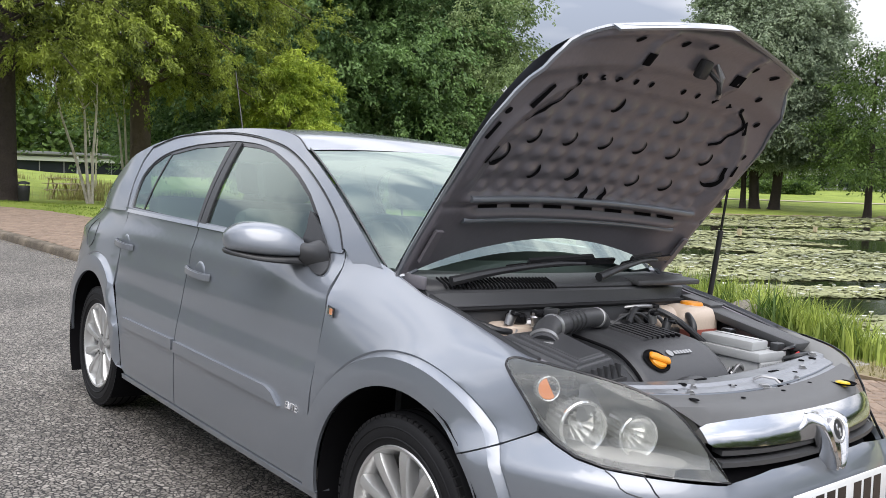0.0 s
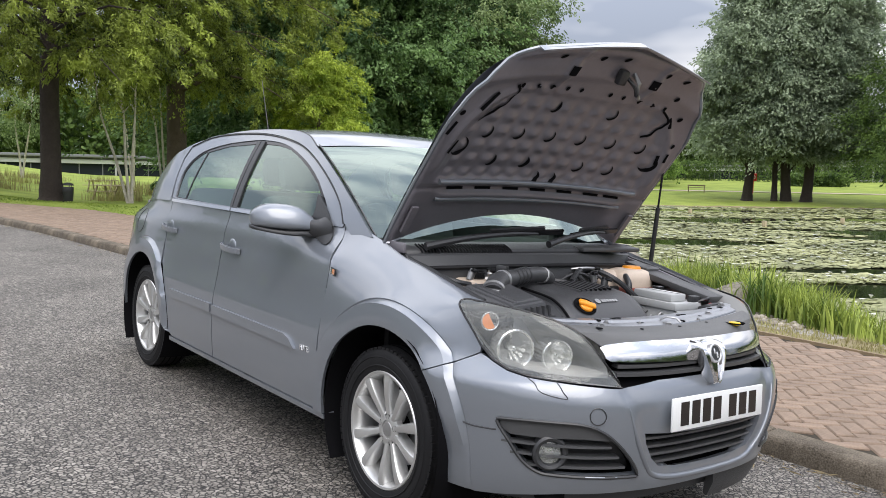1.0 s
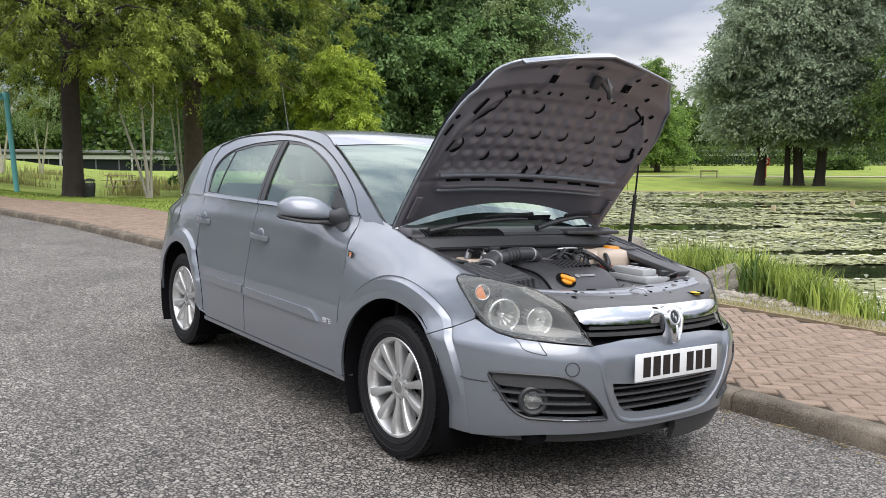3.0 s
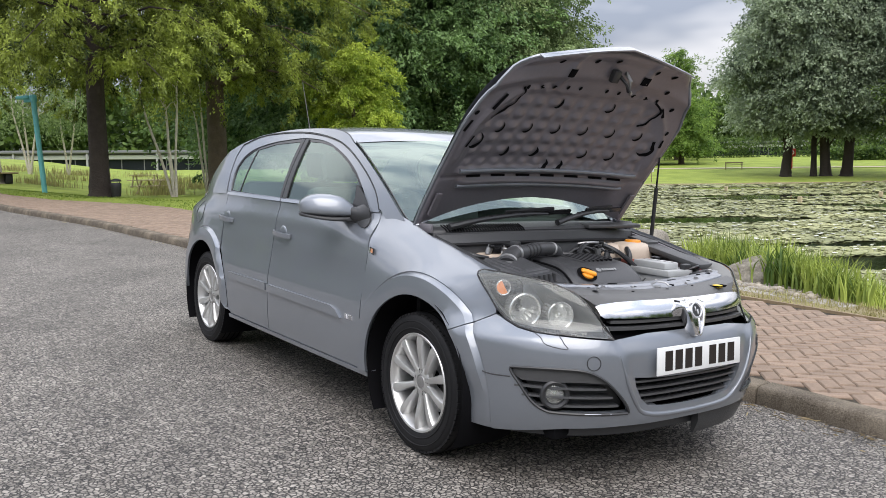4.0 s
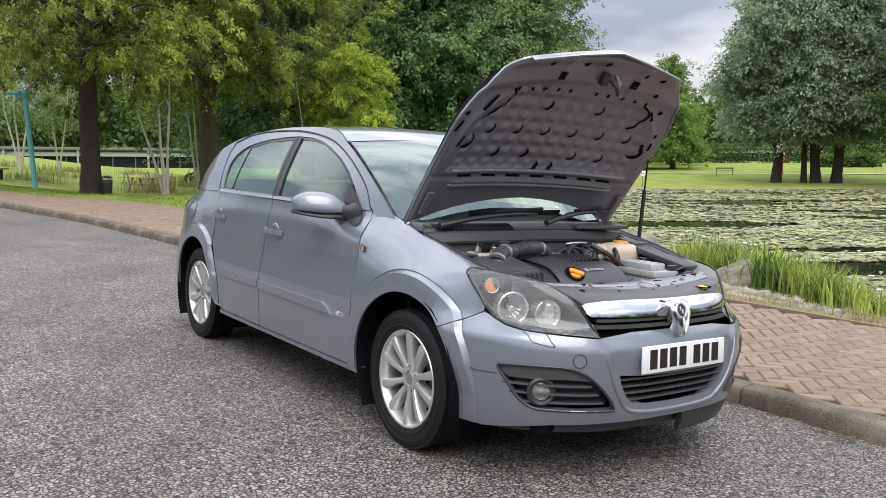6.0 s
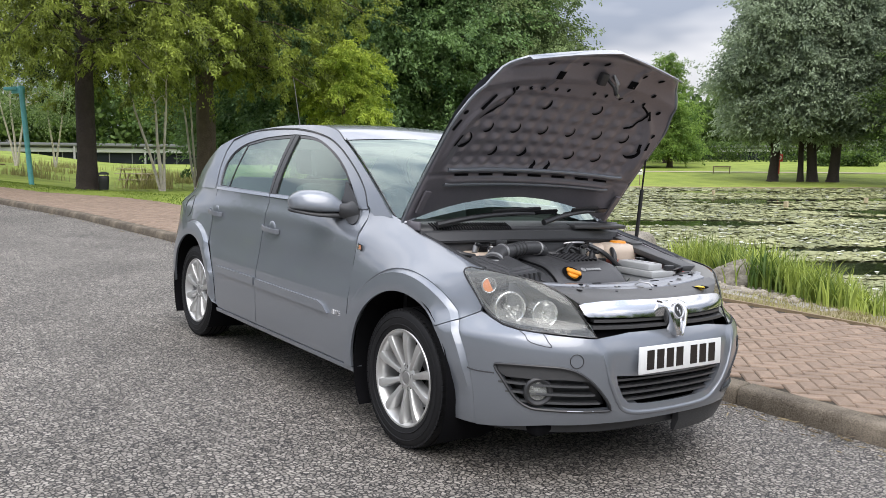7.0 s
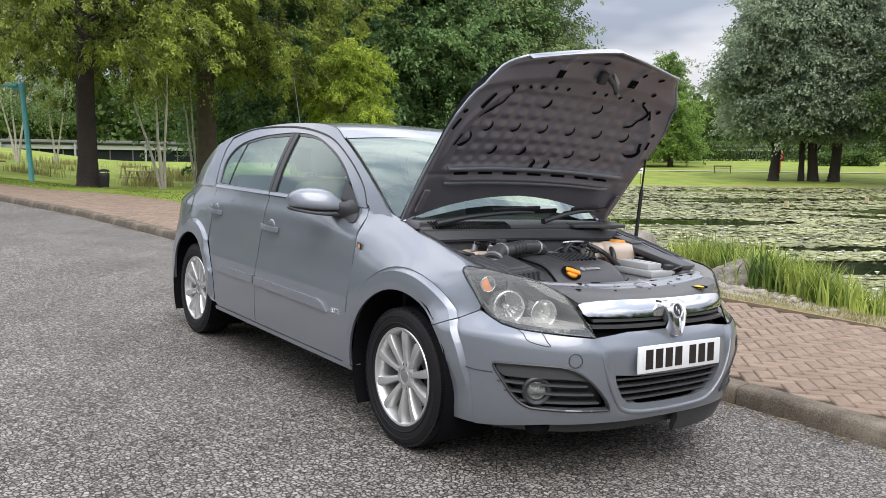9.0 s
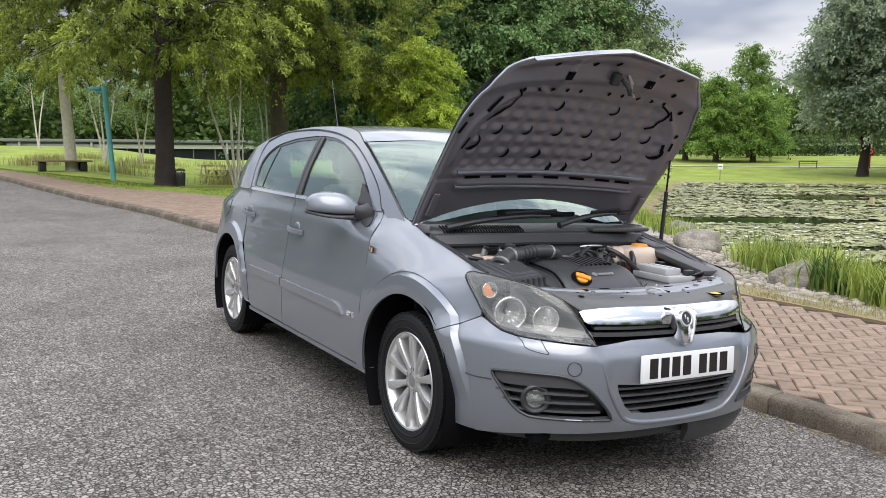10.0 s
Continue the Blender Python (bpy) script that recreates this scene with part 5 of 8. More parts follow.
for s in both:
    lamp = panel("headlamp", lamp_out, lamp_fn, LENS, car, s, step=0.022, rim=0, lift=0.001, label="large clouded headlamp")
    face_out(lamp, 0.2, s * 0.4, 0.7)
    bz = bmesh.new()
    rows = []
    for k in range(21):
        p = lerp(0.285, 0.765, k / 20)
        ends = min(1, 6 * k / 20, 5 * (20 - k) / 20) ** 0.6
        row = []
        for f in [i / 10 for i in range(11)]:
            q = skin(p, lerp(spline([(0.285, 0.64), (0.55, 0.65), (0.65, 0.68), (0.72, 0.78), (0.765, 0.89)], p), spline(ROLL_Z, p) + ROLL * 0.985, f))
            sink = 0.012 + ends * 0.215 * min(1, 11 * f) * min(1, 1.25 * (1 - f)) ** 0.8
            row.append(bz.verts.new((q[0] - 0.80 * sink, s * (q[1] - 0.60 * sink), q[2] - 0.035 * ends * min(1, 11 * f) * (1 - f))))
        rows.append(row)
    for r0, r1 in zip(rows, rows[1:]):
        for a, b2, c2, d in zip(r0, r0[1:], r1[1:], r1):
            bz.faces.new((a, b2, c2, d))
    part("bezel", bz, LAMP_GREY, lamp, sharp=60)
    unit((0.528, 0.622, 0.699), (0.90, 0.42, 0.05), 0.062, 0.115, lamp, s, "dipped_beam", REFLECTOR)
    unit((0.620, 0.505, 0.683), (0.92, 0.38, 0.04), 0.052, 0.10, lamp, s, "main_beam", REFLECTOR)
    turn = unit((0.430, 0.668, 0.782), (0.80, 0.56, 0.20), 0.030, 0.055, lamp, s, "indicator", REFLECTOR)
    m = Matrix.Translation((0.430, s * 0.668, 0.782)) @ Vector((0.80, s * 0.56, 0.20)).to_track_quat("Z", "Y").to_matrix().to_4x4()
    half_disc = bmesh.new()
    rim_pts = [(0.027 * math.cos(a), 0.027 * math.sin(a)) for a in [math.pi * (1.30 + s * 0.14) + 1.15 * math.pi * k / 16 - 0.58 * math.pi for k in range(17)]]
    half_disc.faces.new([half_disc.verts.new(m @ Vector((a, b, 0.001))) for a, b in rim_pts])
    part("amber_filter", half_disc, AMBER, turn)
    part("lamp_seal", tube([(a, s * b, c) for a, b, c in [lamp_fn(p, z) for p, z in lamp_out + lamp_out[:1]]], 0.004, 6), GLOSS_BLACK, lamp)

# splitter under the bumper
lip_rows = []
for p in [lerp(0.02, 0.72, k / 20) for k in range(21)]:
    a, b, c = shell(p, 0.268)
    drop = spline([(0.02, 0.178), (0.10, 0.18), (0.4, 0.185), (0.72, 0.21)], p)
    lip_rows.append([(a - 0.012, b * 0.99, 0.272), (a - 0.008, b * 0.985, 0.235), (a - 0.03, b * 0.97, drop), (a - 0.045, b * 0.96, drop + 0.006), (a - 0.04, b * 0.96, 0.265)])
bm = bmesh.new()
rows = [[bm.verts.new(q) for q in r] for r in lip_rows]
for r0, r1 in zip(rows, rows[1:]):
    for a, b, c, d in zip(r0, r0[1:], r1[1:], r1):
        bm.faces.new((a, b, c, d))
bm.faces.new(rows[0])
bm.faces.new(rows[-1][::-1])
part("front_spoiler", bm, PLASTIC, car, "black rubber spoiler left under one half of the bumper", sharp=30)
part("under_tray", ribbon([(x, y, z) for x, y, z in [(mirrored(shell)(p, 0.25)[0] - 0.05, -mirrored(shell)(p, 0.25)[1] * 0.97, 0.245) for p in [lerp(-0.7, 0.7, k / 30) for k in range(31)]]], 0.05, 0.012), PLASTIC, car, "black rubber lip under the bumper")


# ---- car: wheels ----
def wheel(ax, s):
    w = new("wheel")
    w.parent = car
    w.location = (ax, 0, 0)
    tagged(w, "ten-spoke silver alloy wheel with a road tyre")
    o = 0.718
    prof = [(0.210, -0.082), (0.224, -0.091), (0.255, -0.097), (0.282, -0.095), (0.299, -0.086), (0.308, -0.070), (0.312, -0.045), (0.3125, 0), (0.312, 0.045), (0.308, 0.070), (0.299, 0.086), (0.255, 0.097), (0.210, 0.084)]
    m = Matrix.Translation((0, s * o, 0.3125)) @ (Matrix.Identity(4) if s < 0 else Matrix.Rotation(math.pi, 4, "Z"))
    ty = part("tyre", lathe(prof, 72, "y", m=m), RUBBER, w)
    # tread grooves and shoulder blocks
    for dy in (-0.05, -0.018, 0.018, 0.05):
        part("groove", lathe([(0.3133, dy - 0.004), (0.3133, dy + 0.004)], 72, "y", m=m), DARK, ty)
    bm = bmesh.new()
    for k in range(72):
        a = 2 * math.pi * k / 72
        mm = m @ Matrix.Rotation(-a, 4, "Y") @ Matrix.Translation((0.305, -0.078, 0))
        box_bm(-0.008, 0.0015, -0.010, 0.010, -0.0105, 0.0105, 0, bm, mm)
    tagged(part("tread_shoulder", bm, RUBBER, ty, smooth=False), kind="stuff")
    bm = bmesh.new()
    for r0 in (0.240, 0.272):
        lathe([(r0 - 0.003, -0.0955), (r0, -0.0985), (r0 + 0.003, -0.0965)], 72, "y", bm, m)
    part("sidewall_rib", bm, RUBBER, ty)
    rim = part("rim", lathe([(0.217, -0.080), (0.220, -0.087), (0.216, -0.092), (0.208, -0.090), (0.201, -0.080), (0.192, -0.05), (0.187, 0.0), (0.195, 0.085), (0.212, 0.088)], 72, "y", m=m), ALLOY, w)
    part("brake_disc", lathe([(0.14, -0.002), (0.14, 0.012), (0.06, 0.012), (0.06, -0.002)], 48, "y", m=m, closed=True), METAL, w)
    # black disc painted in for the shade behind the spokes
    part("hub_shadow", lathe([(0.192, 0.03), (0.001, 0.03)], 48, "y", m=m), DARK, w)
    for k in range(10):
        a = 2 * math.pi * (k + 0.5) / 10 + (0.02 if k % 2 else -0.02)
        bm = bmesh.new()
        rows = []
        for f in [i / 8 for i in range(9)]:
            r = lerp(0.050, 0.207, f)
            half = spline([(0, 0.0140), (0.25, 0.0145), (0.6, 0.0180), (0.85, 0.0212), (1.0, 0.0220)], f)
            y = spline([(0, -0.066), (0.25, -0.073), (0.6, -0.083), (0.9, -0.087), (1.0, -0.084)], f)
            sec = [(-half, 0.045), (-half, 0.009), (-half * 0.82, 0.0), (-half * 0.1, -0.0045), (half * 0.70, -0.002), (half, 0.009), (half, 0.045)]
            rows.append([bm.verts.new(m @ Matrix.Rotation(-a, 4, "Y") @ Vector((r, y + dy, dz))) for dz, dy in sec])
        for r0, r1 in zip(rows, rows[1:]):
            for i in range(6):
                bm.faces.new((r0[i], r0[i + 1], r1[i + 1], r1[i]))
        part("spoke", bm, ALLOY, rim, sharp=50)
    part("hub", lathe([(0.068, -0.04), (0.066, -0.062), (0.050, -0.070), (0.034, -0.070), (0.033, -0.062), (0.028, -0.068), (0.001, -0.071)], 40, "y", m=m), ALLOY, rim)
    part("centre_cap", lathe([(0.026, -0.0695), (0.001, -0.0725)], 30, "y", m=m), METAL, rim)
    for k in range(5):
        a = 2 * math.pi * (k + 0.25) / 5
        mm = m @ Matrix.Rotation(-a, 4, "Y") @ Matrix.Translation((0.052, 0, 0))
        part("bolt_hole", lathe([(0.0115, -0.0712), (0.010, -0.060), (0.001, -0.059)], 16, "y", m=mm), DARK, rim)
    return w


for ax in (0.02, -2.595):
    for s in both:
        wheel(ax, s)
        bm = bmesh.new()
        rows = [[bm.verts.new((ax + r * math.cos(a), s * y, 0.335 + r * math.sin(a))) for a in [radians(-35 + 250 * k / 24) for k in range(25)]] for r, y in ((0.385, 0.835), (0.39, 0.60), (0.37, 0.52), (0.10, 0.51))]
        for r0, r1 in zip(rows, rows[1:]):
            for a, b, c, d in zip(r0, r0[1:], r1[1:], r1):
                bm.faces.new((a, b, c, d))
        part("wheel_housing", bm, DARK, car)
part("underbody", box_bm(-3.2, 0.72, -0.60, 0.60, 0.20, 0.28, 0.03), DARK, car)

# ---- car: open bonnet ----
half = smooth_line(BONNET_HALF, 3)
bonnet_out = [(x, y) for x, y in half] + [(x, -y) for x, y in half[::-1] if y > 1e-4]


def bonnet_fn(x, y):
    return opened(x, y, bonnet_top(x, y))


def bonnet_in_fn(x, y):
    return opened(x, y, bonnet_top(x, y) - bonnet_relief(x, y))


def plain_sheet(name, outline, fn, mat, parent, step, label="", lift=0.0, sharp=60):
    vs2, fs = fill(outline, (), step)
    bm = bmesh.new()
    vs = [bm.verts.new(fn(*q)) for q in vs2]
    for f in fs:
        bm.faces.new([vs[k] for k in f])
    return part(name, bm, mat, parent, label, sharp=sharp)


bonnet = plain_sheet("bonnet", bonnet_out, bonnet_fn, PAINT, car, 0.035, "painted bonnet propped wide open")
plain_sheet("inner_panel", bonnet_out, bonnet_in_fn, PAINT_IN, bonnet, 0.0125, "dull pressed inner panel with a dimpled field", sharp=80)
side_line = [q for q in half if q[1] > 0.6 or q[0] > 0]
for s in both:
    part("edge_fold", tube([bonnet_in_fn(x, s * y) for x, y in side_line], 0.008, 6), PAINT, bonnet)
lip = [q for q in half if q[0] > 0.706]
lip = lip + [(x, -y) for x, y in lip[::-1]]
part("front_lip", ribbon([opened(x + 0.004, y, bonnet_top(x, y) - 0.022) for x, y in lip], 0.036, 0.006, (-0.85, 0, 0.5)), PAINT, bonnet, "painted front lip")


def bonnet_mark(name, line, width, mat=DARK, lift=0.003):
    """A slot or hole in the inner panel, its dark inside painted as a flat patch along a line of (x, y, half width)."""
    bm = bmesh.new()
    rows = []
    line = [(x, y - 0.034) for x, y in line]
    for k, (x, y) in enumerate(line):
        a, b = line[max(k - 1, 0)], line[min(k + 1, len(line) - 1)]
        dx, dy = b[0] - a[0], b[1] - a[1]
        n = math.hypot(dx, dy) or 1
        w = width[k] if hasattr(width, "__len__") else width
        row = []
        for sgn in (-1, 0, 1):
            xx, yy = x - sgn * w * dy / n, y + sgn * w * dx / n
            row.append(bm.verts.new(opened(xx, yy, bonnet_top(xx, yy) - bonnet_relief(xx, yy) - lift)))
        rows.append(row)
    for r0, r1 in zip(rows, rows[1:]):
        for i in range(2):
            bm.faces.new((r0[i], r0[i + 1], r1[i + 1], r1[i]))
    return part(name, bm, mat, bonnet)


def oval(x, y, r, long=1.0, turn=0.0):
    n = 9
    c, s = math.cos(turn), math.sin(turn)
    line = [(x + c * r * long * math.cos(math.pi * (1 - k / (n - 1))), y + s * r * long * math.cos(math.pi * (1 - k / (n - 1)))) for k in range(n)]
    return line, [max(r * math.sin(math.pi * k / (n - 1)), 0.0004) for k in range(n)]


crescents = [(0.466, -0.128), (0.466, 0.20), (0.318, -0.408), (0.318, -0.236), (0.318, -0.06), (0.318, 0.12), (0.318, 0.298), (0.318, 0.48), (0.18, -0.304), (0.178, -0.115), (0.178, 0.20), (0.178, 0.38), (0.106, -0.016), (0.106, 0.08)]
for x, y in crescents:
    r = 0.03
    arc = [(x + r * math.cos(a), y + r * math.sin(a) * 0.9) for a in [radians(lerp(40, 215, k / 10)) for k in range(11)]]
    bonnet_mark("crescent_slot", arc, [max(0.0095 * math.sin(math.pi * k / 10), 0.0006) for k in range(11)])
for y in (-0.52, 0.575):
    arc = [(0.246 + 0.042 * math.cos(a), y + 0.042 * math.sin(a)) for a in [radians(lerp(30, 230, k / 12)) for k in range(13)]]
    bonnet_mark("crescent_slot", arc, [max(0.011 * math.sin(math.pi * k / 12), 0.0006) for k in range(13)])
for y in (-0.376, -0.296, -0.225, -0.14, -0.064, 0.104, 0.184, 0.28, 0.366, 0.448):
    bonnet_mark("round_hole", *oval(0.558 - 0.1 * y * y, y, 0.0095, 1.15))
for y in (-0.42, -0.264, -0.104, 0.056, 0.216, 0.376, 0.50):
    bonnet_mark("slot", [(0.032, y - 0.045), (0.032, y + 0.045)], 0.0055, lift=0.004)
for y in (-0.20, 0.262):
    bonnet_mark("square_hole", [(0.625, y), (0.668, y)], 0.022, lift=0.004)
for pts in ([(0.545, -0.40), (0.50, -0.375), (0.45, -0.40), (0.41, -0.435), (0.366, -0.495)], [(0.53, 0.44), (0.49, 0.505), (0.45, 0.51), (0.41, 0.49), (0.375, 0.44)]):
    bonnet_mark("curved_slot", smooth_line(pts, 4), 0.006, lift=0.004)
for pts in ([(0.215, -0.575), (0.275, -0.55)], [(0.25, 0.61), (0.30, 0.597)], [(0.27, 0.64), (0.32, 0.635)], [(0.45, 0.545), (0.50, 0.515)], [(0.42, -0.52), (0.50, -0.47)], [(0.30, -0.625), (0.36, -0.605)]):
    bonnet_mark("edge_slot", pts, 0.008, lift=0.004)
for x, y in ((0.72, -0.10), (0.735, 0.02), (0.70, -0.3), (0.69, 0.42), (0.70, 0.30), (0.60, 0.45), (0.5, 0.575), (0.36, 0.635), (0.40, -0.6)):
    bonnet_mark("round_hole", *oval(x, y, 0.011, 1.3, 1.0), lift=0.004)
# highlights of the beams' top-lit edges, added as tubes in the glossier outer paint
for x, w in ((0.072, 0.57), (-0.022, 0.54)):
    part("beam_ridge", tube([bonnet_in_fn(x, w * (k / 14 - 1)) for k in range(29)], 0.0105, 10), PAINT, bonnet)
# latch
lx, ly = 0.66, 0.03
lm = Matrix.Translation(bonnet_in_fn(lx, ly)) @ Matrix.Rotation(radians(-OPEN_BY), 4, "Y")
bm = box_bm(-0.03, 0.03, -0.045, 0.0, -0.03, 0.0, 0.008, m=lm)
tube([lm @ Vector(q) for q in ((0.0, 0.02, 0.0), (-0.02, 0.03, -0.05), (-0.05, 0.05, -0.055), (-0.06, 0.09, -0.03))], 0.008, 8, bm)
part("latch", bm, PLASTIC, bonnet, "black latch under the bonnet")
part("latch_striker", tube([lm @ Vector(q) for q in ((0.02, 0.05, 0.0), (-0.01, 0.07, -0.03), (-0.05, 0.07, -0.04), (-0.07, 0.11, -0.02))], 0.009, 8), METAL, bonnet)
for s in both:
    part("hinge", box_bm(-0.27, -0.12, s * 0.655 - 0.006, s * 0.655 + 0.006, 0.955, 0.995, 0.004), PAINT_IN, car)
    hm = [bonnet_in_fn(x, s * 0.63) for x in (-0.18, -0.05)]
    part("hinge_arm", ribbon([(q[0] + 0.012, q[1], q[2] - 0.008) for q in hm], 0.03, 0.012, (0, 1, 0)), PAINT_IN, bonnet)
# prop: thin rod above, sleeve below
pt, pb = Vector((0.055, 0.655, 1.445)), Vector((-0.012, 0.695, 0.90))
mid = pb.lerp(pt, 0.52)
prop = part("bonnet_strut", tube([mid, pt], 0.005, 10), GLOSS_BLACK, car, "black bonnet strut")
part("sleeve", tube([pb, mid], 0.0105, 12), PLASTIC, prop)

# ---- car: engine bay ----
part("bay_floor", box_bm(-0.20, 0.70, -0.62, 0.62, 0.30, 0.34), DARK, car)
part("bay_bulkhead", box_bm(-0.22, -0.19, -0.66, 0.66, 0.3, 0.94), PLASTIC, car)
for s in both:
    # inner wing: gutter under the bonnet's edge and the wall below it
    bm = bmesh.new()
    rows = []
    for p in [0.70 + 0.03 * k for k in range(16)]:
        e = (spline(EDGE_X, p), spline(EDGE_Y, p), spline(EDGE_Z, p))
        rows.append([bm.verts.new((e[0], s * (e[1] - d), e[2] - h)) for d, h in ((-0.004, 0.0), (0.004, 0.012), (0.012, 0.018), (0.035, 0.020), (0.045, 0.010), (0.052, 0.012), (0.06, 0.06), (0.075, 0.35))])
    for r0, r1 in zip(rows, rows[1:]):
        for k in range(7):
            bm.faces.new((r0[k], r0[k + 1], r1[k + 1], r1[k]))
    part("inner_wing", bm, PAINT_IN, car)
    part("wing_seal", tube([(spline(EDGE_X, p), s * (spline(EDGE_Y, p) - 0.036), spline(EDGE_Z, p) - 0.012) for p in [0.72 + 0.03 * k for k in range(15)]], 0.009, 8), PLASTIC, car)

# scuttle below the windscreen, its vents and seal
def scuttle_line(dx, z, bow=0.17, n=24, half=0.655):
    return [(-0.20 + dx + bow * (1 - (k / n * 2 - 1) ** 2), (k / n * 2 - 1) * half, z + 0.018 * (1 - (k / n * 2 - 1) ** 2)) for k in range(n + 1)]


bm = bmesh.new()
rows = [[bm.verts.new(q) for q in scuttle_line(*r)] for r in ((-0.10, 0.985), (-0.02, 0.982), (0.03, 0.968), (0.042, 0.957, 0.16), (0.046, 0.944, 0.15), (0.056, 0.941, 0.145), (0.064, 0.951, 0.14), (0.080, 0.953, 0.13), (0.092, 0.946, 0.125), (0.100, 0.925, 0.12), (0.108, 0.908, 0.115), (0.124, 0.906, 0.11), (0.132, 0.899, 0.105), (0.134, 0.78, 0.10))]
for r0, r1 in zip(rows, rows[1:]):
    for a, b, c, d in zip(r0, r0[1:], r1[1:], r1):
        bm.faces.new((a, b, c, d))
scuttle = part("scuttle_panel", bm, BAY_PLASTIC, car, "black plastic scuttle with a vent grille", sharp=30)
for k in range(30):
    f = lerp(0.06, 0.34, k / 29)
    y = (2 * f - 1) * 0.655
    x = -0.20 + 0.17 * (1 - (2 * f - 1) ** 2)
    z = 0.018 * (1 - (2 * f - 1) ** 2)
    part("vent_rib", ribbon([(x - 0.005, y, z + 0.983), (x + 0.035, y, z + 0.968), (x + 0.05, y, z + 0.956)], 0.006, 0.004), GLOSS_BLACK, scuttle, smooth=False)
part("scuttle_seal", tube(scuttle_line(0.142, 0.903, 0.10, half=0.64), 0.008, 8), RUBBER, scuttle)
part("scuttle_cover", box_bm(-0.14, -0.035, 0.20, 0.58, 0.972, 0.992, 0.008, m=Matrix.Rotation(radians(3), 4, "Y")), PLASTIC_GREY, scuttle)


def wiper(pivot, tip, name):
    a, b = Vector(pivot), Vector(tip)
    bow = [a, a.lerp(b, 0.25) + Vector((0.01, 0, 0.02)), a.lerp(b, 0.6) + Vector((-0.01, 0, 0.022)), a.lerp(b, 0.8) + Vector((-0.015, 0, 0.012))]
    w = part("wiper_arm", tube(smooth_line([tuple(q) for q in bow], 4), [0.016, 0.015, 0.014, 0.013, 0.012, 0.011, 0.010, 0.009, 0.008, 0.008, 0.007, 0.007, 0.006], 8), PLASTIC, car, name)
    d = (b - a).normalized()
    part("blade", ribbon([tuple(a.lerp(b, f) + Vector((-0.02, 0, 0.012 + 0.01 * math.sin(math.pi * f)))) for f in [0.32 + 0.085 * k for k in range(9)]], 0.022, 0.010, (0.5, 0, 0.8)), GLOSS_BLACK, w)
    part("blade_spine", ribbon([tuple(a.lerp(b, f) + Vector((-0.018, 0, 0.03 + 0.008 * math.sin(math.pi * f)))) for f in (0.45, 0.65, 0.85)], 0.016, 0.012, (0.5, 0, 0.8)), PLASTIC, w)


wiper((-0.09, -0.58, 0.985), (-0.02, 0.12, 1.045), "black wiper at rest")
wiper((-0.0, 0.0, 1.005), (-0.10, 0.56, 1.05), "black wiper at rest")

# slam panel: painted cross member, black cover in front
def nose_sheet(name, rows_p, mat, label, step=25):
    bm = bmesh.new()
    rows = []
    for f in rows_p:
        rows.append([bm.verts.new(f(2 * k / step - 1)) for k in range(step + 1)])
    for r0, r1 in zip(rows, rows[1:]):
        for a, b, c, d in zip(r0, r0[1:], r1[1:], r1):
            bm.faces.new((a, b, c, d))
    return part(name, bm, mat, car, label, sharp=30)


def cover_row(x_mid, x_end, y_end, z_mid, z_end):
    return lambda a: (lerp(x_mid, x_end, a * a), a * y_end, lerp(z_mid, z_end, a * a))


SILL_METAL = material("pale_painted_steel", (0.30, 0.31, 0.33), 0.3, 0.6, vary=0.18, scale=16, bump=0.004, bump_scale=26)
gc = nose_sheet("grille_cover", [cover_row(0.806, 0.74, 0.42, 0.744, 0.732), cover_row(0.795, 0.725, 0.45, 0.757, 0.752), cover_row(0.776, 0.70, 0.49, 0.764, 0.778), cover_row(0.745, 0.675, 0.52, 0.770, 0.790), cover_row(0.705, 0.645, 0.55, 0.772, 0.798), cover_row(0.690, 0.628, 0.56, 0.775, 0.801), cover_row(0.686, 0.624, 0.56, 0.757, 0.785)], COVER_GREY, "dark grey plastic cover behind the grille")
cm = nose_sheet("cross_member", [cover_row(0.692, 0.632, 0.555, 0.757, 0.785), cover_row(0.672, 0.615, 0.56, 0.763, 0.792), cover_row(0.655, 0.600, 0.57, 0.764, 0.794), cover_row(0.640, 0.588, 0.575, 0.772, 0.801), cover_row(0.600, 0.555, 0.58, 0.773, 0.803), cover_row(0.588, 0.545, 0.585, 0.781, 0.810), cover_row(0.535, 0.505, 0.59, 0.781, 0.810), cover_row(0.522, 0.495, 0.595, 0.770, 0.80), cover_row(0.495, 0.480, 0.60, 0.769, 0.798), cover_row(0.490, 0.475, 0.60, 0.67, 0.70)], SILL_METAL, "painted front cross member with bolts and holes")
rnd = random.Random(5)


def on_cross(x, y):
    a = (y / 0.575) ** 2
    return spline([(0.49, 0.769), (0.520, 0.770), (0.535, 0.780), (0.588, 0.780), (0.602, 0.773), (0.640, 0.771), (0.655, 0.764), (0.69, 0.763)], x + 0.045 * a) + 0.029 * a


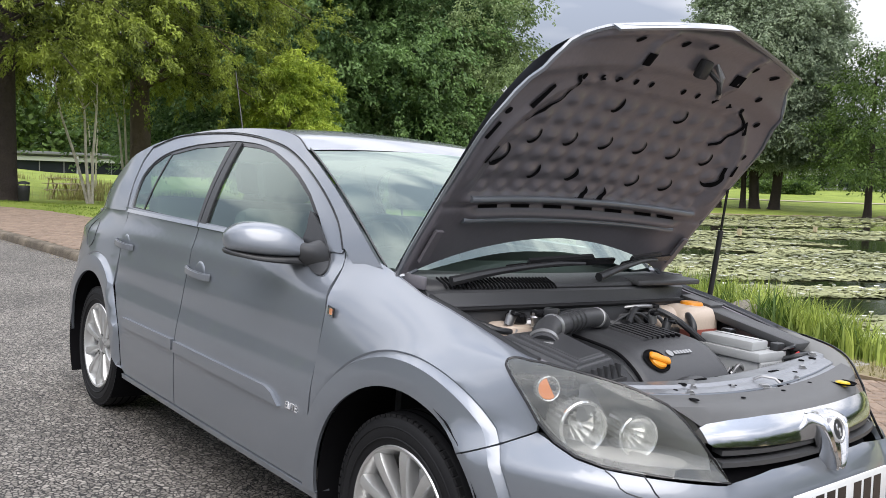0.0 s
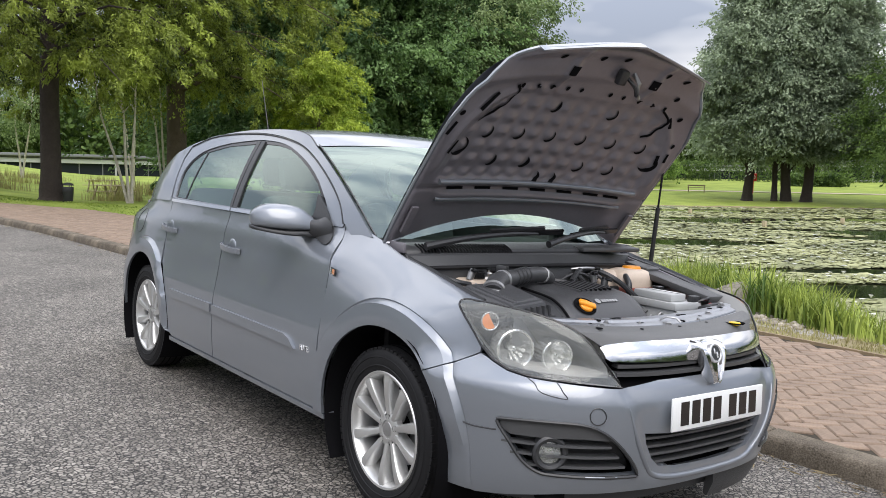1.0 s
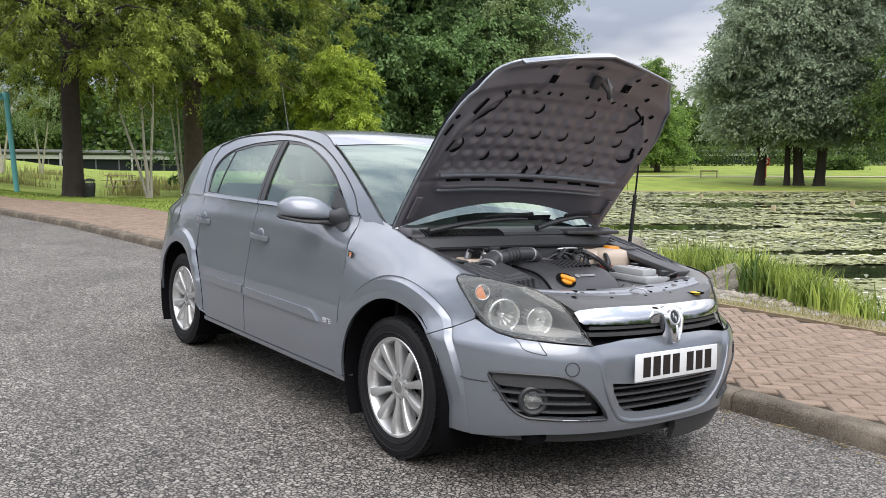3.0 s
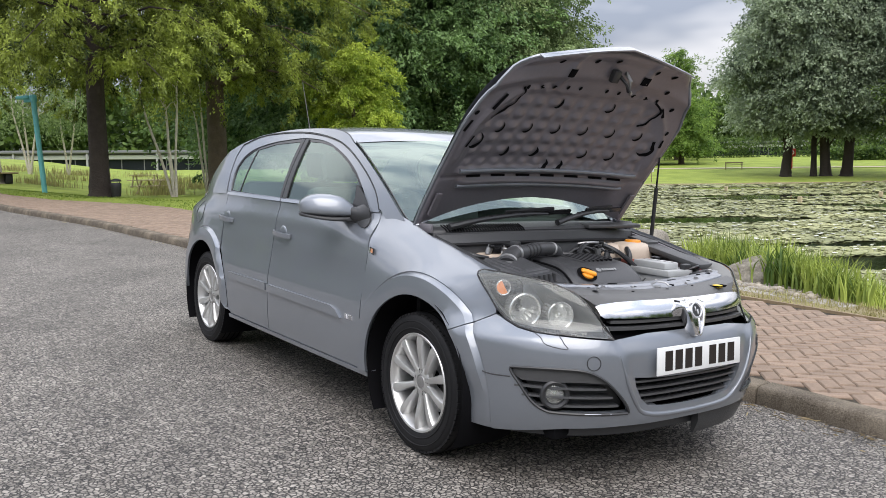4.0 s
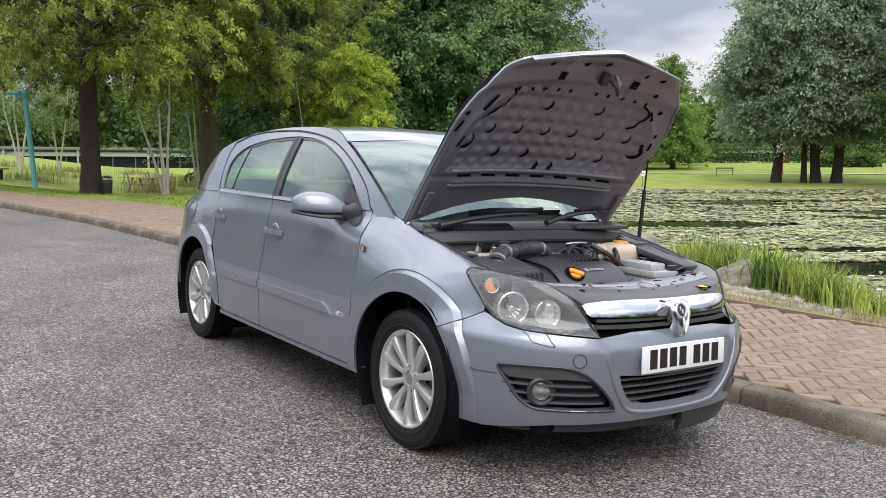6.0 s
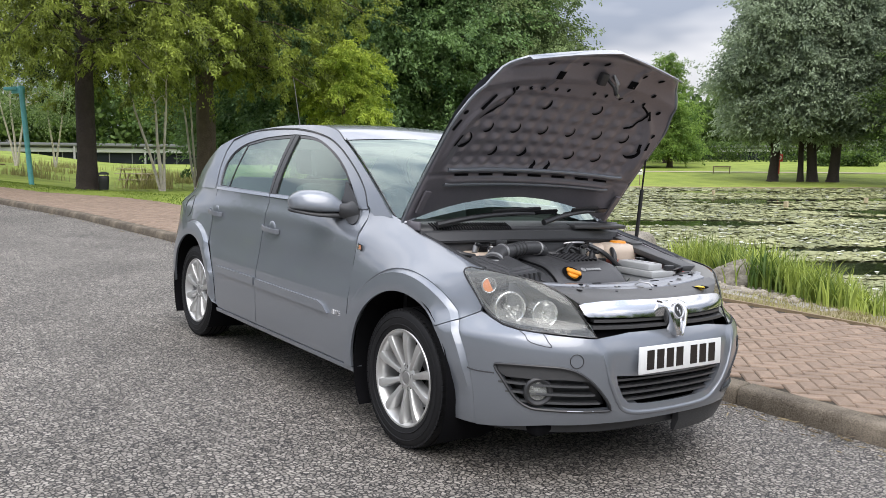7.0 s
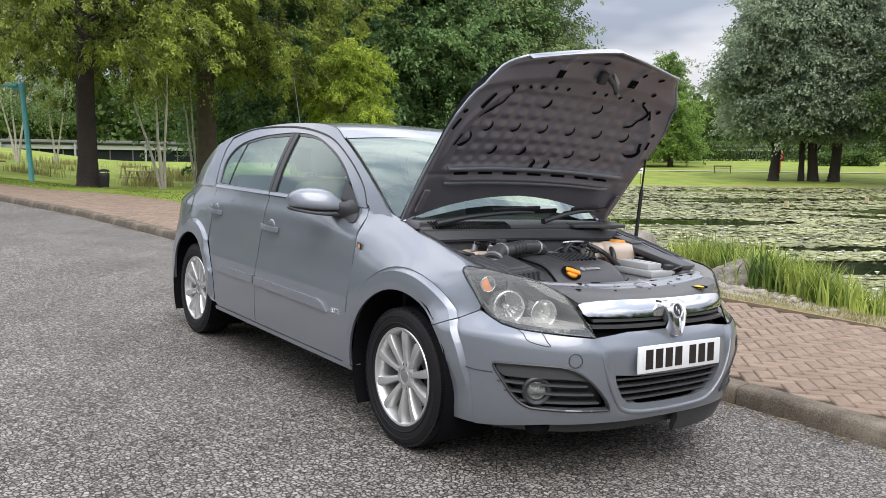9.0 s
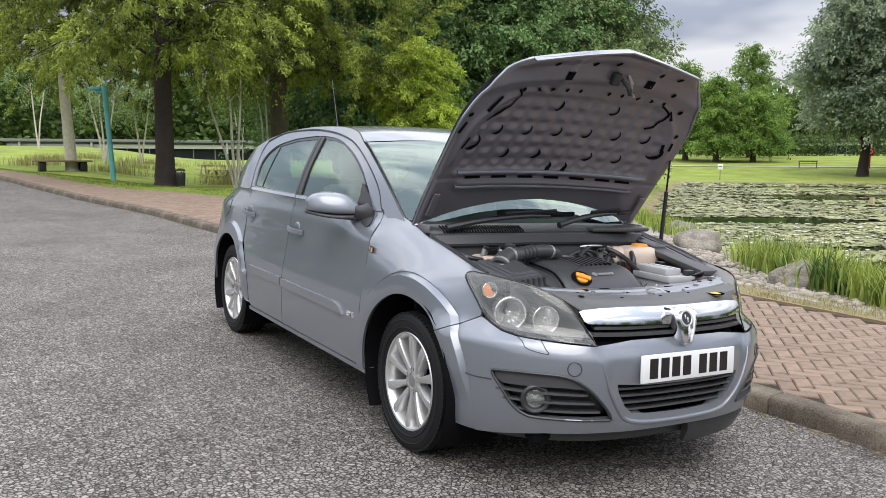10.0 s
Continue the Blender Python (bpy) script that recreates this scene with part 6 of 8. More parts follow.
for y, x, r, deep in ((-0.275, 0.573, 0.010, 1), (-0.25, 0.594, 0.009, 0), (-0.314, 0.630, 0.011, 0), (-0.34, 0.60, 0.006, 1), (-0.04, 0.529, 0.008, 1), (-0.16, 0.655, 0.007, 1), (-0.10, 0.625, 0.006, 0), (0.03, 0.648, 0.019, 0), (0.15, 0.66, 0.006, 1), (0.23, 0.64, 0.008, 0), (0.29, 0.60, 0.007, 1), (0.36, 0.585, 0.012, 0), (0.42, 0.545, 0.008, 1), (0.48, 0.552, 0.010, 1), (0.52, 0.53, 0.012, 0)):
    m = Matrix.Translation((x, y, on_cross(x, y) - 0.001))
    if deep:
        part("bolt_hole", lathe([(r * 1.4, 0.0), (r * 1.25, 0.0025), (r, 0.003), (0.001, 0.002)], 14, "z", m=m), DARK, cm)
    else:
        head = lathe([(r * 1.3, 0.0), (r * 1.3, 0.003), (r, 0.0035)], 16, "z", m=m)
        lathe([(r * 0.9, 0.002), (r * 0.9, 0.009), (r * 0.6, 0.011), (0.001, 0.011)], 6, "z", head, m)
        part("bolt", head, METAL, cm)
for y, x, w, d in ((-0.20, 0.66, 0.022, 0.006), (0.10, 0.652, 0.022, 0.014), (0.14, 0.632, 0.012, 0.012), (-0.08, 0.61, 0.026, 0.008), (0.20, 0.575, 0.05, 0.006), (-0.15, 0.545, 0.05, 0.006)):
    part("pressed_slot", box_bm(x - d, x + d, y - w / 2, y + w / 2, on_cross(x, y) - 0.004, on_cross(x, y) + 0.0025, 0.001), DARK, cm)
for y, x, rx, ry in ((-0.395, 0.700, 0.015, 0.011), (-0.20, 0.722, 0.007, 0.007), (0.02, 0.715, 0.006, 0.008), (0.20, 0.700, 0.006, 0.006)):
    part("cover_hole", lathe([(1.0, 0.0), (0.9, 0.0016), (0.001, 0.0012)], 18, "z", m=Matrix.Translation((x, y, lerp(0.7725, 0.798, (y / 0.55) ** 2))) @ Matrix.Diagonal((rx, ry, 1.0, 1.0))), DARK, gc)
part("pressed_ridge", tube([cover_row(0.655, 0.600, 0.55, 0.766, 0.795)(a) for a in [k / 12 - 1 for k in range(25)]], 0.004, 6), PAINT, cm)
part("bonnet_catch", tube([(0.600, 0.045, 0.778), (0.625, 0.050, 0.792), (0.655, 0.075, 0.789), (0.670, 0.082, 0.777)], 0.004, 8), METAL, cm)
part("release_tab", box_bm(0.722, 0.760, 0.305, 0.340, 0.764, 0.778, 0.006), YELLOW, car, "yellow bonnet release tab")
part("tab_socket", lathe([(0.040, 0.0), (0.034, -0.006), (0.001, -0.006)], 20, "z", m=Matrix.Translation((0.741, 0.323, 0.777))), DARK, car)

# engine cover: flat top with sunk ribs, rolled front, a lower shoulder beside it
def cover_shell(y0, y1, sec, ends, n=20, base=0.60):
    bm = bmesh.new()
    rows = []
    for k in range(n + 1):
        a = 2 * k / n - 1
        drop = ends * max(0, (abs(a) - 0.82) / 0.18) ** 2.2
        rows.append([bm.verts.new((x, lerp(y0, y1, k / n), z - drop)) for x, z in sec] + [bm.verts.new((sec[-1][0], lerp(y0, y1, k / n), base))])
    for r0, r1 in zip(rows, rows[1:]):
        for a, b, c, d in zip(r0, r0[1:], r1[1:], r1):
            bm.faces.new((a, b, c, d))
    for row in (rows[0], rows[-1]):
        low = [bm.verts.new((v.co.x, v.co.y, base)) for v in row[:-1]]
        for a, b, c, d in zip(row, row[1:], low[1:] + [row[-1]], low):
            if len({a, b, c, d}) == 4:
                bm.faces.new((a, b, c, d))
    back = [r[0] for r in rows]
    foot = [bm.verts.new((v.co.x, v.co.y, base)) for v in back]
    for a, b, c, d in zip(back, back[1:], foot[1:], foot):
        bm.faces.new((a, b, c, d))
    return bm


roll = smooth_line([(0.095, 0.850), (0.105, 0.858), (0.20, 0.851), (0.28, 0.842), (0.325, 0.829), (0.37, 0.804), (0.41, 0.772), (0.44, 0.733), (0.455, 0.69), (0.455, 0.65)], 3)
engine = part("engine_cover", cover_shell(-0.262, 0.195, roll, 0.035), BAY_PLASTIC, car, "black plastic engine cover with sunk ribs", sharp=38)
part("cover_shoulder", cover_shell(-0.335, -0.258, [(x - 0.012, z - 0.026) for x, z in roll], 0.05), BAY_PLASTIC, engine, sharp=45)
part("cover_seam", tube([(x + 0.001, -0.2605, z - 0.012) for x, z in roll[4:]], 0.005, 6), DARK, engine)
for k in range(7):
    y = -0.080 + 0.029 * k
    z0, z1 = 0.8575, 0.8435
    groove = bmesh.new()
    rows = [[groove.verts.new((x, y + d, lerp(z0, z1, (x - 0.115) / 0.16) + h)) for d, h in ((-0.0125, 0.0), (-0.009, 0.007), (0.004, 0.007), (0.0065, 0.0))] for x in (0.118, 0.16, 0.21, 0.255, 0.275 - 0.004 * k)]
    for r0, r1 in zip(rows, rows[1:]):
        for a, b, c, d in zip(r0, r0[1:], r1[1:], r1):
            groove.faces.new((a, b, c, d))
    groove.faces.new(rows[0])
    groove.faces.new(rows[-1][::-1])
    part("cover_rib", groove, BAY_PLASTIC, engine, smooth=False)
    part("rib_gap", box_bm(0.116, 0.268, y + 0.0075, y + 0.0155, 0.835, 0.8560, 0.0, m=Matrix.Translation((0.19, 0, 0.85)) @ Matrix.Rotation(radians(4.6), 4, "Y") @ Matrix.Translation((-0.19, 0, -0.848))), DARK, engine, smooth=False)
tilt = Matrix.Translation((0.372, -0.150, 0.803)) @ Matrix.Rotation(radians(36), 4, "Y")
part("oil_cap_well", lathe([(1.05, 0.004), (1.0, 0.006), (0.93, 0.003), (0.001, 0.002)], 32, "z", m=tilt @ Matrix.Diagonal((0.043, 0.051, 1, 1))), DARK, engine)
om = tilt @ Matrix.Translation((0.004, 0.0, 0.004)) @ Matrix.Rotation(radians(62), 4, "Z")
bm = lathe([(0.030, 0.0), (0.030, 0.007), (0.026, 0.011), (0.001, 0.012)], 28, "z", m=om)
box_bm(-0.038, 0.038, -0.013, 0.013, 0.006, 0.022, 0.008, bm, om, 3)
part("oil_cap", bm, ORANGE, engine, "orange oil filler cap")
# maker's mark on the cover as plain pale shapes
mk = Matrix.Translation((0.352, -0.060, 0.8165)) @ Matrix.Rotation(radians(29), 4, "Y")
part("mark_disc", lathe([(0.014, 0.001), (0.014, 0.003), (0.001, 0.003)], 20, "z", m=mk), METAL, engine)
for k in range(6):
    part("mark_bar", box_bm(-0.0075, 0.0075, 0.021 + 0.0155 * k, 0.033 + 0.0155 * k, 0.001, 0.003, m=mk), METAL, engine)
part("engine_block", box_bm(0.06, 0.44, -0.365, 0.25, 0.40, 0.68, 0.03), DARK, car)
part("coolant_pipe", tube(smooth_line([(0.44, -0.22, 0.66), (0.445, -0.17, 0.715), (0.45, -0.10, 0.738), (0.45, -0.02, 0.735), (0.45, 0.01, 0.70)], 4), 0.028, 14), PLASTIC, car)
part("pipe", tube(smooth_line([(0.46, -0.235, 0.66), (0.452, -0.215, 0.735), (0.44, -0.20, 0.752), (0.425, -0.19, 0.72)], 5), 0.009, 8), RUBBER, car)
# dark box added as the shade between air filter box and engine cover
part("gearbox_housing", box_bm(0.10, 0.42, -0.41, -0.345, 0.45, 0.70, 0.02), DARK, car)
# air filter box: lid with a stepped rim and a finned front, elbow and hose behind it
airbox = part("air_filter_box", box_bm(0.13, 0.425, -0.615, -0.40, 0.60, 0.79, 0.02), PLASTIC, car, "black plastic air filter box", sharp=30)


def frustum(low, top, bevel):
    bm = bmesh.new()
    a, b = [bm.verts.new(q) for q in low], [bm.verts.new(q) for q in top]
    for k in range(4):
        bm.faces.new((a[k], a[(k + 1) % 4], b[(k + 1) % 4], b[k]))
    bm.faces.new(b)
    bmesh.ops.bevel(bm, geom=bm.edges[:], offset=bevel, segments=3, affect="EDGES")
    return bm


part("lid", frustum([(0.105, -0.615, 0.800), (0.462, -0.625, 0.775), (0.436, -0.378, 0.785), (0.105, -0.335, 0.815)], [(0.145, -0.568, 0.868), (0.440, -0.572, 0.834), (0.414, -0.405, 0.845), (0.140, -0.362, 0.874)], 0.010), BAY_PLASTIC, airbox, sharp=30)
part("lid_step", frustum([(0.17, -0.545, 0.860), (0.425, -0.552, 0.832), (0.405, -0.418, 0.842), (0.165, -0.380, 0.866)], [(0.18, -0.532, 0.873), (0.412, -0.540, 0.8445), (0.395, -0.428, 0.853), (0.175, -0.392, 0.879)], 0.004), BAY_PLASTIC, airbox, sharp=30)
part("lid_flange", ribbon([(0.10, -0.622, 0.800), (0.465, -0.632, 0.774), (0.440, -0.373, 0.784), (0.10, -0.330, 0.814)], 0.012, 0.012), PLASTIC_GREY, airbox)
for k in range(8):
    f = k / 7
    part("lid_fin", box_bm(-0.010, 0.012, -0.004, 0.004, -0.05, 0.052, 0.002, m=Matrix.Translation((lerp(0.448, 0.428, f), lerp(-0.60, -0.395, f), lerp(0.765, 0.775, f)))), PLASTIC, airbox)
elbow_pts = smooth_line([(0.235, -0.50, 0.845), (0.215, -0.478, 0.864), (0.192, -0.445, 0.878), (0.178, -0.405, 0.886), (0.168, -0.36, 0.888)], 5)
elbow = part("intake_elbow", tube(elbow_pts, [0.041 - 0.0004 * k for k in range(len(elbow_pts))], 18), BAY_PLASTIC, car, "black intake elbow with a metal clip")
for k, r in ((3, 0.0425), (15, 0.0375)):
    q = Vector(elbow_pts[k])
    d = (Vector(elbow_pts[k + 1]) - Vector(elbow_pts[k - 1])).normalized()
    part("hose_clip", lathe([(r - 0.002, -0.007), (r + 0.001, -0.006), (r + 0.001, 0.006), (r - 0.002, 0.007)], 28, "z", m=Matrix.Translation(q) @ d.to_track_quat("Z", "Y").to_matrix().to_4x4()), METAL, elbow)
part("clip_screw", box_bm(-0.014, 0.014, -0.007, 0.007, -0.006, 0.006, 0.002, m=Matrix.Translation((0.268, -0.515, 0.858)) @ Matrix.Rotation(0.6, 4, "Z")), METAL, elbow)
part("air_meter_plug", box_bm(-0.022, 0.022, -0.014, 0.014, 0.0, 0.024, 0.004, m=Matrix.Translation((0.165, -0.40, 0.914)) @ Matrix.Rotation(0.5, 4, "Z")), PLASTIC, elbow)
hose_pts = smooth_line([(0.172, -0.375, 0.887), (0.160, -0.31, 0.893), (0.146, -0.24, 0.899), (0.132, -0.17, 0.897), (0.112, -0.11, 0.882), (0.085, -0.07, 0.855)], 6)
hose = part("intake_hose", tube(hose_pts, 0.030, 16), BAY_PLASTIC, car, "black intake hose")
for k in (4, 6, 8, 10):
    q = Vector(hose_pts[k])
    d = (Vector(hose_pts[k + 1]) - Vector(hose_pts[k - 1])).normalized()
    part("hose_ring", lathe([(0.030, -0.005), (0.034, -0.003), (0.034, 0.003), (0.030, 0.005)], 20, "z", None, Matrix.Translation(q) @ d.to_track_quat("Z", "Y").to_matrix().to_4x4()), PLASTIC, hose)
q = Vector(hose_pts[20])
d = (Vector(hose_pts[21]) - Vector(hose_pts[19])).normalized()
part("hose_clip", lathe([(0.030, -0.006), (0.033, -0.005), (0.033, 0.005), (0.030, 0.006)], 24, "z", m=Matrix.Translation(q) @ d.to_track_quat("Z", "Y").to_matrix().to_4x4()), METAL, hose)
# brake fluid bottle, wires and pipes behind the engine
bf = part("brake_fluid_bottle", box_bm(-0.03, 0.09, -0.49, -0.37, 0.78, 0.872, 0.02), TANK, car)
part("bottle_cap", lathe([(0.032, 0.872), (0.034, 0.877), (0.034, 0.897), (0.029, 0.902), (0.001, 0.902)], 24, "z", m=Matrix.Translation((0.035, -0.415, 0))), GLOSS_BLACK, bf)
for pts, r, mat in (
    ([(-0.05, -0.62, 0.87), (0.05, -0.60, 0.885), (0.10, -0.56, 0.87), (0.10, -0.50, 0.86)], 0.010, PLASTIC),
    ([(0.0, -0.60, 0.86), (0.08, -0.58, 0.875), (0.13, -0.60, 0.85)], 0.008, METAL),
    ([(0.05, -0.30, 0.88), (0.0, -0.15, 0.895), (0.02, 0.05, 0.90), (0.0, 0.25, 0.89), (0.02, 0.38, 0.88)], 0.012, PLASTIC),
    ([(-0.02, -0.38, 0.90), (0.02, -0.20, 0.905), (0.0, 0.08, 0.905), (0.02, 0.3, 0.90)], 0.009, PLASTIC),
    ([(0.10, 0.05, 0.86), (0.05, 0.15, 0.90), (0.04, 0.26, 0.895), (0.10, 0.33, 0.86), (0.22, 0.33, 0.80)], 0.012, PLASTIC),
    ([(0.02, 0.10, 0.90), (0.06, 0.18, 0.91), (0.05, 0.28, 0.90), (0.0, 0.36, 0.88)], 0.007, METAL),
    ([(0.52, 0.15, 0.70), (0.50, 0.20, 0.74), (0.46, 0.25, 0.73), (0.42, 0.26, 0.70)], 0.009, PLASTIC),
    ([(0.53, 0.12, 0.72), (0.54, 0.17, 0.74), (0.52, 0.22, 0.73)], 0.006, RED_LAMP),
    ([(0.53, 0.21, 0.73), (0.52, 0.235, 0.76), (0.50, 0.24, 0.73)], 0.006, YELLOW),
    ([(0.45, 0.47, 0.78), (0.50, 0.49, 0.80), (0.50, 0.55, 0.80), (0.42, 0.57, 0.79)], 0.010, PLASTIC),
    ([(0.42, 0.46, 0.80), (0.46, 0.50, 0.82), (0.44, 0.55, 0.82)], 0.007, GLOSS_BLACK),
    ([(0.47, 0.49, 0.79), (0.48, 0.51, 0.805), (0.475, 0.53, 0.79)], 0.004, RED_LAMP),
):
    part("pipe", tube(smooth_line(pts, 5), r, 8), mat, car)
for k in range(18):
    y0 = rnd.uniform(-0.52, 0.30)
    y1 = y0 + rnd.uniform(0.08, 0.3)
    x0, x1, z0 = rnd.uniform(-0.03, 0.07), rnd.uniform(-0.03, 0.07), rnd.uniform(0.845, 0.888)
    part("pipe", tube(smooth_line([(x0, y0, z0 - 0.05), (x0 + 0.02, lerp(y0, y1, 0.25), z0), (x1, lerp(y0, y1, 0.7), z0 + 0.008), (x1 + 0.03, y1, z0 - 0.05)], 4), rnd.choice((0.005, 0.007, 0.010, 0.014)), 8), rnd.choice((PLASTIC, PLASTIC, GLOSS_BLACK, PLASTIC_GREY, METAL)), car)
for k in range(10):
    y0, x0 = rnd.uniform(0.16, 0.30), rnd.uniform(0.30, 0.50)
    part("pipe", tube(smooth_line([(x0, y0, 0.68), (x0 + 0.02, y0 + 0.03, rnd.uniform(0.72, 0.76)), (x0 + rnd.uniform(-0.08, 0.08), y0 + 0.08, 0.70)], 4), rnd.choice((0.004, 0.006, 0.009)), 8), rnd.choice((PLASTIC, GLOSS_BLACK, METAL)), car)
for x, y, z in ((0.10, -0.40, 0.905), (0.06, -0.46, 0.90), (0.10, 0.18, 0.885), (0.05, 0.24, 0.90), (0.15, 0.20, 0.865)):
    m = Matrix.Translation((x, y, z)) @ Matrix.Rotation(rnd.uniform(-0.5, 0.5), 4, "Z") @ Matrix.Rotation(rnd.uniform(-0.4, 0.4), 4, "X")
    f = part("engine_sensor", lathe([(0.014, -0.03), (0.016, 0.0), (0.012, 0.004), (0.012, 0.014), (0.001, 0.015)], 14, "z", m=m), rnd.choice((PLASTIC, METAL)), car)
    part("plug", box_bm(-0.012, 0.03, -0.011, 0.011, 0.002, 0.016, 0.003, m=m), GLOSS_BLACK, f)
for k in range(14):
    x, y = rnd.uniform(-0.04, 0.08), rnd.uniform(-0.30, 0.36)
    part("engine_fitting", box_bm(x - 0.02, x + 0.02, y - 0.03, y + 0.03, 0.78, rnd.uniform(0.825, 0.865), 0.008), PLASTIC if k % 4 else METAL, car)
# expansion tank: aged shell, coolant below, orange cap
bm = bmesh.new()
bmesh.ops.create_uvsphere(bm, u_segments=28, v_segments=18, radius=1)
for v in bm.verts:
    x, y, z = v.co
    sq = lambda t: abs(t) ** 0.6 * (1 if t > 0 else -1)
    v.co = (0.085 * sq(x), 0.115 * sq(y), 0.072 * sq(z))
bmesh.ops.transform(bm, matrix=Matrix.Translation((0.05, 0.465, 0.834)), verts=bm.verts)
tank = part("expansion_tank", bm, TANK, car, "yellowed coolant tank with red coolant and an orange cap")
bm = bmesh.new()
bmesh.ops.create_uvsphere(bm, u_segments=20, v_segments=12, radius=1)
bmesh.ops.transform(bm, matrix=Matrix.Translation((0.02, 0.36, 0.845)) @ Matrix.Diagonal((0.07, 0.085, 0.055, 1)), verts=bm.verts)
part("tank_shoulder", bm, TANK, tank)
bm = bmesh.new()
bmesh.ops.create_uvsphere(bm, u_segments=28, v_segments=18, radius=1)
for v in bm.verts:
    x, y, z = v.co
    v.co = (0.0865 * sq(x), 0.1165 * sq(y), 0.074 * sq(min(z, -0.02)))
bmesh.ops.transform(bm, matrix=Matrix.Translation((0.05, 0.465, 0.834)), verts=bm.verts)
part("coolant", bm, COOLANT, tank)
part("filler_cap", lathe([(0.04, 0.905), (0.042, 0.91), (0.042, 0.934), (0.037, 0.94), (0.001, 0.942)], 28, "z", m=Matrix.Translation((0.05, 0.485, -0.025))), ORANGE, tank)
part("tank_hose", tube(smooth_line([(0.08, 0.41, 0.870), (0.115, 0.375, 0.875), (0.15, 0.36, 0.84), (0.16, 0.35, 0.76)], 5), 0.013, 10), PLASTIC, tank)
# battery in its tray
bat = part("battery", box_bm(0.205, 0.435, 0.325, 0.480, 0.60, 0.775, 0.006), BATTERY, car, "grey car battery with a ribbed lid")
part("battery_lid", box_bm(0.195, 0.445, 0.315, 0.490, 0.775, 0.806, 0.005), BATTERY, bat)
part("battery_bar", box_bm(0.200, 0.405, 0.330, 0.430, 0.806, 0.838, 0.007), BATTERY, bat)
part("terminal", box_bm(0.405, 0.440, 0.435, 0.485, 0.804, 0.832, 0.006), PLASTIC, bat)
part("terminal", box_bm(0.205, 0.245, 0.445, 0.485, 0.804, 0.848, 0.006), GLOSS_BLACK, bat)
for k in range(6):
    part("lid_plug", lathe([(0.011, 0.0), (0.011, 0.003), (0.001, 0.0035)], 14, "z", m=Matrix.Translation((0.222 + 0.033 * k, 0.462, 0.806))), BATTERY, bat)
part("lid_groove", box_bm(0.21, 0.40, 0.392, 0.397, 0.837, 0.8388), PLASTIC_GREY, bat, smooth=False)
part("lid_label", box_bm(0.23, 0.37, 0.405, 0.424, 0.837, 0.8386), WHITE_PAINT, bat, smooth=False)
for k in range(14):
    part("case_rib", box_bm(0.4455, 0.449, 0.335 + 0.010 * k, 0.339 + 0.010 * k, 0.70, 0.77), BATTERY, bat, smooth=False)
part("case_collar", box_bm(0.4345, 0.445, 0.328, 0.478, 0.745, 0.775, 0.003), BATTERY, bat)
# printed warning signs on the battery's side, drawn as plain lines
for k, (a, b) in enumerate((((0.26, 0.715), (0.31, 0.765)), ((0.31, 0.715), (0.26, 0.765)), ((0.255, 0.712), (0.315, 0.712)), ((0.345, 0.72), (0.362, 0.755)), ((0.362, 0.755), (0.38, 0.72)), ((0.38, 0.72), (0.345, 0.72)))):
    part("printed_line", tube([(a[0] - 0.02, 0.3245, a[1] - 0.01), (b[0] - 0.02, 0.3245, b[1] - 0.01)], 0.0022, 4), PLASTIC, bat)
# fuse box and trims beside it
part("fuse_box_lid", box_bm(-0.20, 0.20, -0.055, 0.055, -0.015, 0.015, 0.008, m=Matrix.Translation((0.26, 0.578, 0.850)) @ Matrix.Rotation(radians(10), 4, "Y")), PLASTIC_GREY, car)
part("strut_cover", box_bm(-0.07, 0.07, -0.06, 0.06, -0.012, 0.012, 0.008, m=Matrix.Translation((0.02, 0.61, 0.905)) @ Matrix.Rotation(radians(9), 4, "Y")), PLASTIC_GREY, car)
part("strut_top", lathe([(0.09, 0.86), (0.085, 0.88), (0.05, 0.885), (0.03, 0.90), (0.001, 0.90)], 24, "z", m=Matrix.Translation((0.0, -0.58, -0.02))), PAINT_IN, car)
part("lamp_tray", box_bm(0.42, 0.60, 0.45, 0.585, 0.60, 0.74, 0.01), DARK, car)
# the nose is drawn a little long: everything ahead of the wheels but the raised bonnet moves back with it
raised = {bonnet, *bonnet.children_recursive}
for ob in car.children_recursive:
    if ob.type == "MESH" and ob not in raised and ob.parent.name.partition(".")[0] not in ("wheel", "rim", "tyre"):
        for v in ob.data.vertices:
            f = min(max((v.co.x - 0.28) / 0.45, 0.0), 1.0)
            v.co.x -= 0.036 * f * f * (3 - 2 * f)
# grade lettering on the door
txt = bpy.data.curves.new("door_lettering", "FONT")
txt.body, txt.size, txt.extrude = "ELITE", 0.034, 0.0015
txt.materials.append(BADGE)
lt = new("door_lettering", txt)
lt.parent = doors[-1][0]
lt.matrix_basis = Matrix.Translation((-0.565, -(half_width(-0.52, 0.515) + 0.003), 0.505)) @ Matrix.Rotation(radians(90), 4, "X")


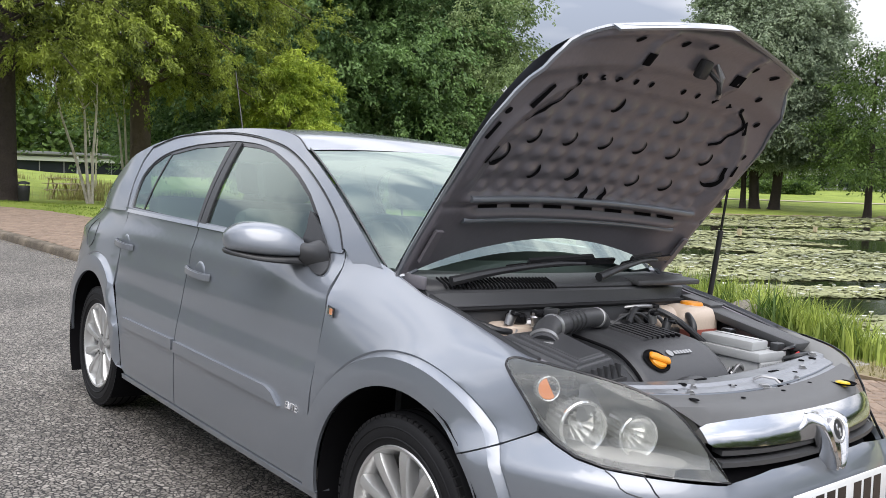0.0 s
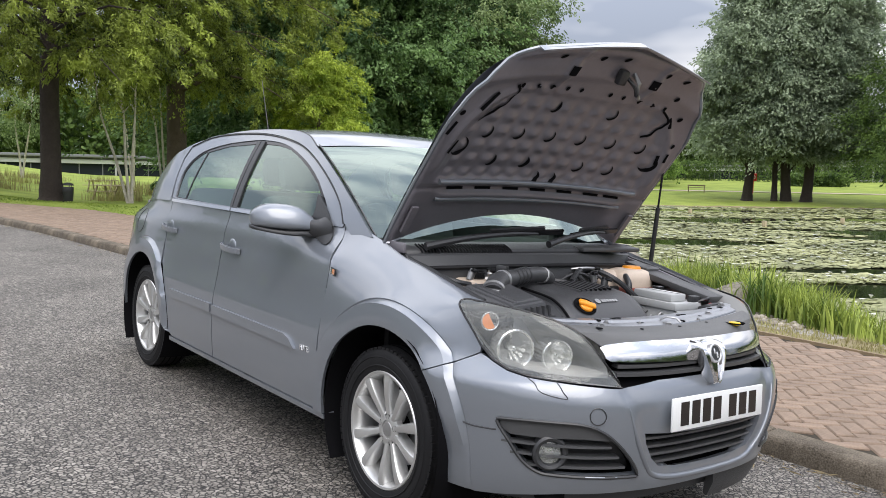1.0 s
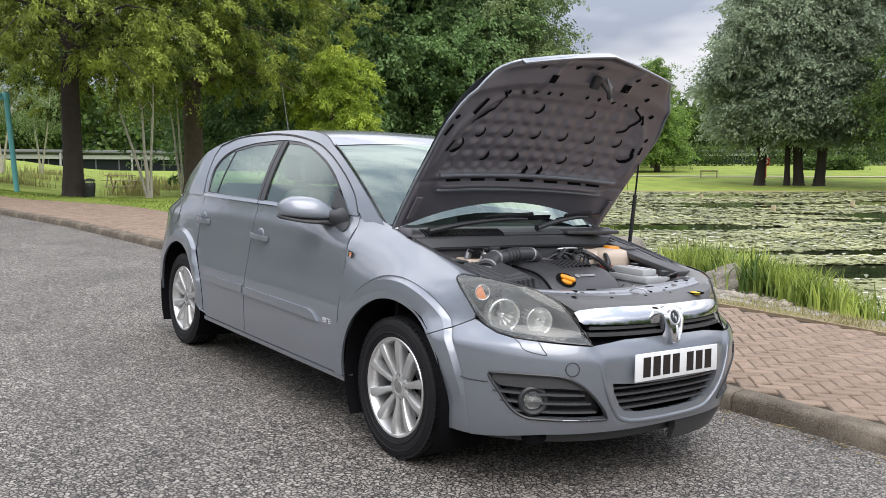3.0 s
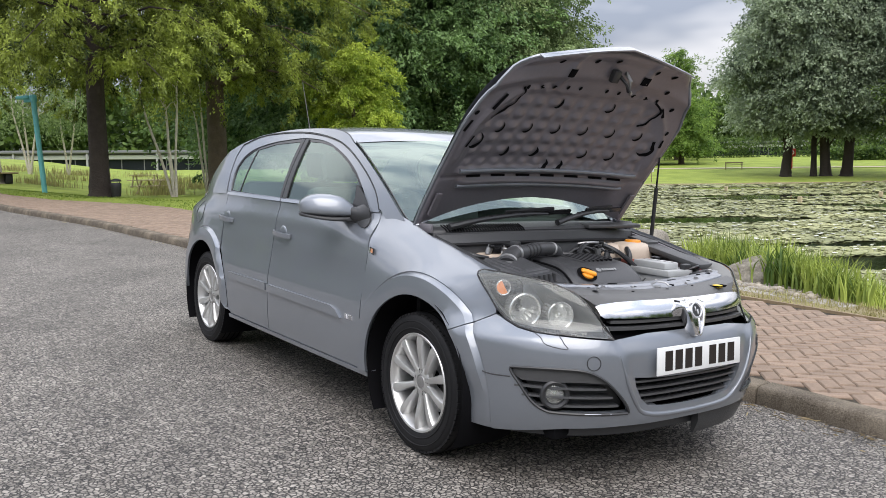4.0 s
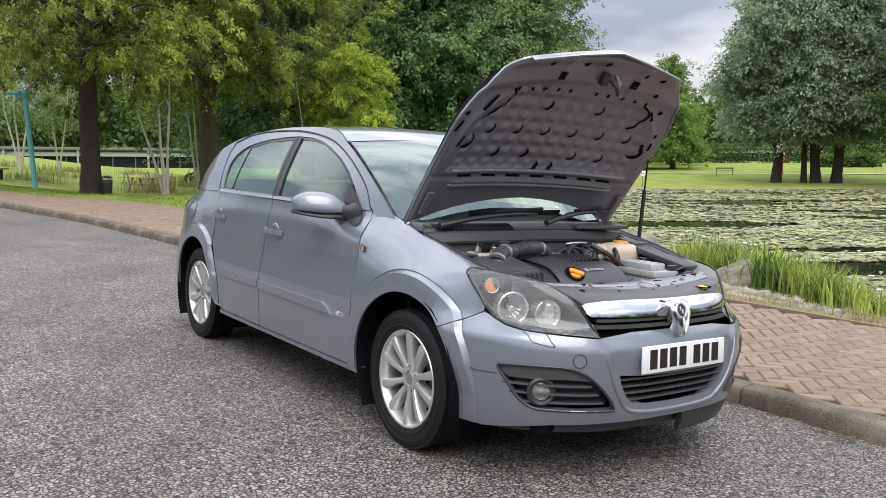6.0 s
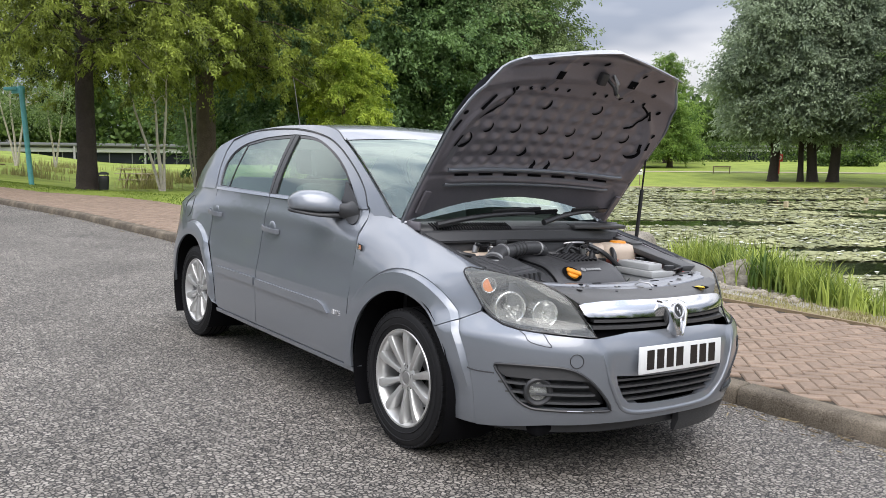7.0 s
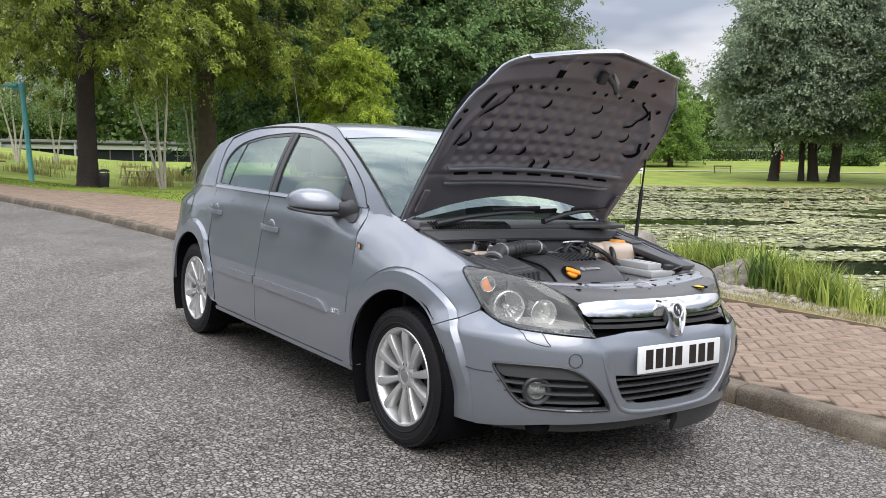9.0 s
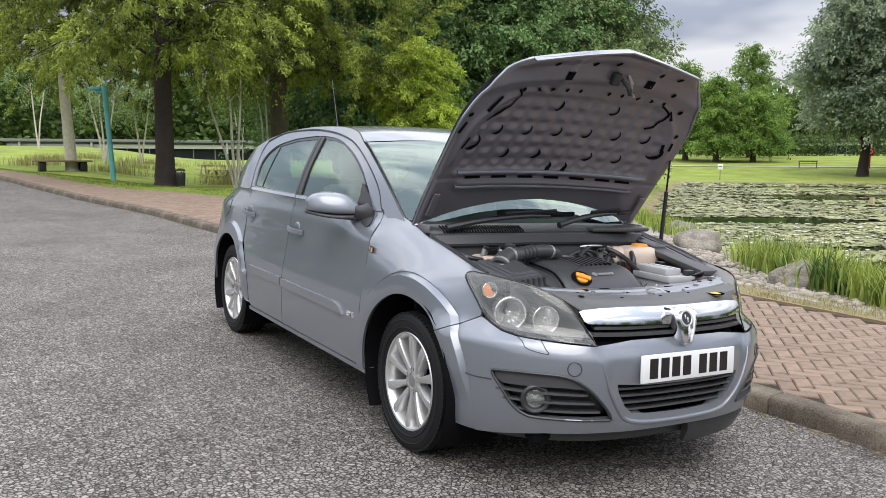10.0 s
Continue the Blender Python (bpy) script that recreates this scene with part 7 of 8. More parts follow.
# ---- plants ----
def leaf_mesh(name, pos, axis, length, width, mat, parent=None, label="", bend=0.0):
    """Many small leaves as one mesh: each a pointed blade of four corners, folded a little along its length."""
    n = len(pos)
    rng = np.random.default_rng(n)
    axis = axis / np.linalg.norm(axis, axis=1, keepdims=True)
    side = np.cross(axis, rng.normal(size=(n, 3)) * 0.8 + np.array((0.25, -0.35, 0.7)))
    side /= np.linalg.norm(side, axis=1, keepdims=True)
    length, width = np.broadcast_to(length, n)[:, None], np.broadcast_to(width, n)[:, None]
    mid = pos + axis * length * 0.45
    v = np.empty((n, 4, 3))
    v[:, 0], v[:, 2] = pos, pos + axis * length + np.array((0, 0, -1)) * bend * length
    v[:, 1], v[:, 3] = mid + side * width / 2, mid - side * width / 2
    me = bpy.data.meshes.new(name)
    me.vertices.add(4 * n)
    me.vertices.foreach_set("co", v.reshape(-1))
    me.loops.add(4 * n)
    me.loops.foreach_set("vertex_index", np.arange(4 * n, dtype=np.int32))
    me.polygons.add(n)
    me.polygons.foreach_set("loop_start", np.arange(0, 4 * n, 4, dtype=np.int32))
    me.update()
    me.materials.append(mat)
    ob = new(name, me)
    if parent:
        ob.parent = parent
    if label:
        tagged(ob, label)
    return ob


def unit_rows(a):
    return a / np.maximum(np.linalg.norm(a, axis=1, keepdims=True), 1e-9)


def tree(name, x, y, label, height, radius, low, trunk_r, bark, leaf, limbs, sprays, leaves, leaf_l, leaf_w, droop, seed, shape=(0.75, 1.0, 0.35), rise=0.25, spread=0.35, lean=(0, 0), stems=1, squeeze=1.0, group="", base_z=None, clump=1.0):
    """A tree: tapered trunk, limbs, and a crown of sprays of small leaves set along the limbs. shape: how far the limbs reach at the crown's foot, middle and top."""
    rng = np.random.default_rng(seed)
    z0 = land_z(x, y) if base_z is None else base_z
    root = thing(name, Matrix.Translation((x, y, z0 - 0.02)), label, "tree", group)
    wob = [(lean[0] * f + 0.12 * rng.normal() * f, lean[1] * f + 0.12 * rng.normal() * f, height * f) for f in (0, 0.06, 0.2, 0.4, 0.6, 0.8, 0.97)]
    line = smooth_line(wob, 4)
    for st in range(stems):
        dx, dy = (0, 0) if st == 0 else (0.5 * math.cos(2.4 * st), 0.5 * math.sin(2.4 * st))
        rad = [trunk_r * (1.35 if i == 0 else 1.12 if i < 3 else 1) * (1 - 0.9 * (q[2] / height)) + 0.01 for i, q in enumerate(line)]
        bm = tube([(q[0] + dx * min(1, q[2]), q[1] + dy * min(1, q[2]), q[2]) for q in line], rad, 12)
        for v in bm.verts:
            v.co.x += 0.12 * trunk_r * noise.noise((v.co.x * 9, v.co.y * 9, v.co.z * 1.5))
            v.co.y += 0.12 * trunk_r * noise.noise((v.co.x * 9, v.co.y * 9, v.co.z * 1.5 + 7))
        part("trunk", bm, bark, root)
    heart, out, count = [], [], []
    for k in range(limbs):
        f = (k + rng.uniform(0, 1)) / limbs
        h = lerp(low, height * 0.97, f ** 1.1)
        a = 2.39996 * k + rng.normal() * 0.3
        reach = radius * spline([(0, shape[0]), (0.4, shape[1]), (1.0, shape[2])], f) * rng.uniform(0.75, 1.12)
        c0 = np.array(line[min(int(h / height * (len(line) - 1)), len(line) - 1)])
        start = np.array((c0[0], c0[1], h))
        d = np.array((math.cos(a), math.sin(a) * squeeze, 0))
        pts = [start + d * reach * t + np.array((0, 0, rise * reach * math.sin(math.pi * 0.6 * t) - droop * reach * t * t)) for t in (0, 0.25, 0.5, 0.75, 1.0)]
        r0 = max(trunk_r * 0.19 * (1 - 0.7 * f), 0.012)
        bough = bmesh.new()
        tube([tuple(q) for q in pts], [r0, r0 * 0.8, r0 * 0.6, r0 * 0.4, r0 * 0.2], 5, bough)
        part("limb", bough, bark, root)
        m = max(3, int(sprays / limbs * (0.6 + 0.8 * reach / radius)))
        t = rng.uniform(0.22, 1.05, m) ** 0.8
        q = np.stack([np.interp(t, (0, 0.25, 0.5, 0.75, 1.0), [p[i] for p in pts]) for i in range(3)], 1)
        off = rng.normal(size=(m, 3)) * np.array((1, 1, 0.65)) * spread * (0.35 + 0.75 * t[:, None]) * radius * 0.42
        heart.append(q + off)
        out.append(unit_rows(off + d * 0.35 * spread * radius))
    heart, out = np.concatenate(heart), np.concatenate(out)
    n = len(heart)
    hang = unit_rows(out * np.array((1, 1, 0.4)) + np.array((0, 0, -1)) * rng.uniform(0.1, 1.2, (n, 1)) * (0.4 + droop * 2))
    size = rng.uniform(0.5, 1.25, n)
    i = np.repeat(np.arange(n), leaves)
    t = rng.uniform(0, 1, len(i))
    jitter = rng.normal(size=(len(i), 3))
    pos = heart[i] + hang[i] * (t * size[i] * leaf_l * 5.5)[:, None] + jitter * leaf_l * (clump * (1.1 - 0.7 * t))[:, None] * size[i][:, None]
    ax = hang[i] + rng.normal(size=(len(i), 3)) * 0.75
    leaf_mesh("crown", pos, ax, leaf_l * rng.uniform(0.6, 1.3, len(i)), leaf_w * rng.uniform(0.7, 1.3, len(i)), leaf, root, bend=0.15)
    return root


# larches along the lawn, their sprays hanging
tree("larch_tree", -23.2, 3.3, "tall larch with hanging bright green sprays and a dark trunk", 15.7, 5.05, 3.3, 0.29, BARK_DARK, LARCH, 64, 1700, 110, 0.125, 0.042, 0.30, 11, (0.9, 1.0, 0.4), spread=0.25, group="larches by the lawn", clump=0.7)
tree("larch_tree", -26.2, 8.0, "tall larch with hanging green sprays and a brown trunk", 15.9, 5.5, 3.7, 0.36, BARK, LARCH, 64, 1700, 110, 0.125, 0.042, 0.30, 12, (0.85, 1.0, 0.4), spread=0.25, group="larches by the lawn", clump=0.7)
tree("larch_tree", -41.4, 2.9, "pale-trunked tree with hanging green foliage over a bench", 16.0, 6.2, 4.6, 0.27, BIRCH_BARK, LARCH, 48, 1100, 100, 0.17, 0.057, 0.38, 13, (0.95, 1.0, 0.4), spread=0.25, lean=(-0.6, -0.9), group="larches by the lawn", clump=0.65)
tree("young_larch_tree", -23.1, 11.8, "young larch with fresh yellow-green hanging sprays", 5.3, 1.8, 0.7, 0.11, BARK, FRESH, 28, 420, 120, 0.115, 0.04, 0.30, 14, (0.8, 1.0, 0.3), spread=0.24, clump=0.7)
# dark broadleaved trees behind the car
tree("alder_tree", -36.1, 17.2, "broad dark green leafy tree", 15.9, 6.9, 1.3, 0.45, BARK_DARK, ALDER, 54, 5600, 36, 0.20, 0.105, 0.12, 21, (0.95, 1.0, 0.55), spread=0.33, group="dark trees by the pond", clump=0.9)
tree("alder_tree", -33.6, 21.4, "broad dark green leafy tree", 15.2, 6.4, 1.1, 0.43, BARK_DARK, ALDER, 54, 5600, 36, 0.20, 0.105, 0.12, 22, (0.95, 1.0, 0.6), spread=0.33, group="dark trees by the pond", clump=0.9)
tree("willow_tree", -31.9, 25.5, "grey-green willow with a rounded crown", 13.8, 4.7, 0.8, 0.38, BARK, WILLOW, 48, 5200, 36, 0.17, 0.08, 0.2, 23, (0.9, 1.0, 0.65), spread=0.30, clump=0.9)
# poplars on the far bank
for k, (x, y, h, r, s, w) in enumerate(((-40.5, 64.3, 18.4, 6.0, 31, 0.42), (-38.6, 65.5, 19.6, 5.8, 32, 0.24), (-37.9, 66.2, 20.0, 5.8, 33, 0.42), (-36.4, 66.8, 18.8, 6.0, 34, 0.44))):
    tree("poplar_tree", x, y, "grey-green poplar with upright dense leaves on the far bank", h, r * 0.74, 2.3, w, BARK_DARK, POPLAR, 60, 5200, 26, 0.27, 0.155, 0.05, s, (0.95, 1.0, 0.5), rise=0.75, spread=0.30, lean=(1.3 * math.cos(2.1 * k), 1.3 * math.sin(2.1 * k)), group="poplars on the far bank", clump=0.95)
# fresh green conifers and others beyond
for k, (x, y, h, r, s) in enumerate(((-68.5, 72.8, 11.5, 3.9, 41), (-63.3, 72.1, 9.6, 3.4, 42), (-60.6, 75.0, 8.0, 3.2, 43), (-68.3, 83.6, 14.0, 4.6, 44))):
    tree("redwood_tree", x, y, "fresh green conifer with layered boughs", h, r, 1.7, 0.34, BARK, CONIFER, 32, 1100, 28, 0.24, 0.12, 0.15, s, (1.0, 0.8, 0.15), rise=0.1, spread=0.2, clump=0.8, group="conifers on the far lawn")
tree("dark_conifer_tree", -28.3, 66.5, "dark conifer with flat layered boughs", 13.4, 4.8, 2.6, 0.3, BARK_DARK, DARKLEAF, 28, 1100, 20, 0.27, 0.11, 0.08, 45, (1.0, 0.85, 0.3), rise=0.15, spread=0.24)


def birch(x, y, leans, h, seed, lab, size, low=0.5, leaf=WILLOW):
    """A clump of pale stems; each lean is how far a stem's tip stands off towards the pavement's far end."""
    z0 = land_z(x, y)
    root = thing("birch_tree", Matrix.Translation((x, y, z0 - 0.02)), lab, "tree", "birches on the lawn")
    rng = random.Random(seed)
    tips = []
    for k, d in enumerate(leans):
        dx, dy = -0.66 * d, -0.75 * d
        side = 0.06 * (k - (len(leans) - 1) / 2)
        bow = rng.uniform(-0.06, 0.06) * h
        pts = smooth_line([(-0.66 * -side, -0.75 * -side, 0), (dx * 0.30 + bow * 0.4, dy * 0.30, h * 0.25), (dx * 0.62, dy * 0.62 + bow * 0.5, h * 0.55), (dx * 0.85, dy * 0.85, h * 0.8), (dx, dy, h)], 4)
        part("trunk", tube(pts, [size * lerp(0.038, 0.010, i / (len(pts) - 1)) * rng.uniform(0.94, 1.06) for i in range(len(pts))], 9), BIRCH_BARK, root)
        tips += [q for q in pts if q[2] > h * low]
        for i in range(5):
            q = Vector(pts[rng.randint(len(pts) // 2, len(pts) - 2)])
            e = q + Vector((rng.uniform(-1, 1), rng.uniform(-1, 1), rng.uniform(0.2, 0.7))) * 0.5 * size
            part("limb", tube([tuple(q), tuple(q.lerp(e, 0.5) + Vector((0, 0, 0.05 * size))), tuple(e)], [0.016 * size, 0.011 * size, 0.005 * size], 6), BIRCH_BARK, root)
            tips.append(tuple(e))
    r = np.random.default_rng(seed)
    c = np.array(tips)[r.integers(0, len(tips), 150)] + r.normal(size=(150, 3)) * np.array((0.42, 0.42, 0.30)) * size
    i = np.repeat(np.arange(150), 30)
    drop = r.uniform(0, 1, size=(len(i), 1)) ** 2 * np.array((0, 0, -0.55 * size))
    leaf_mesh("crown", c[i] + r.normal(size=(len(i), 3)) * 0.10 * size + drop, r.normal(size=(len(i), 3)) * 0.5 + np.array((0, 0, -0.8)), 0.075 * size, 0.042 * size, leaf, root)


birch(-23.6, 5.6, (1.25, 0.5, -0.25), 5.0, 1, "white-stemmed birch with three stems", 1.3, 0.72, LARCH)
birch(-29.0, 8.6, (0.9, 0.25), 5.5, 2, "white-stemmed birch with two stems", 1.35, 0.72, LARCH)
birch(-54.2, 6.4, (1.2, 0.2, -1.0), 6.6, 3, "white-stemmed birch with a pale crown on the lawn", 2.0)
birch(-55.8, 8.9, (0.4, -0.9), 6.0, 4, "slender birch with a pale drooping crown", 1.9)
birch(-76.4, 4.6, (0.9, -0.6), 8.5, 5, "white-stemmed birch far off", 1.9)
birch(-48.5, 13.5, (0.8, -0.2), 6.4, 6, "white-stemmed birch with a thin crown", 1.4, 0.65, LARCH)


def far_woods():
    """The wood that closes the view, as one mass of leafy clumps with an uneven top."""
    rng = np.random.default_rng(77)
    pos, n = [], 4200
    for k in range(n):
        a = rng.uniform(math.radians(-12), math.radians(112))
        d = rng.uniform(150, 185)
        top = 12.5 + 6.5 * noise.noise((a * 9, 0, 0)) + 2.8 * noise.noise((a * 31, 3, 0))
        if math.degrees(a) > 42:
            top *= 0.85
        z = rng.uniform(0.0, 1.0) ** 0.8 * top
        pos.append((3 - d * math.cos(a), -3 + d * math.sin(a), z + 1.6))
    c = np.array(pos)
    i = np.repeat(np.arange(n), 34)
    p = c[i] + rng.normal(size=(len(i), 3)) * np.array((1.7, 1.7, 1.3))
    ob = leaf_mesh("far_woods", p, rng.normal(size=(len(i), 3)), 1.2, 0.8, DARKLEAF)
    tagged(ob, "dark leafy wood closing the view", "woodland", kind="stuff")
    # unseen leaf clumps behind the viewer, added as a dark band for the paint to reflect
    behind = []
    for k in range(2600):
        a = rng.uniform(math.radians(115), math.radians(345))
        d = rng.uniform(30, 42)
        behind.append((3 - d * math.cos(a), -3 + d * math.sin(a), rng.uniform(0, 1) ** 0.8 * (5 + 2.5 * noise.noise((a * 7, 5, 0)))))
    c = np.array(behind)
    i = np.repeat(np.arange(len(c)), 30)
    ob = leaf_mesh("woods_across_road", c[i] + rng.normal(size=(len(i), 3)) * 0.9, rng.normal(size=(len(i), 3)), 0.6, 0.4, DARKLEAF)
    tagged(ob, "unseen leafy mass added behind the viewer for dark low reflections", "woodland", kind="stuff")


far_woods()


def hedge(name, x0, y0, x1, y1, h, label, n=6000):
    rng = np.random.default_rng(int(abs(x0 * 10)))
    t = rng.uniform(0, 1, n)
    p = np.stack([lerp(x0, x1, t), lerp(y0, y1, t), rng.uniform(0, h, n)], 1) + rng.normal(size=(n, 3)) * np.array((0.55, 0.55, 0.08))
    p[:, 2] += [land_z(a, b) for a, b in p[:, :2]]
    tagged(leaf_mesh(name, p, rng.normal(size=(n, 3)), 0.3, 0.18, DARKLEAF), label, "hedge")


hedge("hedge", -78, 86, -66, 97, 2.6, "clipped dark hedge on the far lawn", 7000)
hedge("hedge", -64, 97, -44, 113, 2.7, "clipped dark hedge before the building", 8000)
hedge("shrub", -50.6, 88.6, -45.6, 91.2, 1.4, "pale low shrub on the far lawn", 4000)


# reeds and grasses at the water's edge
def blades(name, spots, height, width, mat, label, seed, per=14, spread=0.22, arch=0.5, category="reeds"):
    rng = np.random.default_rng(seed)
    vs, fs = [], []
    for sx, sy, k in spots:
        for _ in range(per):
            x, y = sx + rng.normal() * spread, sy + rng.normal() * spread
            z = land_z(x, y) - 0.02
            if in_pond(x, y) > 0.1:
                z = WATER_Z - 0.05
            a, h, w = rng.uniform(0, 2 * math.pi), height * k * rng.uniform(0.6, 1.15), width * rng.uniform(0.7, 1.3)
            b = arch * rng.uniform(0.15, 1.0) * h
            o = len(vs)
            sxn, syn = -math.sin(a) * w / 2, math.cos(a) * w / 2
            for f in (0, 0.35, 0.7, 1.0):
                cx, cy, cz = x + math.cos(a) * b * f ** 2.2, y + math.sin(a) * b * f ** 2.2, z + h * (f - 0.28 * (b / h) * f ** 3)
                ww = 1 - f ** 2 * 0.95
                vs += [(cx + sxn * ww, cy + syn * ww, cz), (cx - sxn * ww, cy - syn * ww, cz)]
            fs += [(o + 2 * i, o + 2 * i + 1, o + 2 * i + 3, o + 2 * i + 2) for i in range(3)]
    ob = link_mesh(name, vs, fs, mat, smooth=True)
    return tagged(ob, label, category, kind="stuff")


rr = random.Random(8)
spots = []
for k in range(190):
    x = rr.uniform(-4.7, -1.35)
    spots.append((x, spline(SHORE, x) - rr.uniform(0.12, 1.0) * spline([(-4.7, 0.7), (-3.5, 1.0), (-1.3, 0.9)], x), rr.uniform(0.7, 1.1) * spline([(-4.7, 0.75), (-4.0, 0.95), (-2.6, 1.0), (-1.9, 0.9), (-1.3, 0.6)], x)))
blades("reed_bed", spots, 0.58, 0.022, REED, "lush green reed blades at the pond's edge", 3, per=20, spread=0.14, arch=0.75)
spots = [(rr.uniform(-12.5, -8.6), 0, 0.8) for _ in range(60)]
spots = [(x, spline(SHORE, x) - rr.uniform(0.0, 0.9), k) for x, _, k in spots] + [(rr.uniform(-0.6, 3.5), rr.uniform(5.3, 5.8), 0.3) for _ in range(14)]
blades("pond_grass", spots, 0.5, 0.018, REED, "tufts of green grass along the shore", 4, per=16, spread=0.24)
DRY = leaf_material("dry_grass", (0.22, 0.19, 0.08), (0.42, 0.40, 0.16), big=1.5)
spots = [(x, back_y(x) + rr.uniform(0.08, 1.0), 1.0) for x in [rr.uniform(-6.0, 4.0) for _ in range(420)]]
blades("verge_grass", spots, 0.075, 0.008, DRY, "short dry verge grass beside the bricks", 5, per=16, spread=0.1, arch=0.9, category="grass")
LAWNBLADE = leaf_material("lawn_blades", (0.09, 0.15, 0.02), (0.24, 0.32, 0.05), big=0.6)
spots = [(x, back_y(x) + rr.uniform(0.0, 3.0), 1.0) for x in [rr.uniform(-36, -10) for _ in range(1300)]]
blades("lawn_grass", spots, 0.055, 0.018, LAWNBLADE, "uneven lawn edge beside the pavement", 6, per=14, spread=0.22, arch=0.6, category="grass")
spots = []
for k in range(15):
    cx, cy = rr.uniform(-60, -38), rr.uniform(1.5, 16.0)
    for _ in range(rr.randint(5, 13)):
        spots.append((cx + rr.gauss(0, 0.35), cy + rr.gauss(0, 0.55), rr.uniform(0.55, 1.05)))
blades("tall_meadow_grass", spots, 0.62, 0.035, DRY, "tufts of tall uncut grass on the lawn", 7, per=24, spread=0.55, arch=0.35, category="grass")


# rocks
def rock(x, y, sx, sy, sz, seed, label):
    bm = bmesh.new()
    bmesh.ops.create_icosphere(bm, subdivisions=4, radius=1.0)
    for v in bm.verts:
        n = v.co.normalized()
        f = 1 + 0.22 * noise.noise(n * 1.3 + Vector((seed, 0, 0))) + 0.08 * noise.noise(n * 4 + Vector((0, seed, 0))) + 0.03 * noise.noise(n * 11)
        v.co = Vector((n.x * sx, n.y * sy, max(n.z, -0.35) * sz)) * f
    bmesh.ops.transform(bm, matrix=Matrix.Rotation(seed * 1.1, 4, "Z"), verts=bm.verts)
    me = bpy.data.meshes.new("boulder")
    bm.to_mesh(me)
    bm.free()
    me.materials.append(STONE)
    me.polygons.foreach_set("use_smooth", [True] * len(me.polygons))
    ob = new("boulder", me)
    ob.location = (x, y, land_z(x, y) + sz * 0.2)
    tagged(ob, label, "rock", "boulders by the pond")


STONE = ground_material("boulder_stone", (0.13, 0.118, 0.095), (0.33, 0.30, 0.25), 3.5, 30, 0.02)
rock(-2.72, 5.62, 0.38, 0.25, 0.23, 1, "rounded grey boulder beside the reeds")
rock(-6.2, 7.75, 0.46, 0.36, 0.28, 2, "large rounded grey boulder on the shore")
rock(-9.5, 10.8, 0.40, 0.34, 0.26, 3, "pale rounded boulder on the shore")


def pebbles():
    rng = np.random.default_rng(5)
    base = bmesh.new()
    bmesh.ops.create_icosphere(base, subdivisions=1, radius=1.0)
    bv = np.array([v.co for v in base.verts])
    bf = [[v.index for v in f.verts] for f in base.faces]
    base.free()
    vs, fs = [], []
    for k in range(1600):
        x = rng.uniform(-8.0, -1.6)
        y = spline(SHORE, x) - rng.uniform(0.1, 2.0)
        if y < back_y(x) + 0.75:
            continue
        s = rng.uniform(0.02, 0.06)
        o = len(vs)
        vs += [tuple(q) for q in bv * (s * rng.uniform(0.7, 1.4), s, s * 0.6) + (x, y, land_z(x, y) + s * 0.2)]
        fs += [tuple(o + i for i in f) for f in bf]
    ob = link_mesh("shore_pebbles", vs, fs, material("pebble_stone", (0.29, 0.255, 0.205), 0.8, vary=0.2, scale=30, island=0.35), smooth=True)
    tagged(ob, "loose pale pebbles on the shore", "pebbles", kind="stuff")


pebbles()


# lily pads, crowded, with dark leads of open water between them
def lily_pads():
    rng = np.random.default_rng(21)
    vs, fs, fl, flf = [], [], [], []
    d = np.exp(rng.uniform(math.log(8.5), math.log(82.0), 125000))
    a = rng.uniform(math.radians(28), math.radians(100), 125000)
    made = 0
    for dist, ang in zip(d, a):
        x, y = 3.1 - dist * math.cos(ang), -2.8 + dist * math.sin(ang)
        if in_pond(x, y) < 0.05:
            continue
        u, v = 0.6 * x + 0.8 * y, -0.8 * x + 0.6 * y
        lead = noise.noise((u * 0.055, v * 0.2, 1.7)) + 0.35 * noise.noise((u * 0.2, v * 0.7, 4.0))
        if lead > 0.11 or (lead > 0.05 and rng.uniform() < 0.3):
            continue
        r = rng.uniform(0.06, 0.11) * (0.75 + dist / 36)
        o, t0 = len(vs), rng.uniform(0, 6.28)
        tilt, ta = rng.uniform(0, 0.16), rng.uniform(0, 6.28)
        z = WATER_Z + 0.006 + 0.012 * rng.uniform()
        for k in range(9):
            b = t0 + 0.25 + (2 * math.pi - 0.5) * k / 8
            px, py = r * math.cos(b), r * math.sin(b)
            vs.append((x + px, y + py, z + tilt * (px * math.cos(ta) + py * math.sin(ta)) + 0.01 * (k % 2)))
        vs.append((x, y, z))
        fs += [(o + 9, o + k, o + k + 1) for k in range(8)]
        made += 1
        if rng.uniform() < 0.035 and dist > 9:
            o = len(fl)
            h, w = rng.uniform(0.04, 0.07), rng.uniform(0.03, 0.05) * (0.7 + dist / 36)
            for k in range(6):
                b = k * math.pi / 3
                fl += [(x + w * math.cos(b), y + w * math.sin(b), z + h)]
            fl.append((x, y, z + 0.02))
            flf += [(o + 6, o + k, o + (k + 1) % 6) for k in range(6)]
    pad = leaf_material("lily_pad", (0.145, 0.160, 0.062), (0.41, 0.415, 0.195), rough=0.5, big=0.5, through_light=0.08)
    tagged(link_mesh("lily_pads", vs, fs, pad), "crowded pale green lily pads on the pond", "lily pads", kind="stuff")
    tagged(link_mesh("lily_flowers", fl, flf, material("white_petal", (0.8, 0.8, 0.76), 0.6, vary=0.05)), "white water lilies scattered among the pads", "flowers", kind="stuff")


lily_pads()

# pale path across the far lawn
bm = bmesh.new()
rows = []
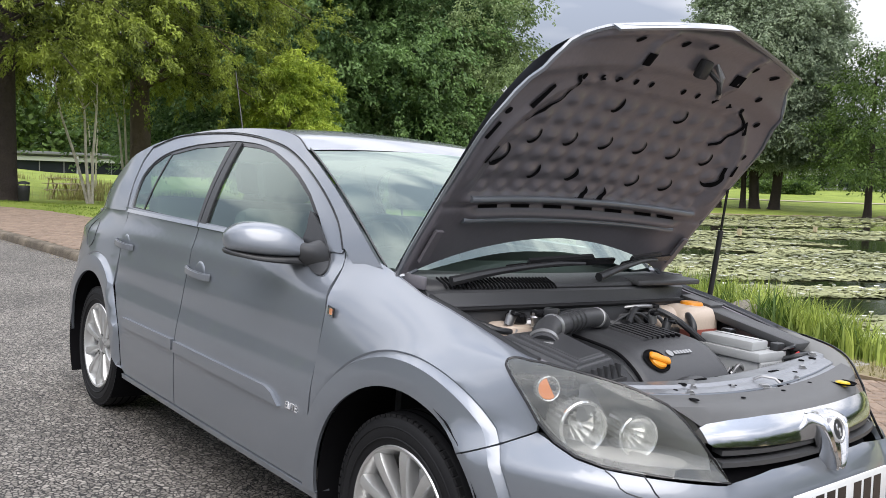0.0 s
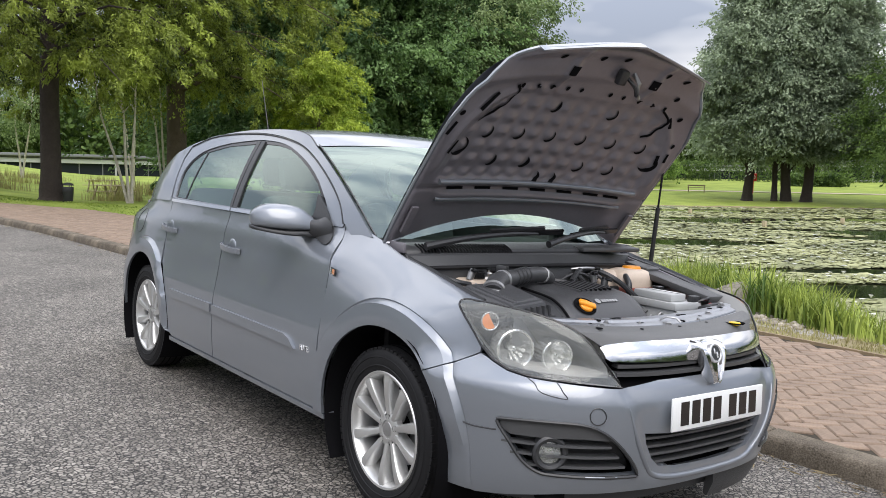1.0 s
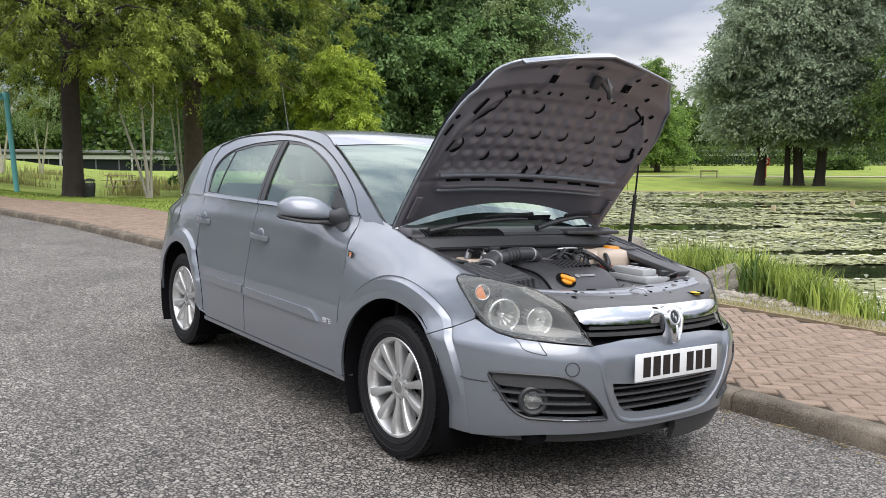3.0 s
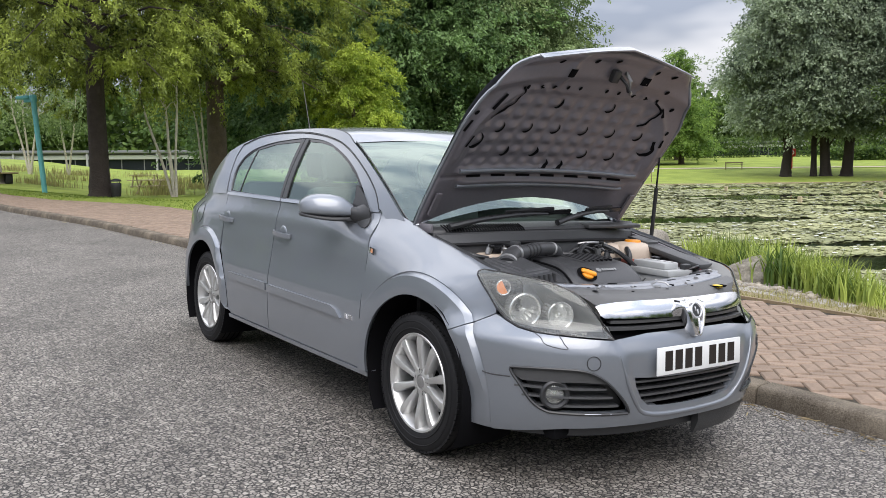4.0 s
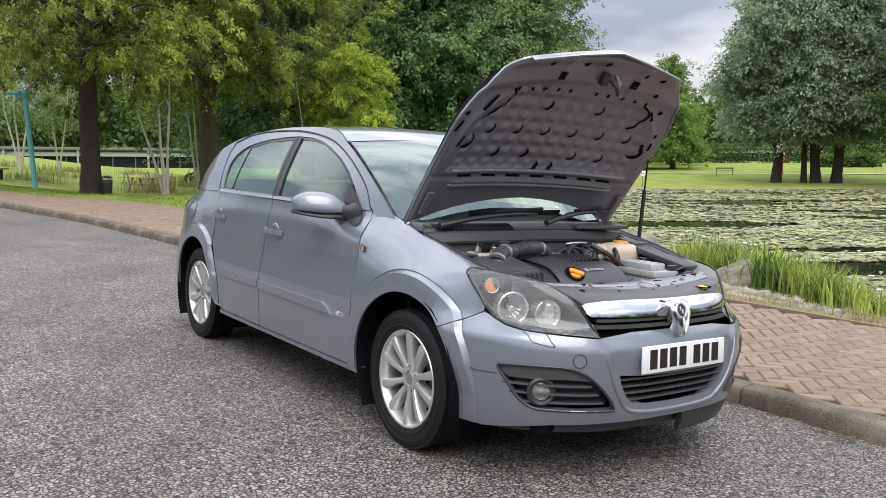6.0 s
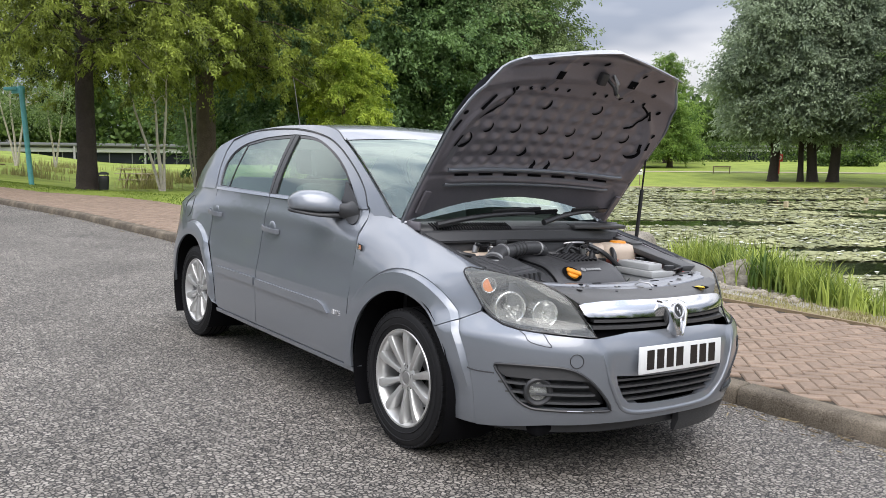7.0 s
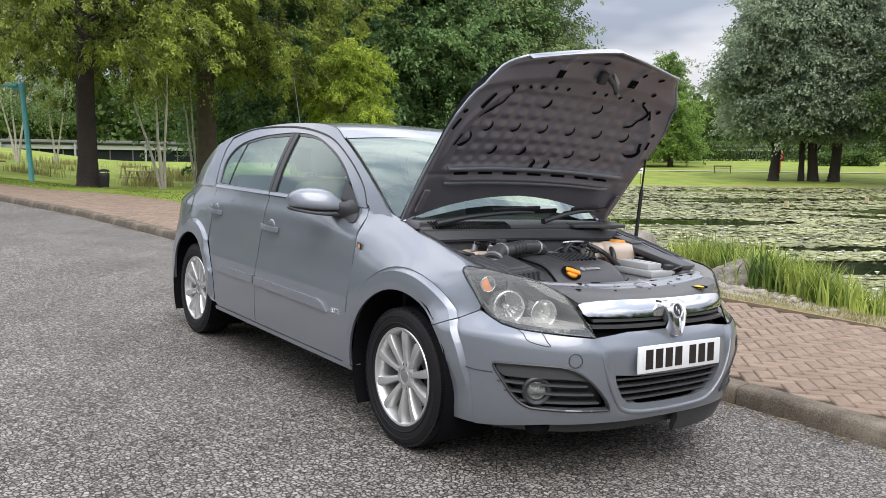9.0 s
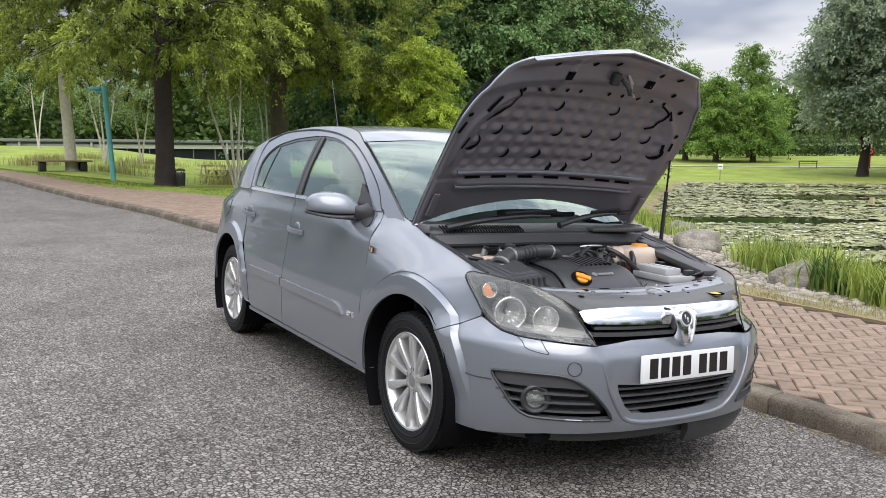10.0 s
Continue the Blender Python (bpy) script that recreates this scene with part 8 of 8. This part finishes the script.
for k in range(60):
    a = radians(36 + 0.8 * k)
    rows.append([bm.verts.new((3.1 - d * math.cos(a), -2.8 + d * math.sin(a), land_z(3.1 - d * math.cos(a), -2.8 + d * math.sin(a)) + 0.05)) for d in (89.3, 90.7)])
for r0, r1 in zip(rows, rows[1:]):
    bm.faces.new((r0[0], r0[1], r1[1], r1[0]))
tagged(part("footpath", bm, PATH_SAND), "pale gravel footpath over the far lawn", "path", kind="structure")

# ---- street furniture ----
TEAL = material("turquoise_paint", (0.13, 0.42, 0.44), 0.45, vary=0.1, scale=6, bump_scale=60)
WOOD = material("weathered_wood", (0.23, 0.17, 0.10), 0.8, vary=0.3, scale=9, bump=0.003, bump_scale=40)
WOOD_PALE = material("pale_wood", (0.42, 0.35, 0.23), 0.8, vary=0.25, scale=9, bump=0.003, bump_scale=40)
BLACK_METAL = material("black_painted_metal", (0.015, 0.015, 0.016), 0.5, vary=0.2, scale=9)
RED_PAINT = material("red_paint", (0.55, 0.03, 0.025), 0.4, vary=0.1, scale=9)
WHITE = material("white_painted", (0.75, 0.75, 0.73), 0.5, vary=0.08, scale=5)

px, py = -25.0, 2.1
pole = thing("sign_post", Matrix.Translation((px, py, land_z(px, py) - 0.02)) @ Matrix.Rotation(radians(4.0), 4, (0.8, -0.6, 0)) @ Matrix.Scale(1.4, 4), "turquoise post with a bracket at its top", "post")
part("post", tube([(0, 0, 0), (0, 0, 2.12)], 0.055, 16), TEAL, pole)
part("collar", lathe([(0.07, 1.98), (0.075, 2.0), (0.075, 2.1), (0.06, 2.13)], 16, "z"), TEAL, pole)
part("bracket", box_bm(-0.20, 0.06, -0.035, 0.035, 1.98, 2.06, 0.01, m=Matrix.Rotation(radians(-127), 4, "Z") @ Matrix.Scale(-1, 4, (1, 0, 0))), TEAL, pole)
part("lamp_box", box_bm(-0.34, -0.06, -0.10, 0.10, 2.05, 2.12, 0.02, m=Matrix.Rotation(radians(-127), 4, "Z") @ Matrix.Scale(-1, 4, (1, 0, 0))), TEAL, pole)

bx, by = -22.62, 3.6
bn = thing("litter_bin", Matrix.Translation((bx, by, land_z(bx, by) - 0.01)) @ Matrix.Scale(0.85, 4), "black litter bin beside a tree trunk", "bin")
part("body", lathe([(0.15, 0.05), (0.17, 0.35), (0.175, 0.5), (0.16, 0.52), (0.15, 0.40), (0.001, 0.38)], 20, "z"), BLACK_METAL, bn)
part("lid", lathe([(0.18, 0.56), (0.16, 0.62), (0.05, 0.66), (0.001, 0.66)], 20, "z"), BLACK_METAL, bn)
for a in (0, 2.1, 4.2):
    part("leg", tube([(0.14 * math.cos(a), 0.14 * math.sin(a), 0), (0.16 * math.cos(a), 0.16 * math.sin(a), 0.57)], 0.012, 6), BLACK_METAL, bn)


def picnic_table(x, y, turn, lab, group=""):
    t = thing("picnic_table", Matrix.Translation((x, y, land_z(x, y))) @ Matrix.Rotation(turn, 4, "Z"), lab, "table", group)
    for k in range(5):
        part("top_board", box_bm(-0.8, 0.8, -0.36 + 0.15 * k, -0.23 + 0.15 * k, 0.70, 0.74, 0.008), WOOD_PALE, t)
    for s in (-1, 1):
        for k in range(2):
            part("seat_board", box_bm(-0.8, 0.8, s * 0.72 - 0.13 + 0.14 * k, s * 0.72 - 0.01 + 0.14 * k, 0.42, 0.46, 0.008), WOOD_PALE, t)
        for e in (-0.6, 0.6):
            part("leg", ribbon([(e, s * 0.25, 0.70), (e, s * 0.62, 0.0)], 0.05, 0.09, (1, 0, 0)), WOOD_PALE, t)
    return t


picnic_table(-40.1, 9.8, 0.6, "wooden picnic table on the lawn", "picnic tables")
picnic_table(-47.0, 11.3, 1.0, "wooden picnic table on the lawn", "picnic tables")


def far_bench(x, y, turn, z0, lab):
    b = thing("bench", Matrix.Translation((x, y, z0)) @ Matrix.Rotation(turn, 4, "Z"), lab, "bench", "benches on the lawns")
    for s in (-1, 1):
        part("end_post", box_bm(s * 0.75 - 0.04, s * 0.75 + 0.04, -0.2, 0.2, 0, 0.72, 0.015), WOOD, b)
    for k in range(3):
        part("seat_board", box_bm(-0.85, 0.85, -0.2 + 0.13 * k, -0.09 + 0.13 * k, 0.44, 0.48, 0.008), WOOD, b)
    part("back_board", box_bm(-0.85, 0.85, 0.17, 0.2, 0.6, 0.72, 0.008), WOOD, b)


bz = land_z(-48.7, 68.3)
far_bench(-48.7, 68.3, 0.59, bz, "dark wooden bench on the far lawn")
far_bench(-72.6, 79.8, 0.75, land_z(-72.6, 79.8), "dark wooden bench under the conifers")
rb = thing("tree_bench", Matrix.Translation((-41.2, 2.6, land_z(-41.2, 2.6))) @ Matrix.Scale(1.5, 4), "low timber bench round a pale trunk", "bench", "benches on the lawns")
for k in range(4):
    part("seat_board", box_bm(-0.40 + 0.2 * k, -0.22 + 0.2 * k, -0.95, 0.75, 0.30, 0.35, 0.01), WOOD, rb)
for y in (-0.7, 0.5):
    part("leg", box_bm(-0.3, 0.3, y - 0.1, y + 0.1, 0, 0.30, 0.02), BLACK_METAL, rb)

lz = land_z(-44.4, 71.3)
lb = thing("lifebuoy_stand", Matrix.Translation((-44.4, 71.3, lz)) @ Matrix.Rotation(radians(37), 4, "Z") @ Matrix.Scale(1.25, 4), "red lifebuoy housing on a red post by the pond", "lifebuoy")
part("post", box_bm(-0.05, 0.05, -0.05, 0.05, 0, 1.0, 0.01), RED_PAINT, lb)
part("housing", box_bm(-0.26, 0.26, -0.05, 0.05, 0.95, 1.55, 0.045), RED_PAINT, lb)
part("ring", lathe([(0.13 + 0.03 * math.cos(a), 0.03 * math.sin(a)) for a in [2 * math.pi * k / 8 for k in range(8)]], 24, "y", m=Matrix.Translation((0, -0.06, 1.25)), closed=True), WHITE, lb)
sg = thing("notice_sign", Matrix.Translation((-44.4, 51.5, land_z(-44.4, 51.5))) @ Matrix.Rotation(radians(42), 4, "Z"), "small white notice on a post at the water", "sign")
part("post", box_bm(-0.035, 0.035, -0.03, 0.03, 0, 0.9, 0.005), WOOD, sg)
part("board", box_bm(-0.2, 0.2, -0.05, -0.03, 0.85, 1.3, 0.005), WHITE, sg)
part("printed_bar", box_bm(-0.14, 0.14, -0.054, -0.051, 1.08, 1.13), BLACK_METAL, sg)
for x, y in ((-16.0, 27.6), (-16.5, 34.6), (-27.1, 38.0)):
    w = thing("marker_stake", Matrix.Translation((x, y, WATER_Z - 0.1)), "pale wooden stake standing in the pond", "stake", "stakes in the pond")
    part("stake", box_bm(-0.08, 0.08, -0.06, 0.06, -0.1, 0.36, 0.015), WOOD_PALE, w)

# ---- buildings ----
CLADDING = material("white_cladding", (0.56, 0.57, 0.58), 0.5, vary=0.06, scale=0.6)
BRICKWALL = material("pale_grey_wall", (0.36, 0.36, 0.36), 0.8, vary=0.12, scale=0.8)
DARKGLASS = material("dark_window_glass", (0.02, 0.024, 0.028), 0.06, vary=0.15, scale=0.4)
ROOFING = material("grey_roof", (0.16, 0.165, 0.17), 0.7, vary=0.12, scale=0.8)


def office(x, y, turn, length, storeys, label, z0):
    """A low office: white bands between storeys, ribbon windows with mullions, a flat roof."""
    b = thing("office_building", Matrix.Translation((x, y, z0)) @ Matrix.Rotation(turn, 4, "Z"), label, "building")
    h = 3.2
    for s in range(storeys):
        inset = 3.0 * s
        part("wall", box_bm(-length / 2 + inset, length / 2 - inset, 0.3 + inset, 12 + inset, s * h, s * h + h), BRICKWALL, b, smooth=False)
        part("band", box_bm(-length / 2 - 0.3 + inset, length / 2 + 0.3 - inset, -0.25 + inset, 0.35 + inset, s * h + 2.55, s * h + 3.0, 0.03), CLADDING, b)
        part("plinth", box_bm(-length / 2 + inset, length / 2 - inset, inset, 0.31 + inset, s * h, s * h + 0.7, 0.02), BRICKWALL, b)
        n = int((length - 2 * inset) / 2.2)
        for k in range(n):
            step = (length - 2 * inset) / n
            x0 = -length / 2 + inset + step * k
            w = part("window", box_bm(x0 + 0.05, x0 + step - 0.05, 0.12 + inset, 0.2 + inset, s * h + 0.7, s * h + 2.55), DARKGLASS, b, smooth=False)
            part("mullion", box_bm(x0 - 0.05, x0 + 0.05, inset, 0.25 + inset, s * h + 0.7, s * h + 2.55), ROOFING, w, smooth=False)
        part("roof", box_bm(-length / 2 - 0.8 + inset, length / 2 + 0.8 - inset, -0.8 + inset, 12.5 + inset, s * h + 3.2, s * h + 3.5, 0.05), CLADDING if s else ROOFING, b)
    for k in range(int(length / 7)):
        x0 = -length / 2 + 7 * k + 1
        part("column", tube([(x0, -0.6, 0), (x0, -0.6, 3.2)], 0.12, 10), BRICKWALL, b)


office(-90.6, 25.9, radians(75), 46, 1, "low white-banded office with ribbon windows", -0.1)
office(-84, 112, radians(38), 34, 1, "pale office building beyond the far lawn", 1.2)
office(-44, 124, radians(14), 42, 1, "pale office building beyond the far lawn", 1.9)

# unseen kerb, added to reflect as a pale line in the doors
opposite = [(-19 + k, -5.05, fall(-19 + k, -5.05) + 0.06) for k in range(50)]
tagged(part("kerb_opposite", ribbon(opposite, 0.16, 0.16), material("pale_kerb", (0.46, 0.44, 0.40), 0.8, vary=0.2, scale=3), None), "unseen pale concrete kerb added across the road for its reflection", "kerb", kind="structure")

# ---- brick pavement, last ----
BRICK = material("worn_brick", (0.235, 0.170, 0.122), 0.85, vary=0.34, scale=11, bump=0.004, bump_scale=70, speck=0.10, objects=0.14)
BRICK_J = material("worn_brick_joined", (0.235, 0.170, 0.122), 0.85, vary=0.34, scale=11, bump=0.004, bump_scale=70, speck=0.10, island=0.14)


def brick_shape(c=0.007, l=0.0950, w=0.0450, d=0.03):
    vs = [(sx * (l - e), sy * (w - e), z) for z, e in ((-d, 0.0), (-c, 0.0), (0.0, c)) for sx, sy in ((-1, -1), (1, -1), (1, 1), (-1, 1))]
    fs = [(4 * i + k, 4 * i + (k + 1) % 4, 4 * i + 4 + (k + 1) % 4, 4 * i + 4 + k) for i in range(2) for k in range(4)] + [(8, 9, 10, 11)]
    return vs, fs


def lay_bricks():
    vs0, fs0 = brick_shape()
    me = bpy.data.meshes.new("brick")
    me.from_pydata(vs0, [], fs0)
    me.materials.append(BRICK)
    rng = random.Random(3)
    vs, fs = [], []
    pavement = bpy.data.objects["pavement"]
    turn = radians(45)
    cu, su = math.cos(turn), math.sin(turn)
    made = 0
    for i in range(-330, 140):
        for k in range(-60, 340):
            r = (i - k) % 4
            if r == 0:
                u, v, a = i + 1.0, k + 0.5, 0.0
            elif r == 3:
                u, v, a = i + 0.5, k + 1.0, math.pi / 2
            else:
                continue
            x, y = 0.1 * (u * cu - v * su), 0.1 * (u * su + v * cu)
            if not (-31.0 < x < 8.5) or not (kerb_y(x) + 0.20 < y < back_y(x) - 0.05):
                continue
            rot = a + turn + rng.gauss(0, 0.008)
            z = fall(x, y) + KERB_H + rng.gauss(0, 0.0012)
            if -0.65 < x < 1.6 and made < 300:
                ob = new("brick", me)
                ob.parent = pavement
                ob.location, ob.rotation_euler = (x, y, z), (rng.gauss(0, 0.006) - 0.028, rng.gauss(0, 0.006) + 0.021, rot)
                made += 1
            else:
                c, s, o = math.cos(rot), math.sin(rot), len(vs)
                vs += [(x + p * c - q * s, y + p * s + q * c, z + h - 0.021 * (p * c - q * s) - 0.028 * (p * s + q * c)) for p, q, h in vs0]
                fs += [tuple(o + j for j in f) for f in fs0]
    rest = link_mesh("laid_bricks", vs, fs, BRICK_J, pavement, "more worn bricks of the pavement")
    tagged(rest, kind="stuff")


lay_bricks()
edge_line = [(x, back_y(x) + 0.015, fall(x, back_y(x)) + KERB_H - 0.02) for x in [-15 + 0.25 * k for k in range(100)]]
tagged(part("pavement_edging", ribbon(edge_line, 0.07, 0.03), WOOD, None), "dark timber edging along the bricks", "edging", kind="structure")


def litter():
    """Dry leaves and stalks in the gutter."""
    rng = np.random.default_rng(9)
    x = np.concatenate([rng.uniform(-0.5, 4, 260), rng.uniform(-14, -5, 160)])
    y = np.array([kerb_y(a) for a in x]) - np.abs(rng.normal(size=len(x))) * 0.09 - 0.02
    z = np.array([fall(a, b) for a, b in zip(x, y)]) + 0.006
    ax = rng.normal(size=(len(x), 3)) * np.array((1, 0.35, 0.05)) + np.array((0.6, 0, 0))
    straw = leaf_material("dry_leaf", (0.16, 0.115, 0.06), (0.42, 0.34, 0.19), big=3)
    tagged(leaf_mesh("gutter_litter", np.stack([x, y, z], 1), ax, rng.uniform(0.02, 0.11, len(x)), rng.uniform(0.003, 0.010, len(x)), straw), "dry leaves and stalks along the kerb", "litter", kind="stuff")


litter()
